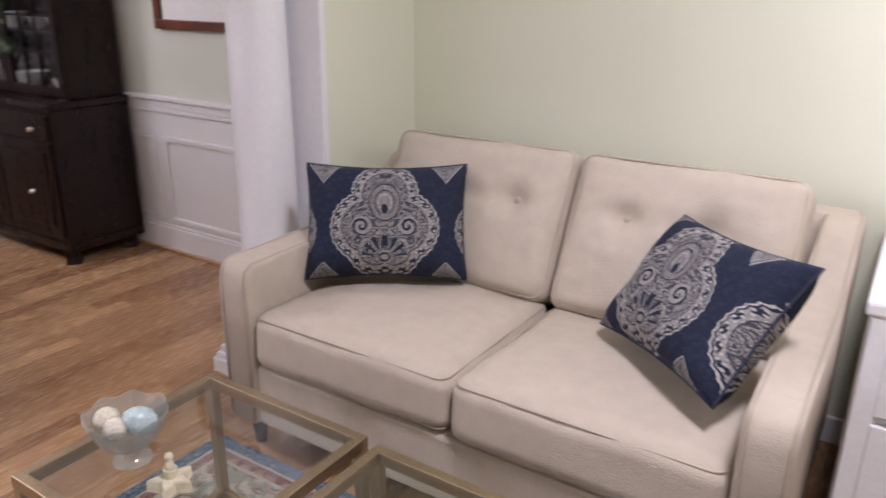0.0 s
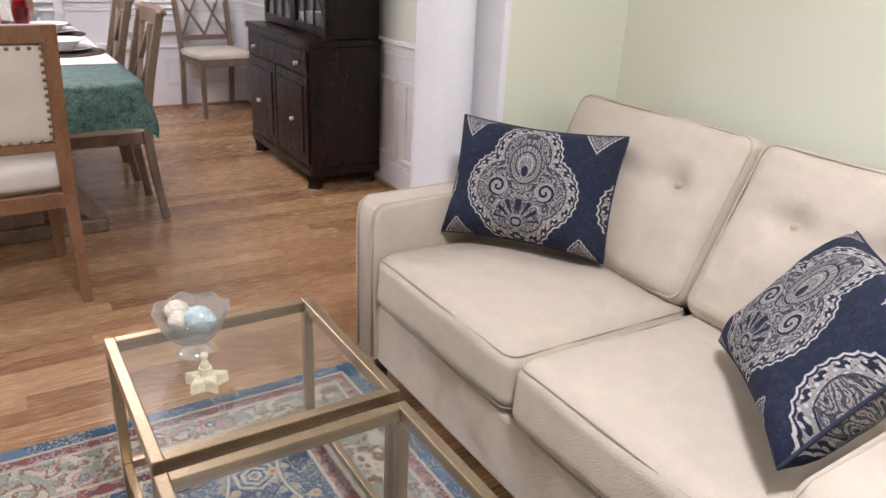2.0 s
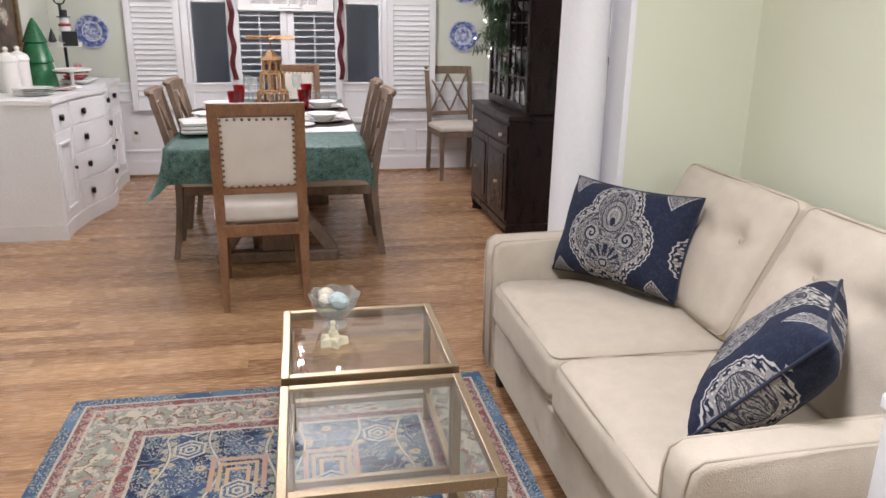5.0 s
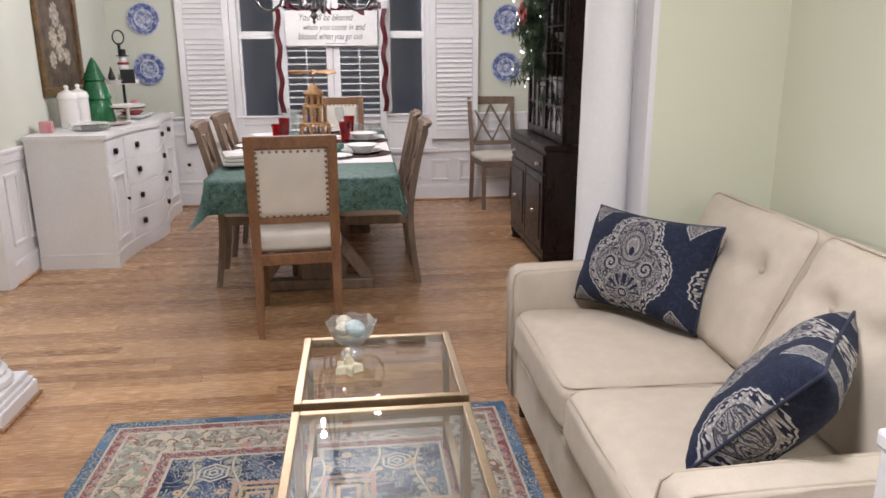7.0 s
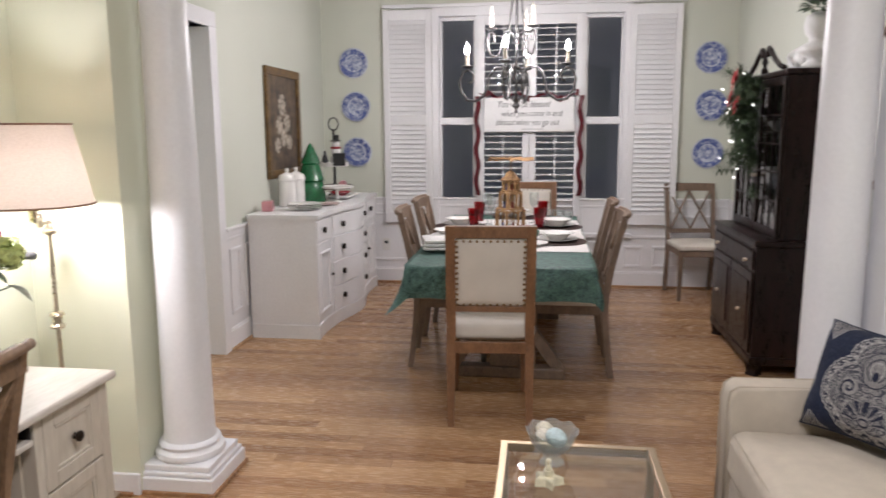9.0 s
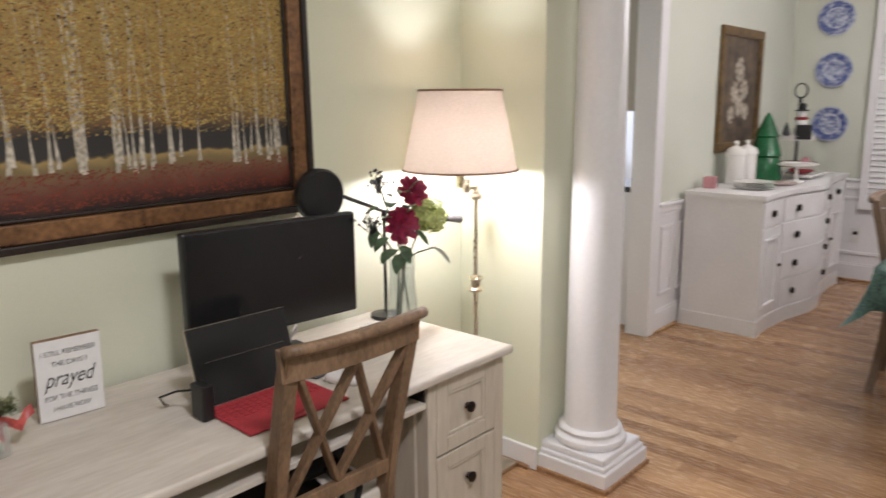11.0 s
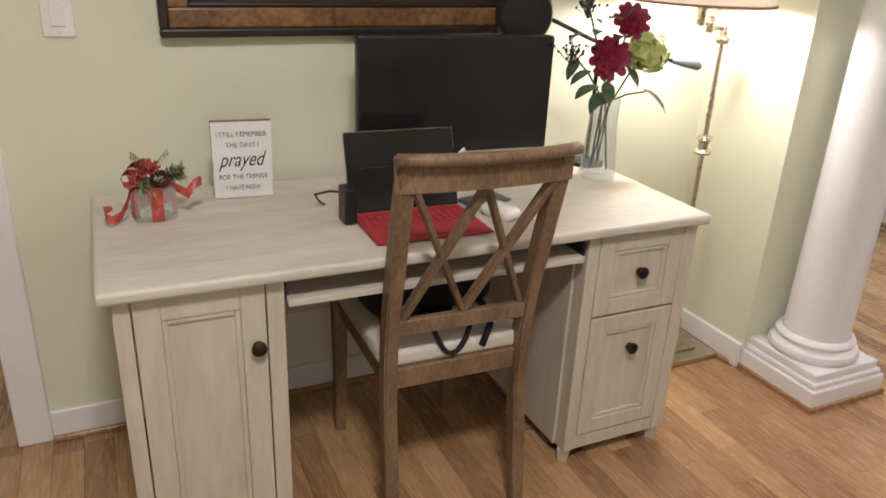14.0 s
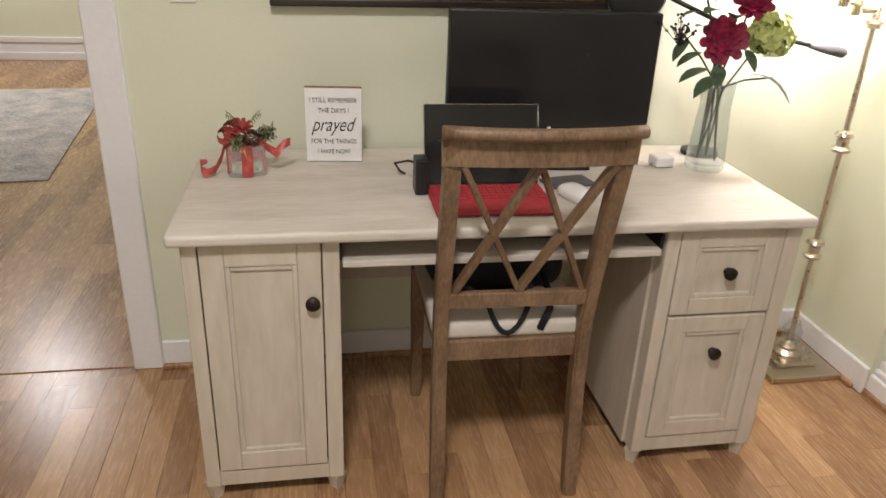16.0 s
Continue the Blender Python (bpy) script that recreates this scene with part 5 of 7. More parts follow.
def pillow(centre, ux, uy, w, h, thick, label, cloth, front=1.0):
    """A stuffed oblong cushion with drawn-in sides and pointed corners; ux and uy span its face."""
    ux = Vector(ux).normalized()
    uy = Vector(uy)
    uy = (uy - ux * uy.dot(ux)).normalized()
    m = Matrix.Translation(centre) @ Matrix((ux, uy, ux.cross(uy))).transposed().to_4x4()
    kx, ky = lambda v: 1 - 0.055 * (1 - v * v), lambda u: 1 - 0.095 * (1 - u * u)

    def puff(p, u):
        e = max(0.0, 1 - u.x ** 4) ** 0.55 * max(0.0, 1 - u.y ** 4) ** 0.55
        wr = 0.005 * noise.noise(Vector((p.x * 9, p.y * 9, u.z))) + 0.003 * noise.noise(Vector((p.x * 26, p.y * 20, u.z)))
        return Vector((u.x * w / 2 * kx(u.y), u.y * h / 2 * ky(u.x), u.z * (0.004 + thick * e * (1 if u.z < 0 else front)) + wr * min(1, e * 2)))
    ob = part("throw_pillow", soft_grid(w, h, 0.1, 0.01, 0, 30, puff), cloth, smooth=True)
    ob.matrix_world = m
    tagged(ob, label, "pillow", "pillows on the sofa")
    loop, n = [], 24
    for i in range(4 * n):
        s, q = i // n, (i % n) / n * 2 - 1
        a, b = ((q, -1), (1, q), (-q, 1), (-1, -q))[s]
        loop.append((a * w / 2 * kx(b), b * h / 2 * ky(a), 0))
    part("piping", tube(loop, 0.0045, 6, True), CORD, ob, "navy corded edge", smooth=True)
    return ob


pillow((-1.446, 2.662, 0.687), (0.4155, 0.279, 0.0), (-0.0995, 0.101, 0.3395), 0.505, 0.365, 0.098, "navy pillow with a silver damask medallion, upright on the sofa", PILLOW)
pillow((-0.4585, 2.580, 0.690), (0.390, -0.3375, 0.030), (0.114, 0.1925, 0.2655), 0.490, 0.365, 0.098, "navy pillow with a silver damask medallion, tipped into the sofa's corner", PILLOW_B, 0.72)


# ---- rug ----
def rug_material():
    x, y, nf, paint, vec, done = textile("faded_oriental_wool", 0.95, (0.055, 0.085, 0.145))
    A, B = 1.205, 0.79
    cream, red, blue, sage, pink, deep = (0.46, 0.40, 0.31), (0.21, 0.075, 0.066), (0.055, 0.10, 0.16), (0.24, 0.25, 0.20), (0.42, 0.24, 0.17), (0.022, 0.036, 0.075)
    wob = nf(40, 2)
    fade = nf(5, 5)
    fine = nf(130, 2)
    e = (x.abs() * -1 + A).low(y.abs() * -1 + B) + (wob - 0.5) * 0.006
    # field: mirrored branches, nested angles and hexagon scrolls on navy
    ax, ay = x.fold(0.86), y.abs()
    paint(fade.above(0.52), deep)
    paint(nf(30, 3).above(0.58), (0.085, 0.125, 0.17))
    sym = vec(ax, ay)
    gold = (0.42, 0.29, 0.15)

    def hexagon(cx, cy):
        hx, hy = (ax - cx).abs(), (ay - cy).abs()
        return (hx * 0.87 + hy * 0.5).high(hy)
    # long branches with paired leaves
    for cy, amp, ph in ((0.045, 0.020, 0.0), (0.235, 0.026, 1.5), (0.40, 0.020, 3.0)):
        br = (ay - cy - (ax * 15 + ph).sin() * amp)
        off = br.abs()
        leaf = (ax * 70 + ph).sin().abs() * 0.030
        paint(off.below(leaf) * off.above(0.007) * wob.above(0.42), sage if cy < 0.3 else (0.34, 0.31, 0.22))
        paint(off.below(0.0045), cream)
    # nested angles
    d = (ax - 0.25).abs().high((ay - 0.15).abs() * 1.2)
    side = (ax - 0.25).below(0.075)
    for r, c, k in ((0.100, pink, 0.010), (0.070, gold, 0.008), (0.040, (0.46, 0.30, 0.17), 0.008)):
        paint(d.near(r, k) * side, c)
    for cx, cy in ((0.33, 0.145), (0.07, 0.32), (0.40, 0.34)):
        hx = hexagon(cx, cy)
        paint(hx.below(0.052), blue)
        for r in (0.048, 0.030, 0.013):
            paint(hx.near(r, 0.0042), cream)
    stems = ((nf(6, 1, sym) * 22) + (ax * 26)).sin()
    paint(stems.near(0.0, 0.07) * fade.above(0.44), (0.38, 0.31, 0.22))
    flowers = nf(10, 0, None, "ShaderNodeTexVoronoi", "Distance")
    paint(flowers.below(0.17), (0.45, 0.34, 0.20))
    paint(flowers.below(0.075), (0.30, 0.12, 0.09))
    # borders, from the inside out
    tri = ((x + y) * 58).sin() * ((x - y) * 58).sin()
    main = e.below(0.305)
    paint(main, sage)
    paint(main * nf(26, 3).above(0.50), cream)
    paint(main * (((nf(13, 2) * 34) + (x * 30)).sin()).above(0.62), (0.20, 0.12, 0.09))
    mot = nf(8.5, 0, None, "ShaderNodeTexVoronoi", "Distance")
    paint(main * mot.near(0.26, 0.035), (0.40, 0.20, 0.155))
    paint(main * mot.near(0.15, 0.03), (0.13, 0.16, 0.20))
    paint(main * mot.below(0.07), cream)
    for a, b in ((0.305, 0.255), (0.095, 0.05)):
        band = e.below(a) * e.above(b)
        paint(band, red)
        paint(band * tri.above(0.25), (0.37, 0.20, 0.15))
        paint(band * tri.near(0.1, 0.10), (0.09, 0.10, 0.14))
        for q in (a, b):
            paint(e.near(q, 0.0055), cream)
    rim = e.below(0.046)
    paint(rim, blue)
    paint(rim * fade.above(0.52), (0.10, 0.16, 0.23))
    # worn pile
    paint(fine.above(0.55) * nf(9, 4).above(0.44), (0.31, 0.30, 0.27))
    return done(fine, 0.5)


rug = part("area_rug", box(-1.205, 1.205, -0.79, 0.79, 0.0, 0.009, 0.003), rug_material())
rug.matrix_world = pose(-0.605, 1.447, 0)
tagged(rug, "faded blue and red oriental rug under the coffee tables", "rug")


# ---- on the coffee table ----
bowl = thing("glass_bowl", pose(-1.318, 1.627, 0.462) @ Matrix.Diagonal((0.96, 0.96, 0.92, 1)), "cut glass footed bowl with a scalloped rim", "bowl")
bm = bmesh.new()
prof = [(0, 0.004), (0.034, 0.0), (0.041, 0.004), (0.036, 0.012), (0.018, 0.026), (0.018, 0.034), (0.045, 0.046), (0.066, 0.072), (0.077, 0.10), (0.086, 0.122), (0.081, 0.122), (0.071, 0.098), (0.058, 0.070), (0.036, 0.050), (0, 0.046)]
bm_lathe(bm, prof, 48)
for v in bm.verts:
    a = math.atan2(v.co.y, v.co.x)
    k = max(0, (v.co.z - 0.05) / 0.07)
    v.co.z += 0.005 * k * math.cos(a * 8)
    f = 1 + (0.022 * k * math.cos(a * 8) + 0.012 * math.cos(a * 24)) * (1 if v.co.z < 0.11 else 0.5)
    v.co.x *= f
    v.co.y *= f
part("bowl_body", bm, CRYSTAL, bowl, smooth="auto")
for x, y, z, c, rz, k in ((-1.350, 1.604, 0.560, (0.70, 0.64, 0.50), 20, 0.98), (-1.296, 1.640, 0.556, (0.50, 0.60, 0.60), -30, 1.18), (-1.318, 1.598, 0.552, (0.74, 0.68, 0.56), 70, 0.90)):
    eb = lathe([(0, -0.029 * k), (0.013 * k, -0.0255 * k), (0.022 * k, -0.014 * k), (0.0255 * k, 0.0), (0.022 * k, 0.015 * k), (0.013 * k, 0.0265 * k), (0, 0.030 * k)], 20)
    ob = part("ornament_egg", eb, mat("pearly_eggshell", c, 0.28, vary=0.12, scale=60, fine=200), smooth=True)
    ob.matrix_world = pose(x, y, z, 70, 0, rz)
    tagged(ob, "pale pearly ornament egg lying in the glass bowl", "ornament", "eggs in the bowl")
st = thing("star_candle_holder", pose(-1.178, 1.615, 0.462, 0, 0, 15), "small cream ceramic star with a tiny figure on it", "ornament")
IVORY = mat("ivory_glaze", (0.66, 0.60, 0.42), 0.35, vary=0.1, scale=40)
bm = bmesh.new()
ring = []
for z, k in ((0, 1.0), (0.022, 0.96), (0.026, 0.86)):
    ring.append([bm.verts.new((r * k * math.cos(a), r * k * math.sin(a), z)) for a, r in ((math.pi * i / 5, 0.047 if i % 2 == 0 else 0.024) for i in range(10))])
for q, s in zip(ring, ring[1:]):
    for j in range(10):
        bm.faces.new((q[j], q[(j + 1) % 10], s[(j + 1) % 10], s[j]))
bm.faces.new(ring[0][::-1])
bm.faces.new(ring[-1])
part("star", bm, IVORY, st)
part("cup", lathe([(0, 0.026), (0.013, 0.026), (0.014, 0.044), (0.010, 0.044), (0.009, 0.034), (0, 0.034)], 16), IVORY, st, smooth="auto")
part("figure", lathe([(0, 0.034), (0.012, 0.036), (0.007, 0.058), (0.004, 0.060), (0.0085, 0.067), (0.007, 0.076), (0, 0.079)], 14), IVORY, st, smooth=True)

# ---- white cabinet beside the sofa ----
wc = thing("side_cabinet", pose(0.185, 2.86, 0), "white painted cabinet with drawers beside the sofa", "cabinet")
part("body", box(-0.285, 0.285, -0.285, 0.42, 0.02, 0.745, 0.004), WHITEFURN, wc)
part("top", box(-0.30, 0.30, -0.30, 0.43, 0.745, 0.78, 0.008), WHITEFURN, wc)
part("side_moulding", box(-0.292, -0.284, -0.20, 0.33, 0.12, 0.66, 0.004), WHITEFURN, wc)
for z0, z1 in ((0.06, 0.27), (0.29, 0.50), (0.52, 0.72)):
    dd = part("drawer", box(-0.245, 0.245, -0.302, -0.284, z0, z1, 0.004), WHITEFURN, wc)
    bm = lathe([(0, 0.022), (0.012, 0.02), (0.014, 0.012), (0.006, 0.004), (0, 0)], 14)
    bm.transform(pose(0, -0.302, (z0 + z1) / 2, 90))
    part("knob", bm, KNOB, dd, "dark knob", smooth="auto")
for x in (-0.262, 0.262):
    part("corner_post", box(x - 0.024, x + 0.024, -0.296, -0.283, 0.0, 0.745, 0.003), WHITEFURN, wc)

# ---- floor lamp ----
fl = thing("floor_lamp", pose(-1.645, -0.255, 0), "antique nickel swing-arm floor lamp with a lit linen shade", "floor lamp")
part("base_plate", box(-0.125, 0.125, -0.125, 0.125, 0.0, 0.022, 0.004), NICKEL, fl)
part("base_step", box(-0.07, 0.07, -0.07, 0.07, 0.022, 0.036, 0.004), NICKEL, fl)
part("base_dome", lathe([(0.05, 0.036), (0.048, 0.05), (0.03, 0.062), (0.032, 0.07), (0.024, 0.08), (0.012, 0.09)], 24), NICKEL, fl, smooth="auto")
part("glass_collar", lathe([(0.026, 0.078), (0.034, 0.10), (0.033, 0.13), (0.020, 0.165), (0.018, 0.165), (0.030, 0.13), (0.031, 0.10), (0.023, 0.08)], 24), GLASS, fl, "clear glass collar", smooth="auto")
part("pole", lathe([(0, 0.08), (0.0085, 0.08), (0.0085, 1.13), (0, 1.13)], 16), NICKEL, fl, smooth="auto")
for z in (0.43, 0.785):
    part("ring", lathe([(0.009, z - 0.034), (0.026, z - 0.03), (0.029, z - 0.022), (0.018, z - 0.012), (0.018, z + 0.012), (0.029, z + 0.02), (0.024, z + 0.03), (0.009, z + 0.036)], 24), NICKEL, fl, smooth="auto")
part("joint", lathe([(0.009, 1.115), (0.026, 1.12), (0.026, 1.132), (0.016, 1.14), (0.012, 1.17), (0.006, 1.185), (0, 1.185)], 20), NICKEL, fl, smooth="auto")
part("swing_arm", tube([(0, 0, 1.165), (0.09, 0.02, 1.168), (0.085, 0.035, 1.19), (0.15, 0.05, 1.19)], 0.0075, 10), NICKEL, fl, smooth=True)
part("arm_knuckle", lathe([(0, 1.155), (0.014, 1.155), (0.014, 1.205), (0, 1.205)], 14, (0.088, 0.026, 0)), NICKEL, fl, smooth="auto")
part("socket", lathe([(0, 1.18), (0.016, 1.18), (0.016, 1.225), (0.022, 1.235), (0.024, 1.245), (0.018, 1.25), (0.018, 1.29), (0, 1.29)], 20, (0.15, 0.05, 0)), NICKEL, fl, smooth="auto")
SHADE = bpy.data.materials.new("linen_lampshade")
SHADE.use_nodes = True
nt = SHADE.node_tree
df, tl, ms = nt.nodes.new("ShaderNodeBsdfDiffuse"), nt.nodes.new("ShaderNodeBsdfTranslucent"), nt.nodes.new("ShaderNodeMixShader")
nz = nt.nodes.new("ShaderNodeTexNoise")
nz.inputs["Scale"].default_value, nz.inputs["Detail"].default_value = 55, 6
cr = nt.nodes.new("ShaderNodeMix")
cr.data_type = "RGBA"
cr.inputs["A"].default_value, cr.inputs["B"].default_value = (0.58, 0.46, 0.37, 1), (0.76, 0.65, 0.55, 1)
nt.links.new(nz.outputs["Fac"], cr.inputs["Factor"])
nt.links.new(cr.outputs["Result"], df.inputs["Color"])
nt.links.new(cr.outputs["Result"], tl.inputs["Color"])
ms.inputs[0].default_value = 0.085
nt.links.new(df.outputs[0], ms.inputs[1])
nt.links.new(tl.outputs[0], ms.inputs[2])
nt.links.new(ms.outputs[0], nt.nodes["Material Output"].inputs["Surface"])
SX, SY = 0.15, 0.05
sh = part("shade", lathe([(0.206, 1.246), (0.148, 1.526)], 64, (SX, SY, 0)), SHADE, fl, "warm linen drum shade", smooth=True)
for r, z in ((0.207, 1.246), (0.149, 1.526)):
    part("rim_band", tube([(SX + r * math.cos(a), SY + r * math.sin(a), z) for a in [2 * math.pi * i / 64 for i in range(64)]], 0.004, 6, True), mat("tan_rim_tape", (0.30, 0.17, 0.11), 0.8), sh, "tan rim tape", smooth=True)
part("bulb", lathe([(0, 1.29), (0.012, 1.293), (0.022, 1.315), (0.016, 1.335), (0, 1.342)], 16, (SX, SY, 0)), glow("lamp_bulb_glow", (1.0, 0.88, 0.72), 6), fl, "glowing bulb", smooth=True)

# ---- on the desk ----
def leafy(bm, p, d, length, width, droop=0.3, up=(0, 0, 1)):
    """One pointed leaf from p along d."""
    p, d = Vector(p), Vector(d).normalized()
    s = d.cross(Vector(up))
    s = s.normalized() if s.length > 1e-3 else Vector((1, 0, 0))
    n = s.cross(d)
    rows = []
    for i in range(6):
        t = i / 5
        c = p + d * length * t - Vector((0, 0, 1)) * droop * length * t * t
        w = width / 2 * math.sin(math.pi * min(1, 0.08 + t * 0.92)) ** 0.8
        rows.append([bm.verts.new(c - s * w + n * w * 0.25), bm.verts.new(c), bm.verts.new(c + s * w + n * w * 0.25)])
    for a, b in zip(rows, rows[1:]):
        for j in (0, 1):
            bm.faces.new((a[j], a[j + 1], b[j + 1], b[j]))
    return bm


def bloom(parent, at, r, material, name, rings=4, face=(0, 1, 0.3)):
    """A full flower of overlapping cupped petals."""
    bm = bmesh.new()
    f = Vector(face).normalized()
    q = f.to_track_quat("Z", "Y").to_matrix()
    rg = random.Random(int(r * 1e4) + rings)
    for k in range(rings):
        n = 4 + 2 * k
        rad, tilt = r * (0.15 + 0.85 * k / (rings - 1)), radians(80 - 62 * k / (rings - 1))
        for i in range(n):
            a = 2 * math.pi * i / n + k * 0.7 + rg.uniform(-0.15, 0.15)
            out, tan = Vector((math.cos(a), math.sin(a), 0)), Vector((-math.sin(a), math.cos(a), 0))
            w = r * 0.55 * (0.6 + 0.5 * k / rings)
            g = []
            for u in range(4):
                row = []
                for v in range(4):
                    t, s = u / 3, v / 3 * 2 - 1
                    width = w * (0.35 + 0.65 * math.sin(math.pi * (0.15 + 0.62 * t)))
                    hgt = rad * 0.9 * t
                    p = out * (rad * 0.18 + hgt * math.cos(tilt) + 0.12 * r * t * t) + Vector((0, 0, 1)) * (hgt * math.sin(tilt) - 0.10 * r * k / rings) + tan * s * width * 0.5
                    p += out * (-0.22 * w * s * s) + Vector((0, 0, 1)) * rg.uniform(-0.02, 0.02) * r
                    row.append(bm.verts.new(Vector(at) + q @ p))
                g.append(row)
            for u in range(3):
                for v in range(3):
                    bm.faces.new((g[u][v], g[u + 1][v], g[u + 1][v + 1], g[u][v + 1]))
    return part(name, bm, material, parent, smooth=True)


MAGENTA = mat("deep_pink_petal", (0.26, 0.008, 0.045), 0.6, vary=0.3, scale=30)
LIME = mat("lime_petal", (0.50, 0.56, 0.19), 0.6, vary=0.2, scale=40)
LEAF = mat("dusty_green_leaf", (0.075, 0.125, 0.065), 0.5, vary=0.25, scale=25)
SILVERLEAF = mat("silver_leaf", (0.62, 0.67, 0.64), 0.5, vary=0.15, scale=30)
STEM = mat("green_stem", (0.05, 0.075, 0.03), 0.6, vary=0.2)
BERRY = mat("black_berry", (0.012, 0.012, 0.018), 0.3, vary=0.3)
VX, VY, VZ = -1.157, -0.175, 0.736
vs = thing("flower_vase", pose(0, 0, 0), "clear glass vase with magenta roses, lime hydrangea and leaves", "vase")
part("glass", lathe([(0, 0.0), (0.050, 0.0), (0.055, 0.01), (0.047, 0.12), (0.042, 0.18), (0.046, 0.245), (0.0435, 0.245), (0.0395, 0.18), (0.0445, 0.12), (0.051, 0.02), (0, 0.014)], 40, (VX, VY, VZ)), GLASS, vs, "clear glass vase", smooth="auto")
heads = {"rose_a": (-1.212, -0.175, 1.193), "rose_b": (-1.128, -0.145, 1.095), "hydr": (-1.262, -0.150, 1.112), "berry_a": (-1.064, -0.18, 1.235), "berry_b": (-1.02, -0.17, 1.110), "leaf": (-1.29, -0.14, 1.00)}
for i, (k, p) in enumerate(heads.items()):
    b = (VX + 0.028 * math.cos(i * 2.1), VY + 0.028 * math.sin(i * 2.1), VZ + 0.03)
    mid = (VX + 0.012 * math.cos(i), VY + 0.012 * math.sin(i), VZ + 0.22)
    part("stem", tube([b, mid, [(mid[j] + p[j]) / 2 + (0.01 if j == 2 else 0) for j in range(3)], p], 0.003, 6), STEM, vs, smooth=True)
bloom(vs, heads["rose_a"], 0.050, MAGENTA, "rose", 5, (0.3, 0.8, 0.5))
bloom(vs, heads["rose_b"], 0.056, MAGENTA, "rose", 5, (0.3, 1, 0.2))
rg = random.Random(3)
bm = bmesh.new()
for i in range(90):
    d = Vector((rg.gauss(0, 1), rg.gauss(0, 1), rg.gauss(0, 1))).normalized()
    c = Vector(heads["hydr"]) + d * 0.055 * rg.uniform(0.72, 1.12)
    s = d.orthogonal().normalized()
    t = d.cross(s)
    for a in range(4):
        u = s * math.cos(a * 1.57 + i) + t * math.sin(a * 1.57 + i)
        w = u.cross(d) * 0.012
        q = [bm.verts.new(c), bm.verts.new(c + u * 0.010 - w + d * 0.004), bm.verts.new(c + u * 0.026 + d * rg.uniform(-0.006, 0.008)), bm.verts.new(c + u * 0.010 + w + d * 0.004)]
        bm.faces.new(q)
part("hydrangea_head", bm, LIME, vs)
for k, n in (("berry_a", 46), ("berry_b", 40)):
    bm = bmesh.new()
    c = Vector(heads[k])
    for i in range(n):
        p = c + Vector((rg.gauss(0, 0.016), rg.gauss(0, 0.014), rg.gauss(0.006, 0.014)))
        g = bmesh.ops.create_icosphere(bm, subdivisions=1, radius=0.0046)
        for v in g["verts"]:
            v.co += p
        bm_tube(bm, [c - Vector((0, 0, 0.035)), p], 0.0008, 4)
    part("berry_cluster", bm, BERRY, vs, "black berry cluster", smooth=True)
for p, d, ln, w in (((-1.10, -0.15, 1.17), (0.4, 0.3, 0.1), 0.075, 0.04), ((-1.15, -0.14, 1.20), (0.5, 0.2, 0.2), 0.07, 0.04), ((-1.08, -0.16, 1.06), (1, 0.2, -0.2), 0.075, 0.042), ((-1.10, -0.14, 1.02), (1, 0.3, 0.0), 0.10, 0.05),
                    ((-1.13, -0.14, 1.00), (0.8, 0.5, -0.1), 0.11, 0.05), ((-1.17, -0.14, 1.21), (-0.2, 0.3, 0.5), 0.06, 0.035), ((-1.09, -0.16, 1.12), (0.8, 0.3, 0.4), 0.06, 0.035), ((-1.14, -0.13, 1.15), (0.3, 0.6, 0.4), 0.07, 0.045), ((-1.20, -0.15, 1.07), (-0.1, 0.6, -0.4), 0.06, 0.035), ((-1.06, -0.17, 1.16), (0.9, 0.1, 0.1), 0.05, 0.03), ((-1.04, -0.17, 1.09), (0.6, 0.3, -0.5), 0.06, 0.036), ((-1.09, -0.15, 1.19), (0.7, 0.1, 0.5), 0.05, 0.03), ((-1.12, -0.13, 1.03), (0.3, 0.6, -0.3), 0.07, 0.04)):
    part("leaf", leafy(bmesh.new(), p, d, ln, w), LEAF, vs, smooth=True)
part("leaf", leafy(bmesh.new(), (-1.235, -0.15, 1.005), (-1, 0.25, 0.1), 0.115, 0.062, 0.75), SILVERLEAF, vs, "pale silver leaf", smooth=True)

# small glass cube with a red bow and winter flowers
gf = thing("gift_vase", pose(0.108, -0.205, 0.736, 0, 0, 8), "glass cube vase wrapped in red ribbon with holiday flowers", "vase")
part("glass_cube", box(-0.046, 0.046, -0.046, 0.046, 0, 0.078, 0.006), glassy("pale_cube_glass", (0.93, 0.95, 0.91), 0.08, thin=True, milk=0.22), gf, "clear glass cube")
part("filler", box(-0.038, 0.038, -0.038, 0.038, 0.006, 0.034, 0.008), mat("pale_moss_filler", (0.42, 0.43, 0.34), 0.9, vary=0.25, scale=60), gf, "pale filler in the glass")
REDN = mat("sheer_red_ribbon", (0.46, 0.075, 0.06), 0.4, vary=0.25, scale=60)
part("ribbon_band", box(-0.014, 0.014, -0.048, 0.0485, 0.001, 0.083, 0.001), REDN, gf)
part("ribbon_band", box(-0.0485, 0.0485, -0.012, 0.012, 0.001, 0.082, 0.001), REDN, gf)


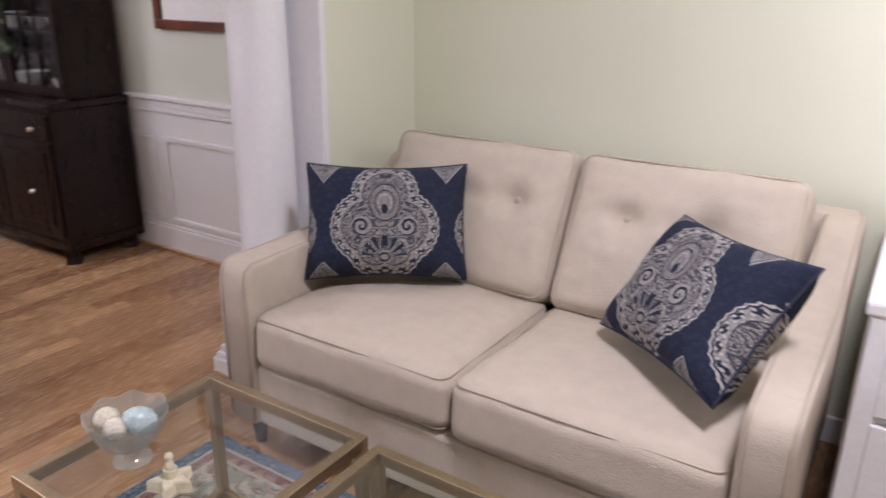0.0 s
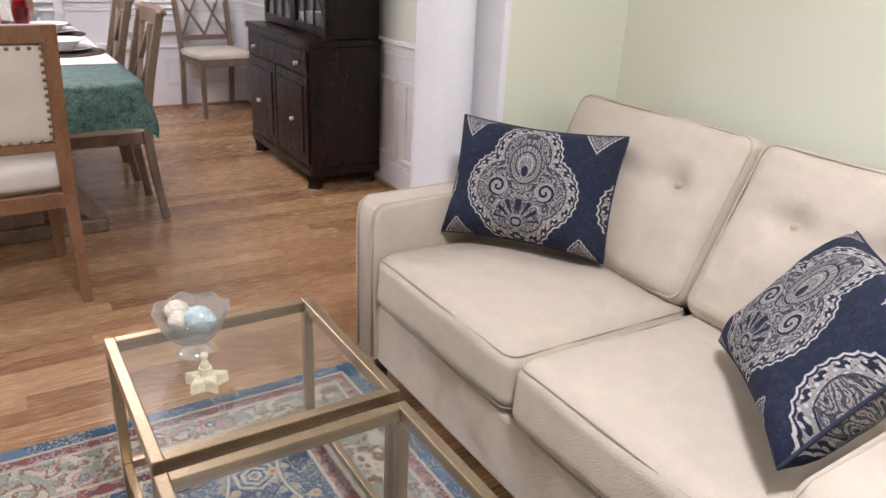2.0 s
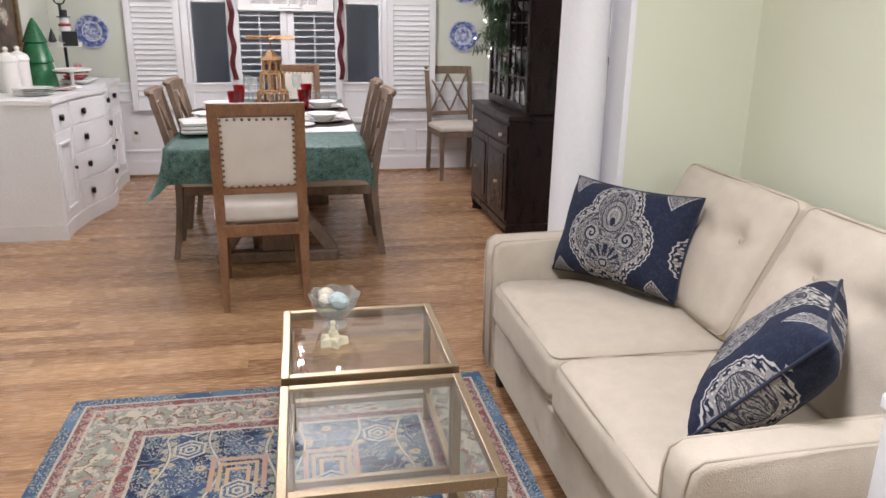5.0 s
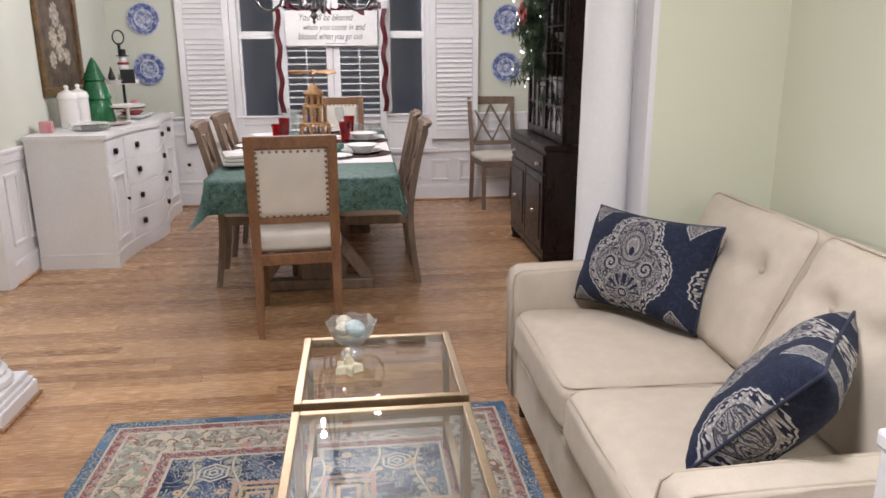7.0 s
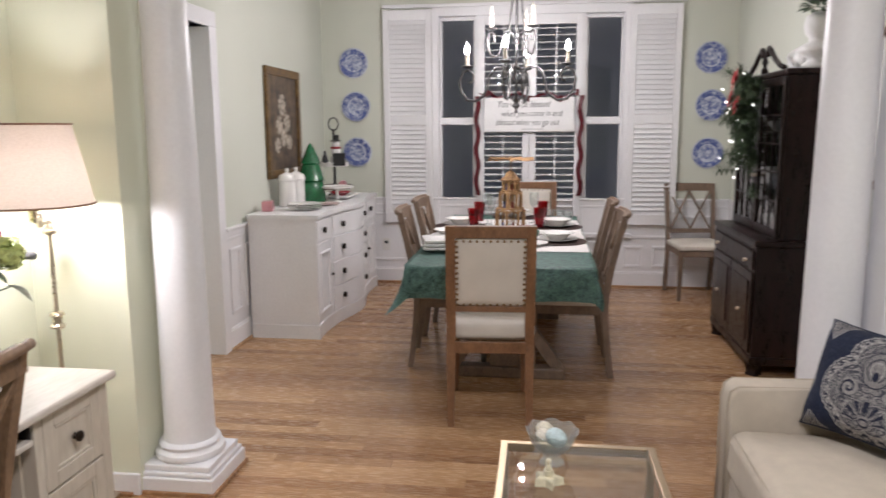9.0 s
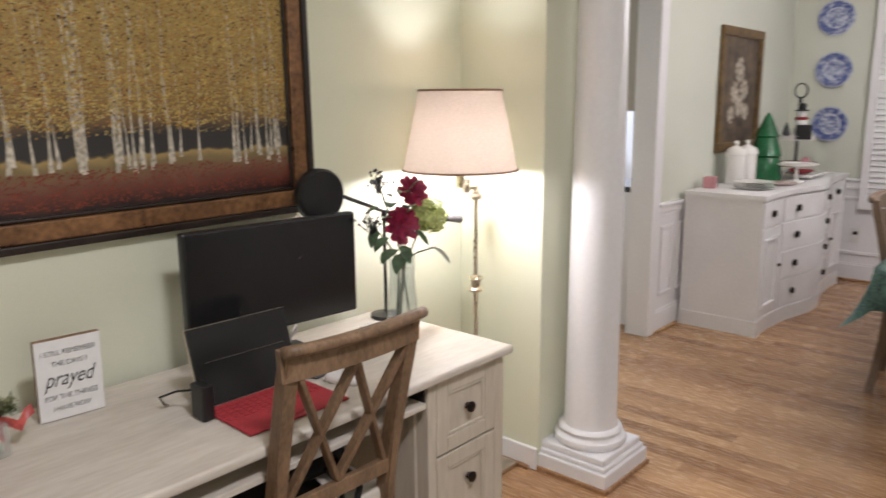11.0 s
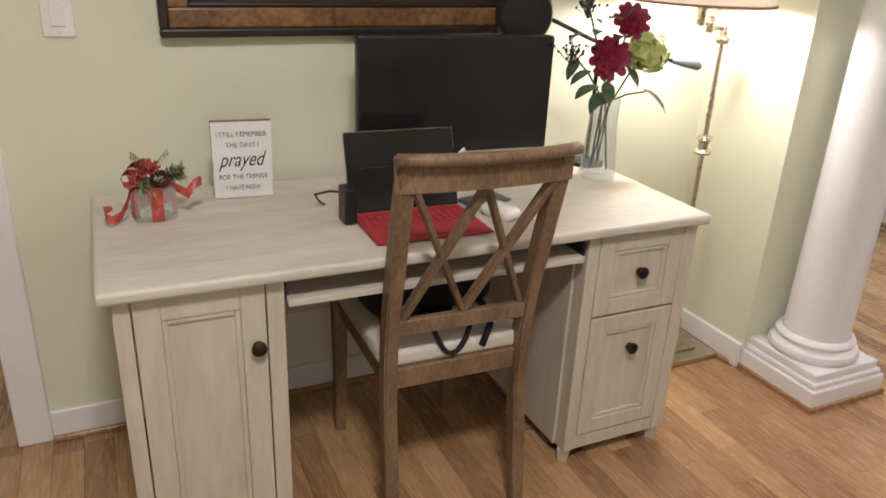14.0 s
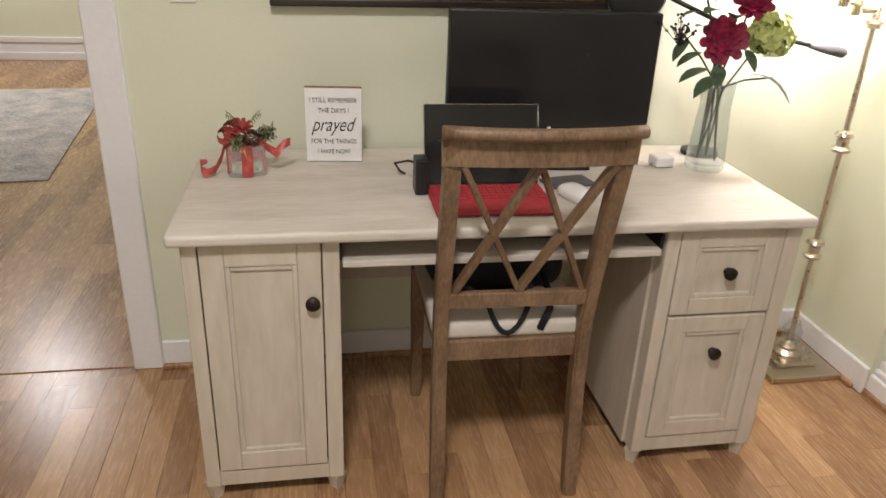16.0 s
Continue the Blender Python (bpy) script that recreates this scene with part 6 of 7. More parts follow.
def satin(pts, w, lean=0.5):
    """A strip of ribbon through the points, twisting gently."""
    bm = bmesh.new()
    last = None
    for i, p in enumerate(pts):
        d = Vector((0.15 * math.sin(i * 1.3), math.cos(lean + i * 0.35), math.sin(lean + i * 0.35))).normalized() * w / 2
        row = [bm.verts.new(Vector(p) - d), bm.verts.new(Vector(p) + d)]
        if last:
            bm.faces.new((last[0], last[1], row[1], row[0]))
        last = row
    bmesh.ops.subdivide_edges(bm, edges=bm.edges[:], cuts=2, use_grid_fill=True, smooth=1.0)
    return bm


part("bow_tail", satin([(0.035, 0.02, 0.085), (0.052, 0.02, 0.075), (0.062, 0.02, 0.045), (0.078, 0.025, 0.020), (0.098, 0.03, 0.012), (0.113, 0.03, 0.022), (0.112, 0.028, 0.040), (0.096, 0.025, 0.042)], 0.022), REDN, gf, smooth=True)
part("bow_tail", satin([(-0.03, 0.02, 0.085), (-0.055, 0.03, 0.070), (-0.075, 0.03, 0.055), (-0.095, 0.02, 0.075), (-0.112, 0.02, 0.082)], 0.026, 1.1), REDN, gf, smooth=True)
for k, (x, z, r) in enumerate(((0.034, 0.112, 0.020), (0.050, 0.100, 0.017), (0.022, 0.126, 0.014))):
    part("bow_loop", satin([(x + r * math.cos(q * 0.7), 0.006 * k, z + r * math.sin(q * 0.7)) for q in range(10)], 0.024, 0.1), REDN, gf, smooth=True)
REDP = mat("red_silk_petal", (0.36, 0.03, 0.03), 0.5, vary=0.3, scale=50)
bloom(gf, (0.004, 0.010, 0.122), 0.024, REDP, "silk_flower", 3, (0, 0.5, 0.8))
CONE = mat("pine_cone", (0.11, 0.032, 0.026), 0.6, vary=0.4, scale=60)
bm = bmesh.new()
for i in range(70):
    t = (i + 0.5) / 70
    a, c = i * 2.4, 1 - 2 * t
    d = Vector((math.cos(a) * math.sqrt(1 - c * c), math.sin(a) * math.sqrt(1 - c * c), c))
    leafy(bm, Vector((-0.014, 0.030, 0.098)) + d * 0.015, d, 0.010, 0.009, 0)
part("pine_cone", bm, CONE, gf, "dark red pine cone")
GREENERY = mat("olive_greenery", (0.17, 0.19, 0.075), 0.6, vary=0.35, scale=40)
PALEFIR = mat("frosted_fir_tips", (0.30, 0.31, 0.17), 0.6, vary=0.3, scale=60)


def tuft_of(n, at, spread, toward, ln, w):
    bm = bmesh.new()
    for i in range(n):
        d = Vector(toward) + Vector((rg.gauss(0, 0.55), rg.gauss(0, 0.45), rg.gauss(0, 0.5)))
        leafy(bm, Vector(at) + Vector((rg.uniform(-spread, spread), rg.uniform(-spread, spread) * 0.6, rg.uniform(-spread, spread) * 0.5)), d, ln * rg.uniform(0.6, 1.2), w, 0.2)
    return bm


part("greenery", tuft_of(80, (0.012, 0.022, 0.088), 0.024, (0.2, 0.4, 0.3), 0.022, 0.007), GREENERY, gf)
part("greenery", tuft_of(110, (-0.045, 0.018, 0.098), 0.022, (-0.4, 0.2, 0.5), 0.022, 0.006), GREENERY, gf)
part("fir_tip", tuft_of(60, (-0.055, 0.020, 0.112), 0.015, (-0.4, 0.2, 0.6), 0.020, 0.005), PALEFIR, gf, "pale frosted fir tips")
part("fir_tip", tuft_of(24, (0.020, 0.040, 0.080), 0.014, (0.0, 0.7, -0.4), 0.018, 0.005), PALEFIR, gf, "pale frosted fir tips")
for sx in (1, -1):
    bm = bmesh.new()
    bm_tube(bm, [(0.012 * sx, 0.010, 0.125), (0.026 * sx, 0.012, 0.148), (0.044 * sx, 0.014, 0.156)], 0.0008, 4)
    for i in range(12):
        q = (i // 2) / 6
        x, z = 0.014 + 0.030 * q, 0.130 + 0.028 * math.sin(q * 1.5)
        leafy(bm, (x * sx, 0.012, z), (0.3 * sx, 0.2, 1 if i % 2 else -1), 0.011, 0.005, 0)
    part("fern_sprig", bm, GREENERY, gf)

# framed words
ds = thing("desk_sign", pose(-0.120, -0.285, 0.736, -3, 0, -4), "white block sign with black lettering, propped on the desk", "sign")
part("block", box(-0.075, 0.075, -0.016, 0.0, 0.0, 0.205, 0.002), mat("raw_wood_edge", (0.28, 0.17, 0.10), 0.7, vary=0.2), ds, "brown wooden block")
part("face", box(-0.0745, 0.0745, 0.0, 0.002, 0.0015, 0.2035), SIGNW, ds, "white painted face")
for words, z, s, sh, wd in (("I STILL REMEMBER", 0.171, 0.0185, 0, 0.124), ("THE DAYS I", 0.143, 0.0185, 0, 0.080), ("prayed", 0.104, 0.056, 0.42, 0.120), ("FOR THE THINGS", 0.058, 0.0185, 0, 0.120), ("I HAVE NOW", 0.029, 0.0185, 0, 0.086)):
    writing(words, s, pose(0, 0.0028, z, 90, 0, 180), ds, shear=sh, bold=-0.0002 if sh == 0 else -0.0003, width=wd)

# monitor, tablet, keyboard
mo = thing("monitor", pose(-0.700, -0.235, 0.736, 0, 0, 176), "wide black computer monitor, switched off", "monitor")
part("housing", box(-0.283, 0.283, -0.012, 0.022, 0.098, 0.415, 0.006), BLACK, mo)
part("screen", box(-0.277, 0.277, -0.0145, -0.0115, 0.106, 0.409, 0.001), SCREEN, mo, "dark matt screen")
part("neck", box(-0.03, 0.03, 0.02, 0.045, 0.01, 0.25, 0.006), BLACK, mo)
part("foot", box(-0.12, 0.12, -0.06, 0.10, 0.0, 0.012, 0.005), BLACK, mo)
tb = thing("tablet_computer", pose(-0.486, -0.062, 0.737, 0, 0, 179), "dark tablet propped on its stand with a red keyboard cover", "tablet")
sc = part("screen", box(-0.147, 0.147, -0.004, 0.004, 0.0, 0.200, 0.003), SCREEN, tb, "dark glass screen")
sc.matrix_basis = pose(0, 0.0, 0.004, -18)
part("bezel", box(-0.149, 0.149, 0.0, 0.0065, -0.002, 0.202, 0.003), NICKEL, sc, "thin metal back")
part("kickstand", beam((0.0, 0.055, 0.004), (0.0, 0.03, 0.11), 0.24, 0.003), NICKEL, tb)
KEYRED = mat("red_felt_cover", (0.38, 0.028, 0.036), 0.85, vary=0.12, scale=60, fine=400, bump=0.2)
kb = part("keyboard", box(-0.147, 0.147, -0.215, -0.006, 0.0, 0.006, 0.003), KEYRED, tb, "red felt keyboard cover")
kme = None
for r in range(5):
    for c in range(14):
        if kme is None:
            ob = part("key", box(-0.0085, 0.0085, -0.0085, 0.0085, 0, 0.0022, 0.0012, 1), KEYRED, kb)
            kme = ob.data
        else:
            ob = new("key", kme)
            ob.parent = kb
        ob.location = (-0.130 + c * 0.020, -0.028 - r * 0.020, 0.006)
part("touchpad", box(-0.05, 0.05, -0.195, -0.140, 0.006, 0.0068), KEYRED, kb)
tagged(part("docking_block", box(-0.338, -0.306, -0.055, 0.0, 0.7365, 0.825, 0.004), BLACK), "small black docking block on the desk", "dock")
def soft_thing(name, m, size, r, crown, material, label, category):
    ob = part(name, soft_grid(*size, r, crown, 8), material, smooth=True)
    ob.matrix_world = m
    return tagged(ob, label, category)
soft_thing("mouse", pose(-0.700, 0.055, 0.752, 0, 0, 20), (0.058, 0.10, 0.026), 0.012, 0.008, CERAMIC, "white computer mouse beside the keyboard", "mouse")
soft_thing("phone", pose(-0.715, -0.065, 0.7415, 0, 0, 12), (0.13, 0.075, 0.009), 0.004, 0.0, mat("grey_phone_case", (0.10, 0.10, 0.10), 0.5), "dark grey phone lying on the desk", "phone")
soft_thing("charger_block", pose(-1.040, -0.205, 0.752, 0, 0, 4), (0.055, 0.055, 0.030), 0.006, 0.0, CERAMIC, "white charger block on the desk", "charger")
tagged(part("charging_cable", tube([(-1.01, -0.20, 0.748), (-0.985, -0.19, 0.740), (-0.965, -0.21, 0.739), (-0.975, -0.235, 0.739), (-1.0, -0.24, 0.739)], 0.002, 6), CERAMIC, smooth=True), "thin white charging cable on the desk", "cable")
tagged(part("monitor_cable", tube([(-0.645, -0.10, 0.86), (-0.665, -0.105, 0.875), (-0.68, -0.12, 0.86), (-0.67, -0.14, 0.83), (-0.66, -0.16, 0.739)], 0.004, 8), CERAMIC, smooth=True), "white cable looping from the tablet", "cable")
tagged(part("power_cord", tube([(-0.335, -0.05, 0.80), (-0.30, -0.11, 0.79), (-0.27, -0.14, 0.775), (-0.285, -0.15, 0.75), (-0.30, -0.16, 0.739)], 0.003, 8), BLACK, smooth=True), "black cord curling behind the tablet", "cable")

# task lamp with a round black head
tk = thing("task_lamp", pose(0, 0, 0), "black task lamp with a round head and a long arm", "desk lamp")
part("base", lathe([(0, 0), (0.055, 0), (0.055, 0.012), (0.012, 0.02), (0, 0.02)], 24, (-1.215, -0.315, 0.736)), BLACK, tk, smooth="auto")
part("pole", lathe([(0, 0), (0.006, 0), (0.006, 0.33), (0.010, 0.335), (0.010, 0.37), (0, 0.37)], 12, (-1.215, -0.315, 0.75)), BLACK, tk, smooth="auto")
part("arm", tube([(-1.04, -0.33, 1.185), (-1.215, -0.315, 1.115), (-1.50, -0.30, 1.06)], 0.0065, 8), BLACK, tk, smooth=True)
part("handle", tube([(-1.49, -0.30, 1.062), (-1.53, -0.297, 1.055), (-1.60, -0.295, 1.042), (-1.612, -0.295, 1.04)], [0.008, 0.013, 0.015, 0.006], 12), mat("grey_handle", (0.10, 0.10, 0.11), 0.5), tk, "grey handle", smooth=True)
hd = lathe([(0, -0.006), (0.078, -0.006), (0.086, 0.004), (0.086, 0.03), (0.078, 0.04), (0, 0.044)], 40)
hd.transform(pose(-0.955, -0.355, 1.195, -90, 0, -6))
part("head", hd, BLACK, tk, smooth="auto")

# black bag on the desk chair
def crumple(p, u):
    n = noise.noise(Vector((p.x * 7, p.y * 7, p.z * 9)))
    return p + Vector((0, 0, 1)) * n * 0.03 * (1 if u.z > 0 else 0) + Vector((u.x, u.y, 0)) * n * 0.02
bg = thing("tote_bag", pose(-0.505, 0.030, 0.514), "black fabric bag slumped on the desk chair's seat", "bag")
CLOTHB = mat("black_bag_cloth", (0.008, 0.008, 0.010), 0.85, vary=0.3, scale=12, fine=200, bump=0.2)
bag = part("bag_body", soft_grid(0.34, 0.20, 0.17, 0.05, 0.01, 14, crumple), CLOTHB, bg, smooth=True)
bag.location = (0, -0.03, 0.082)
def strap(pts, w):
    bm = bmesh.new()
    last = None
    for i, p in enumerate(pts):
        p = Vector(p)
        d = Vector(pts[min(i + 1, len(pts) - 1)]) - Vector(pts[max(i - 1, 0)])
        s = d.cross(Vector((0, 0.25, 1))).normalized() * w / 2
        row = [bm.verts.new(p - s), bm.verts.new(p + s)]
        if last:
            bm.faces.new((last[0], last[1], row[1], row[0]))
        last = row
    bmesh.ops.solidify(bm, geom=bm.faces[:], thickness=0.002)
    return bm
ST = [(0.085 - 0.17 * i / 14, min(0.183, 0.065 + 0.18 * math.sin(math.pi * i / 14)), 0.022 - 0.075 * max(0, (math.sin(math.pi * i / 14) - 0.6) / 0.4)) for i in range(15)]
part("strap", tube(ST, 0.0065, 8), CLOTHB, bg, smooth=True)
part("strap", tube([(-0.11, 0.05, 0.06), (-0.118, 0.09, 0.026), (-0.110, 0.15, 0.022), (-0.100, 0.182, 0.008), (-0.080, 0.184, -0.045)], 0.009, 8), CLOTHB, bg, smooth=True)
part("flap", strap([(0.15, 0.085, 0.012), (0.08, 0.10, 0.012), (0.02, 0.095, 0.013), (-0.04, 0.10, 0.012)], 0.05), CLOTHB, bg, smooth=True)


# ---- on the desk wall ----
def painting():
    p = thing("painting", pose(-0.4835, YL, 1.130, 0, 0.5, 0), "framed painting of birch trunks under golden autumn leaves", "painting")
    w, h, k = 0.522, 0.80, 0.085
    FR = mat("dark_walnut_gilt_frame", (0.21, 0.105, 0.042), 0.32, vary=0.35, scale=10, fine=60, bump=0.05, tint=(0.065, 0.028, 0.012))
    FE = mat("black_frame_edge", (0.02, 0.011, 0.007), 0.4, vary=0.3)
    for nm, ins, wd, dp, m in (("outer_frame", 0.0, 0.022, 0.040, FE), ("frame", 0.022, k - 0.034, 0.032, FR), ("inner_lip", k - 0.012, 0.012, 0.022, FE)):
        for a in ((-w + ins, w - ins, h - ins - wd, h - ins), (-w + ins, w - ins, ins, ins + wd), (-w + ins, -w + ins + wd, ins + wd, h - ins - wd), (w - ins - wd, w - ins, ins + wd, h - ins - wd)):
            part(nm, box(a[0], a[1], 0.002, dp, a[2], a[3], 0.005), m, p)
    m = bpy.data.materials.new("autumn_grove_paint")
    m.use_nodes = True
    t = m.node_tree
    bs = t.nodes["Principled BSDF"]
    bs.inputs["Roughness"].default_value = 0.45
    co, sp = t.nodes.new("ShaderNodeTexCoord"), t.nodes.new("ShaderNodeSeparateXYZ")
    t.links.new(co.outputs["Object"], sp.inputs[0])
    n1 = t.nodes.new("ShaderNodeTexNoise")
    n1.inputs["Scale"].default_value, n1.inputs["Detail"].default_value = 14, 8
    t.links.new(co.outputs["Object"], n1.inputs["Vector"])
    ma = t.nodes.new("ShaderNodeMath")
    ma.operation = "MULTIPLY_ADD"
    ma.inputs[1].default_value = 0.05
    t.links.new(n1.outputs["Fac"], ma.inputs[0])
    t.links.new(sp.outputs[2], ma.inputs[2])
    rp = t.nodes.new("ShaderNodeValToRGB")
    e = rp.color_ramp.elements
    stops = ((0.11, (0.020, 0.010, 0.009)), (0.15, (0.13, 0.036, 0.024)), (0.19, (0.19, 0.095, 0.052)), (0.225, (0.20, 0.145, 0.060)), (0.244, (0.36, 0.25, 0.09)), (0.247, (0.030, 0.026, 0.024)), (0.305, (0.026, 0.024, 0.024)), (0.335, (0.17, 0.10, 0.042)), (0.44, (0.33, 0.20, 0.065)), (0.75, (0.44, 0.30, 0.085)))
    e[0].position, e[0].color = stops[0][0], (*stops[0][1], 1)
    e[1].position, e[1].color = stops[-1][0], (*stops[-1][1], 1)
    for q, c in stops[1:-1]:
        x = e.new(q)
        x.color = (*c, 1)
    t.links.new(ma.outputs[0], rp.inputs[0])
    t.links.new(rp.outputs[0], bs.inputs["Base Color"])
    part("canvas", box(-w + k - 0.002, w - k + 0.002, 0.004, 0.012, k - 0.002, h - k + 0.002), m, p, "painted canvas")
    r = random.Random(11)
    bark = mat("painted_birch_bark", (0.55, 0.50, 0.40), 0.5, vary=0.3, scale=60)
    for i in range(46):
        c = r.choice((r.uniform(0.27, 0.39), r.uniform(0.20, 0.225), r.uniform(-0.13, 0.16), r.uniform(-0.13, 0.16), r.uniform(-0.13, 0.16), r.uniform(-0.41, -0.24), r.uniform(-0.41, -0.24)))
        if abs(c) > w - k - 0.015:
            continue
        z0 = 0.195 + r.uniform(-0.028, 0.02)
        wd = r.choice((0.0016, 0.0022, 0.003, 0.0042)) * (1.15 - (z0 - 0.165) * 9)
        lean = r.uniform(-0.02, 0.02)
        bm = bmesh.new()
        rows = []
        for j in range(7):
            s = j / 6
            z = z0 + (0.70 - z0) * s
            q = c + lean * s + 0.004 * math.sin(s * 9 + i)
            hw = wd * (1 - 0.65 * s) + (0.004 if j == 0 else 0)
            rows.append([bm.verts.new((q - hw, 0.0126 + i * 0.00003, z)), bm.verts.new((q + hw, 0.0126 + i * 0.00003, z))])
        for a, b in zip(rows, rows[1:]):
            bm.faces.new((a[0], a[1], b[1], b[0]))
        part("painted_trunk", bm, bark, p)
    cols = [mat("leaf_paint_%s" % n, c, 0.5, vary=0.2, scale=30) for n, c in (("gold", (0.50, 0.34, 0.08)), ("amber", (0.34, 0.16, 0.035)), ("pale", (0.52, 0.42, 0.16)), ("dark", (0.05, 0.03, 0.016)), ("rust", (0.22, 0.045, 0.02)))]
    groups = [([], []) for _ in cols]
    for i in range(20000):
        x = r.uniform(-w + k, w - k)
        low = i % 14 == 0
        z = r.uniform(0.095, 0.19) if low else 0.275 + 0.445 * r.random() ** 0.95
        if not low and z < 0.31 + 0.02 * math.sin(x * 17) and r.random() < 0.8:
            continue
        g = 4 if low else r.choices((0, 1, 2, 3), (6, 3, 3, 1.0))[0]
        v, f = groups[g]
        s, a = r.uniform(0.0014, 0.0036), r.uniform(0, 3.14)
        n = len(v)
        for b in (0, 1, 2, 3):
            v.append((x + s * math.cos(a + b * 1.57) * (1.5 if b % 2 else 0.8), 0.0144 + 0.0008 * r.random(), min(h - k - 0.004, z) + s * math.sin(a + b * 1.57)))
        f.append((n, n + 1, n + 2, n + 3))
    for (v, f), mt, nm in zip(groups, cols, ("gold", "amber", "pale", "dark", "rust")):
        me = bpy.data.meshes.new("painted_leaves")
        me.from_pydata(v, [], f)
        me.materials.append(mt)
        ob = new("painted_leaves", me)
        ob.parent = p
        ob["kind"] = "stuff"


painting()
cr = thing("wall_cross", pose(0.197, YL + 0.002, 1.333) @ Matrix.Diagonal((0.90, 1, 0.88, 1)), "distressed white wooden cross with a pierced tree of life", "cross")
CW = mat("distressed_white_wood", (0.62, 0.58, 0.50), 0.65, vary=0.3, scale=60, fine=200, tint=(0.33, 0.25, 0.17))
out = [(-0.042, 0), (0.042, 0), (0.042, 0.135), (0.103, 0.135), (0.103, 0.215), (0.042, 0.215), (0.042, 0.30), (-0.042, 0.30), (-0.042, 0.215), (-0.103, 0.215), (-0.103, 0.135), (-0.042, 0.135)]
for a, b in zip(out, out[1:] + out[:1]):
    part("border", beam((a[0], 0.008, a[1]), (b[0], 0.008, b[1]), 0.011, 0.014, 0.002, (0, 1, 0)), CW, cr)
part("tree_trunk", tube([(0, 0.008, 0.005), (0, 0.008, 0.06), (-0.003, 0.008, 0.12), (0, 0.008, 0.20), (0.0, 0.008, 0.25)], [0.017, 0.010, 0.007, 0.006, 0.003], 8), CW, cr, smooth=True)
for pts in ([(0, 0.09), (-0.03, 0.15), (-0.06, 0.16), (-0.095, 0.18)], [(0, 0.10), (0.03, 0.15), (0.06, 0.165), (0.095, 0.17)], [(0, 0.15), (-0.02, 0.19), (-0.05, 0.20)], [(0, 0.15), (0.025, 0.185), (0.06, 0.20)], [(0, 0.19), (-0.015, 0.24), (-0.03, 0.27)], [(0, 0.19), (0.018, 0.24), (0.03, 0.275)], [(0, 0.06), (-0.02, 0.08), (-0.035, 0.085)], [(0, 0.08), (0.02, 0.11), (0.035, 0.12)], [(0, 0.22), (0.0, 0.28)]):
    part("branch", tube([(x, 0.009, z) for x, z in pts], [0.0045 - 0.0022 * i / len(pts) for i in range(len(pts))], 6), CW, cr, smooth=True)
r2 = random.Random(8)
bm = bmesh.new()
for i in range(46):
    x, z = r2.choice([(r2.uniform(-0.09, 0.09), r2.uniform(0.145, 0.205)), (r2.uniform(-0.034, 0.034), r2.uniform(0.21, 0.285))])
    a = r2.uniform(0, 6.28)
    leafy(bm, (x, 0.010, z), (math.cos(a), 0.1, math.sin(a)), 0.020, 0.010, 0, (0, 1, 0))
part("carved_leaves", bm, CW, cr)["kind"] = "stuff"
sw = thing("light_switch", pose(0.265, YL + 0.0005, 1.184), "white rocker light switch on a plain plate", "light switch")
part("plate", box(-0.036, 0.036, 0, 0.006, -0.058, 0.058, 0.003), CERAMIC, sw)
part("rocker", box(-0.0165, 0.0165, 0.005, 0.0095, -0.033, 0.033, 0.002), CERAMIC, sw)
for z in (-0.048, 0.048):
    part("screw", lathe([(0, 0.001), (0.003, 0.001), (0.003, -0.001)], 8, (0, 0, 0)), NICKEL, sw).matrix_basis = pose(0, 0.0065, z, -90)


# ---- laid table ----
TZ = 0.777
MATB = mat("dark_woven_placemat", (0.055, 0.03, 0.025), 0.85, vary=0.3, scale=40, fine=300, bump=0.3)
REDG = glassy("red_glass", (0.55, 0.012, 0.03), 0.02)
DISH = [(0, 0), (0.055, 0), (0.06, 0.004), (0.10, 0.012), (0.135, 0.018), (0.136, 0.021), (0.10, 0.017), (0.06, 0.009), (0, 0.008)]
SOUP = [(0, 0), (0.05, 0), (0.055, 0.004), (0.085, 0.035), (0.112, 0.044), (0.113, 0.047), (0.084, 0.041), (0.05, 0.009), (0, 0.008)]


def single(name, bm, material, m, label, category, group, smooth="auto"):
    ob = part(name, bm, material, smooth=smooth)
    ob.matrix_world = m
    return tagged(ob, label, category, group)


def setting_at(x, y, mats=True):
    if mats:
        single("placemat", lathe([(0, 0), (0.19, 0), (0.195, 0.003), (0.19, 0.006), (0, 0.006)], 40), MATB, pose(x, y, TZ), "dark brown round woven placemat", "placemat", "placemats")
    single("dinner_plate", lathe(DISH, 40), CERAMIC, pose(x, y, TZ + 0.006), "white dinner plate on a placemat", "plate", "dinner plates")
    single("soup_bowl", lathe(SOUP, 40), CERAMIC, pose(x, y, TZ + 0.016), "white soup bowl on a dinner plate", "bowl", "soup bowls")


for x, y in ((-3.90, 1.69), (-4.62, 1.70), (-4.62, 0.985), (-3.98, 0.985), (-5.22, 1.38)):
    setting_at(x, y)
for i in range(3):
    single("square_plate", soft_grid(0.25, 0.25, 0.022, 0.010, 0.0, 6, lambda p, u: p + Vector((0, 0, 0.012 * max(abs(u.x), abs(u.y)) ** 3))), CERAMIC, pose(-3.50, 1.00, TZ + 0.012 + i * 0.022, 0, 0, 8 + 3 * i), "white square plate in a stack", "plate", "stacked square plates", True)
GOB = [(0, 0), (0.034, 0), (0.035, 0.004), (0.030, 0.012), (0.038, 0.08), (0.046, 0.15), (0.0435, 0.15), (0.035, 0.08), (0.026, 0.02), (0, 0.018)]
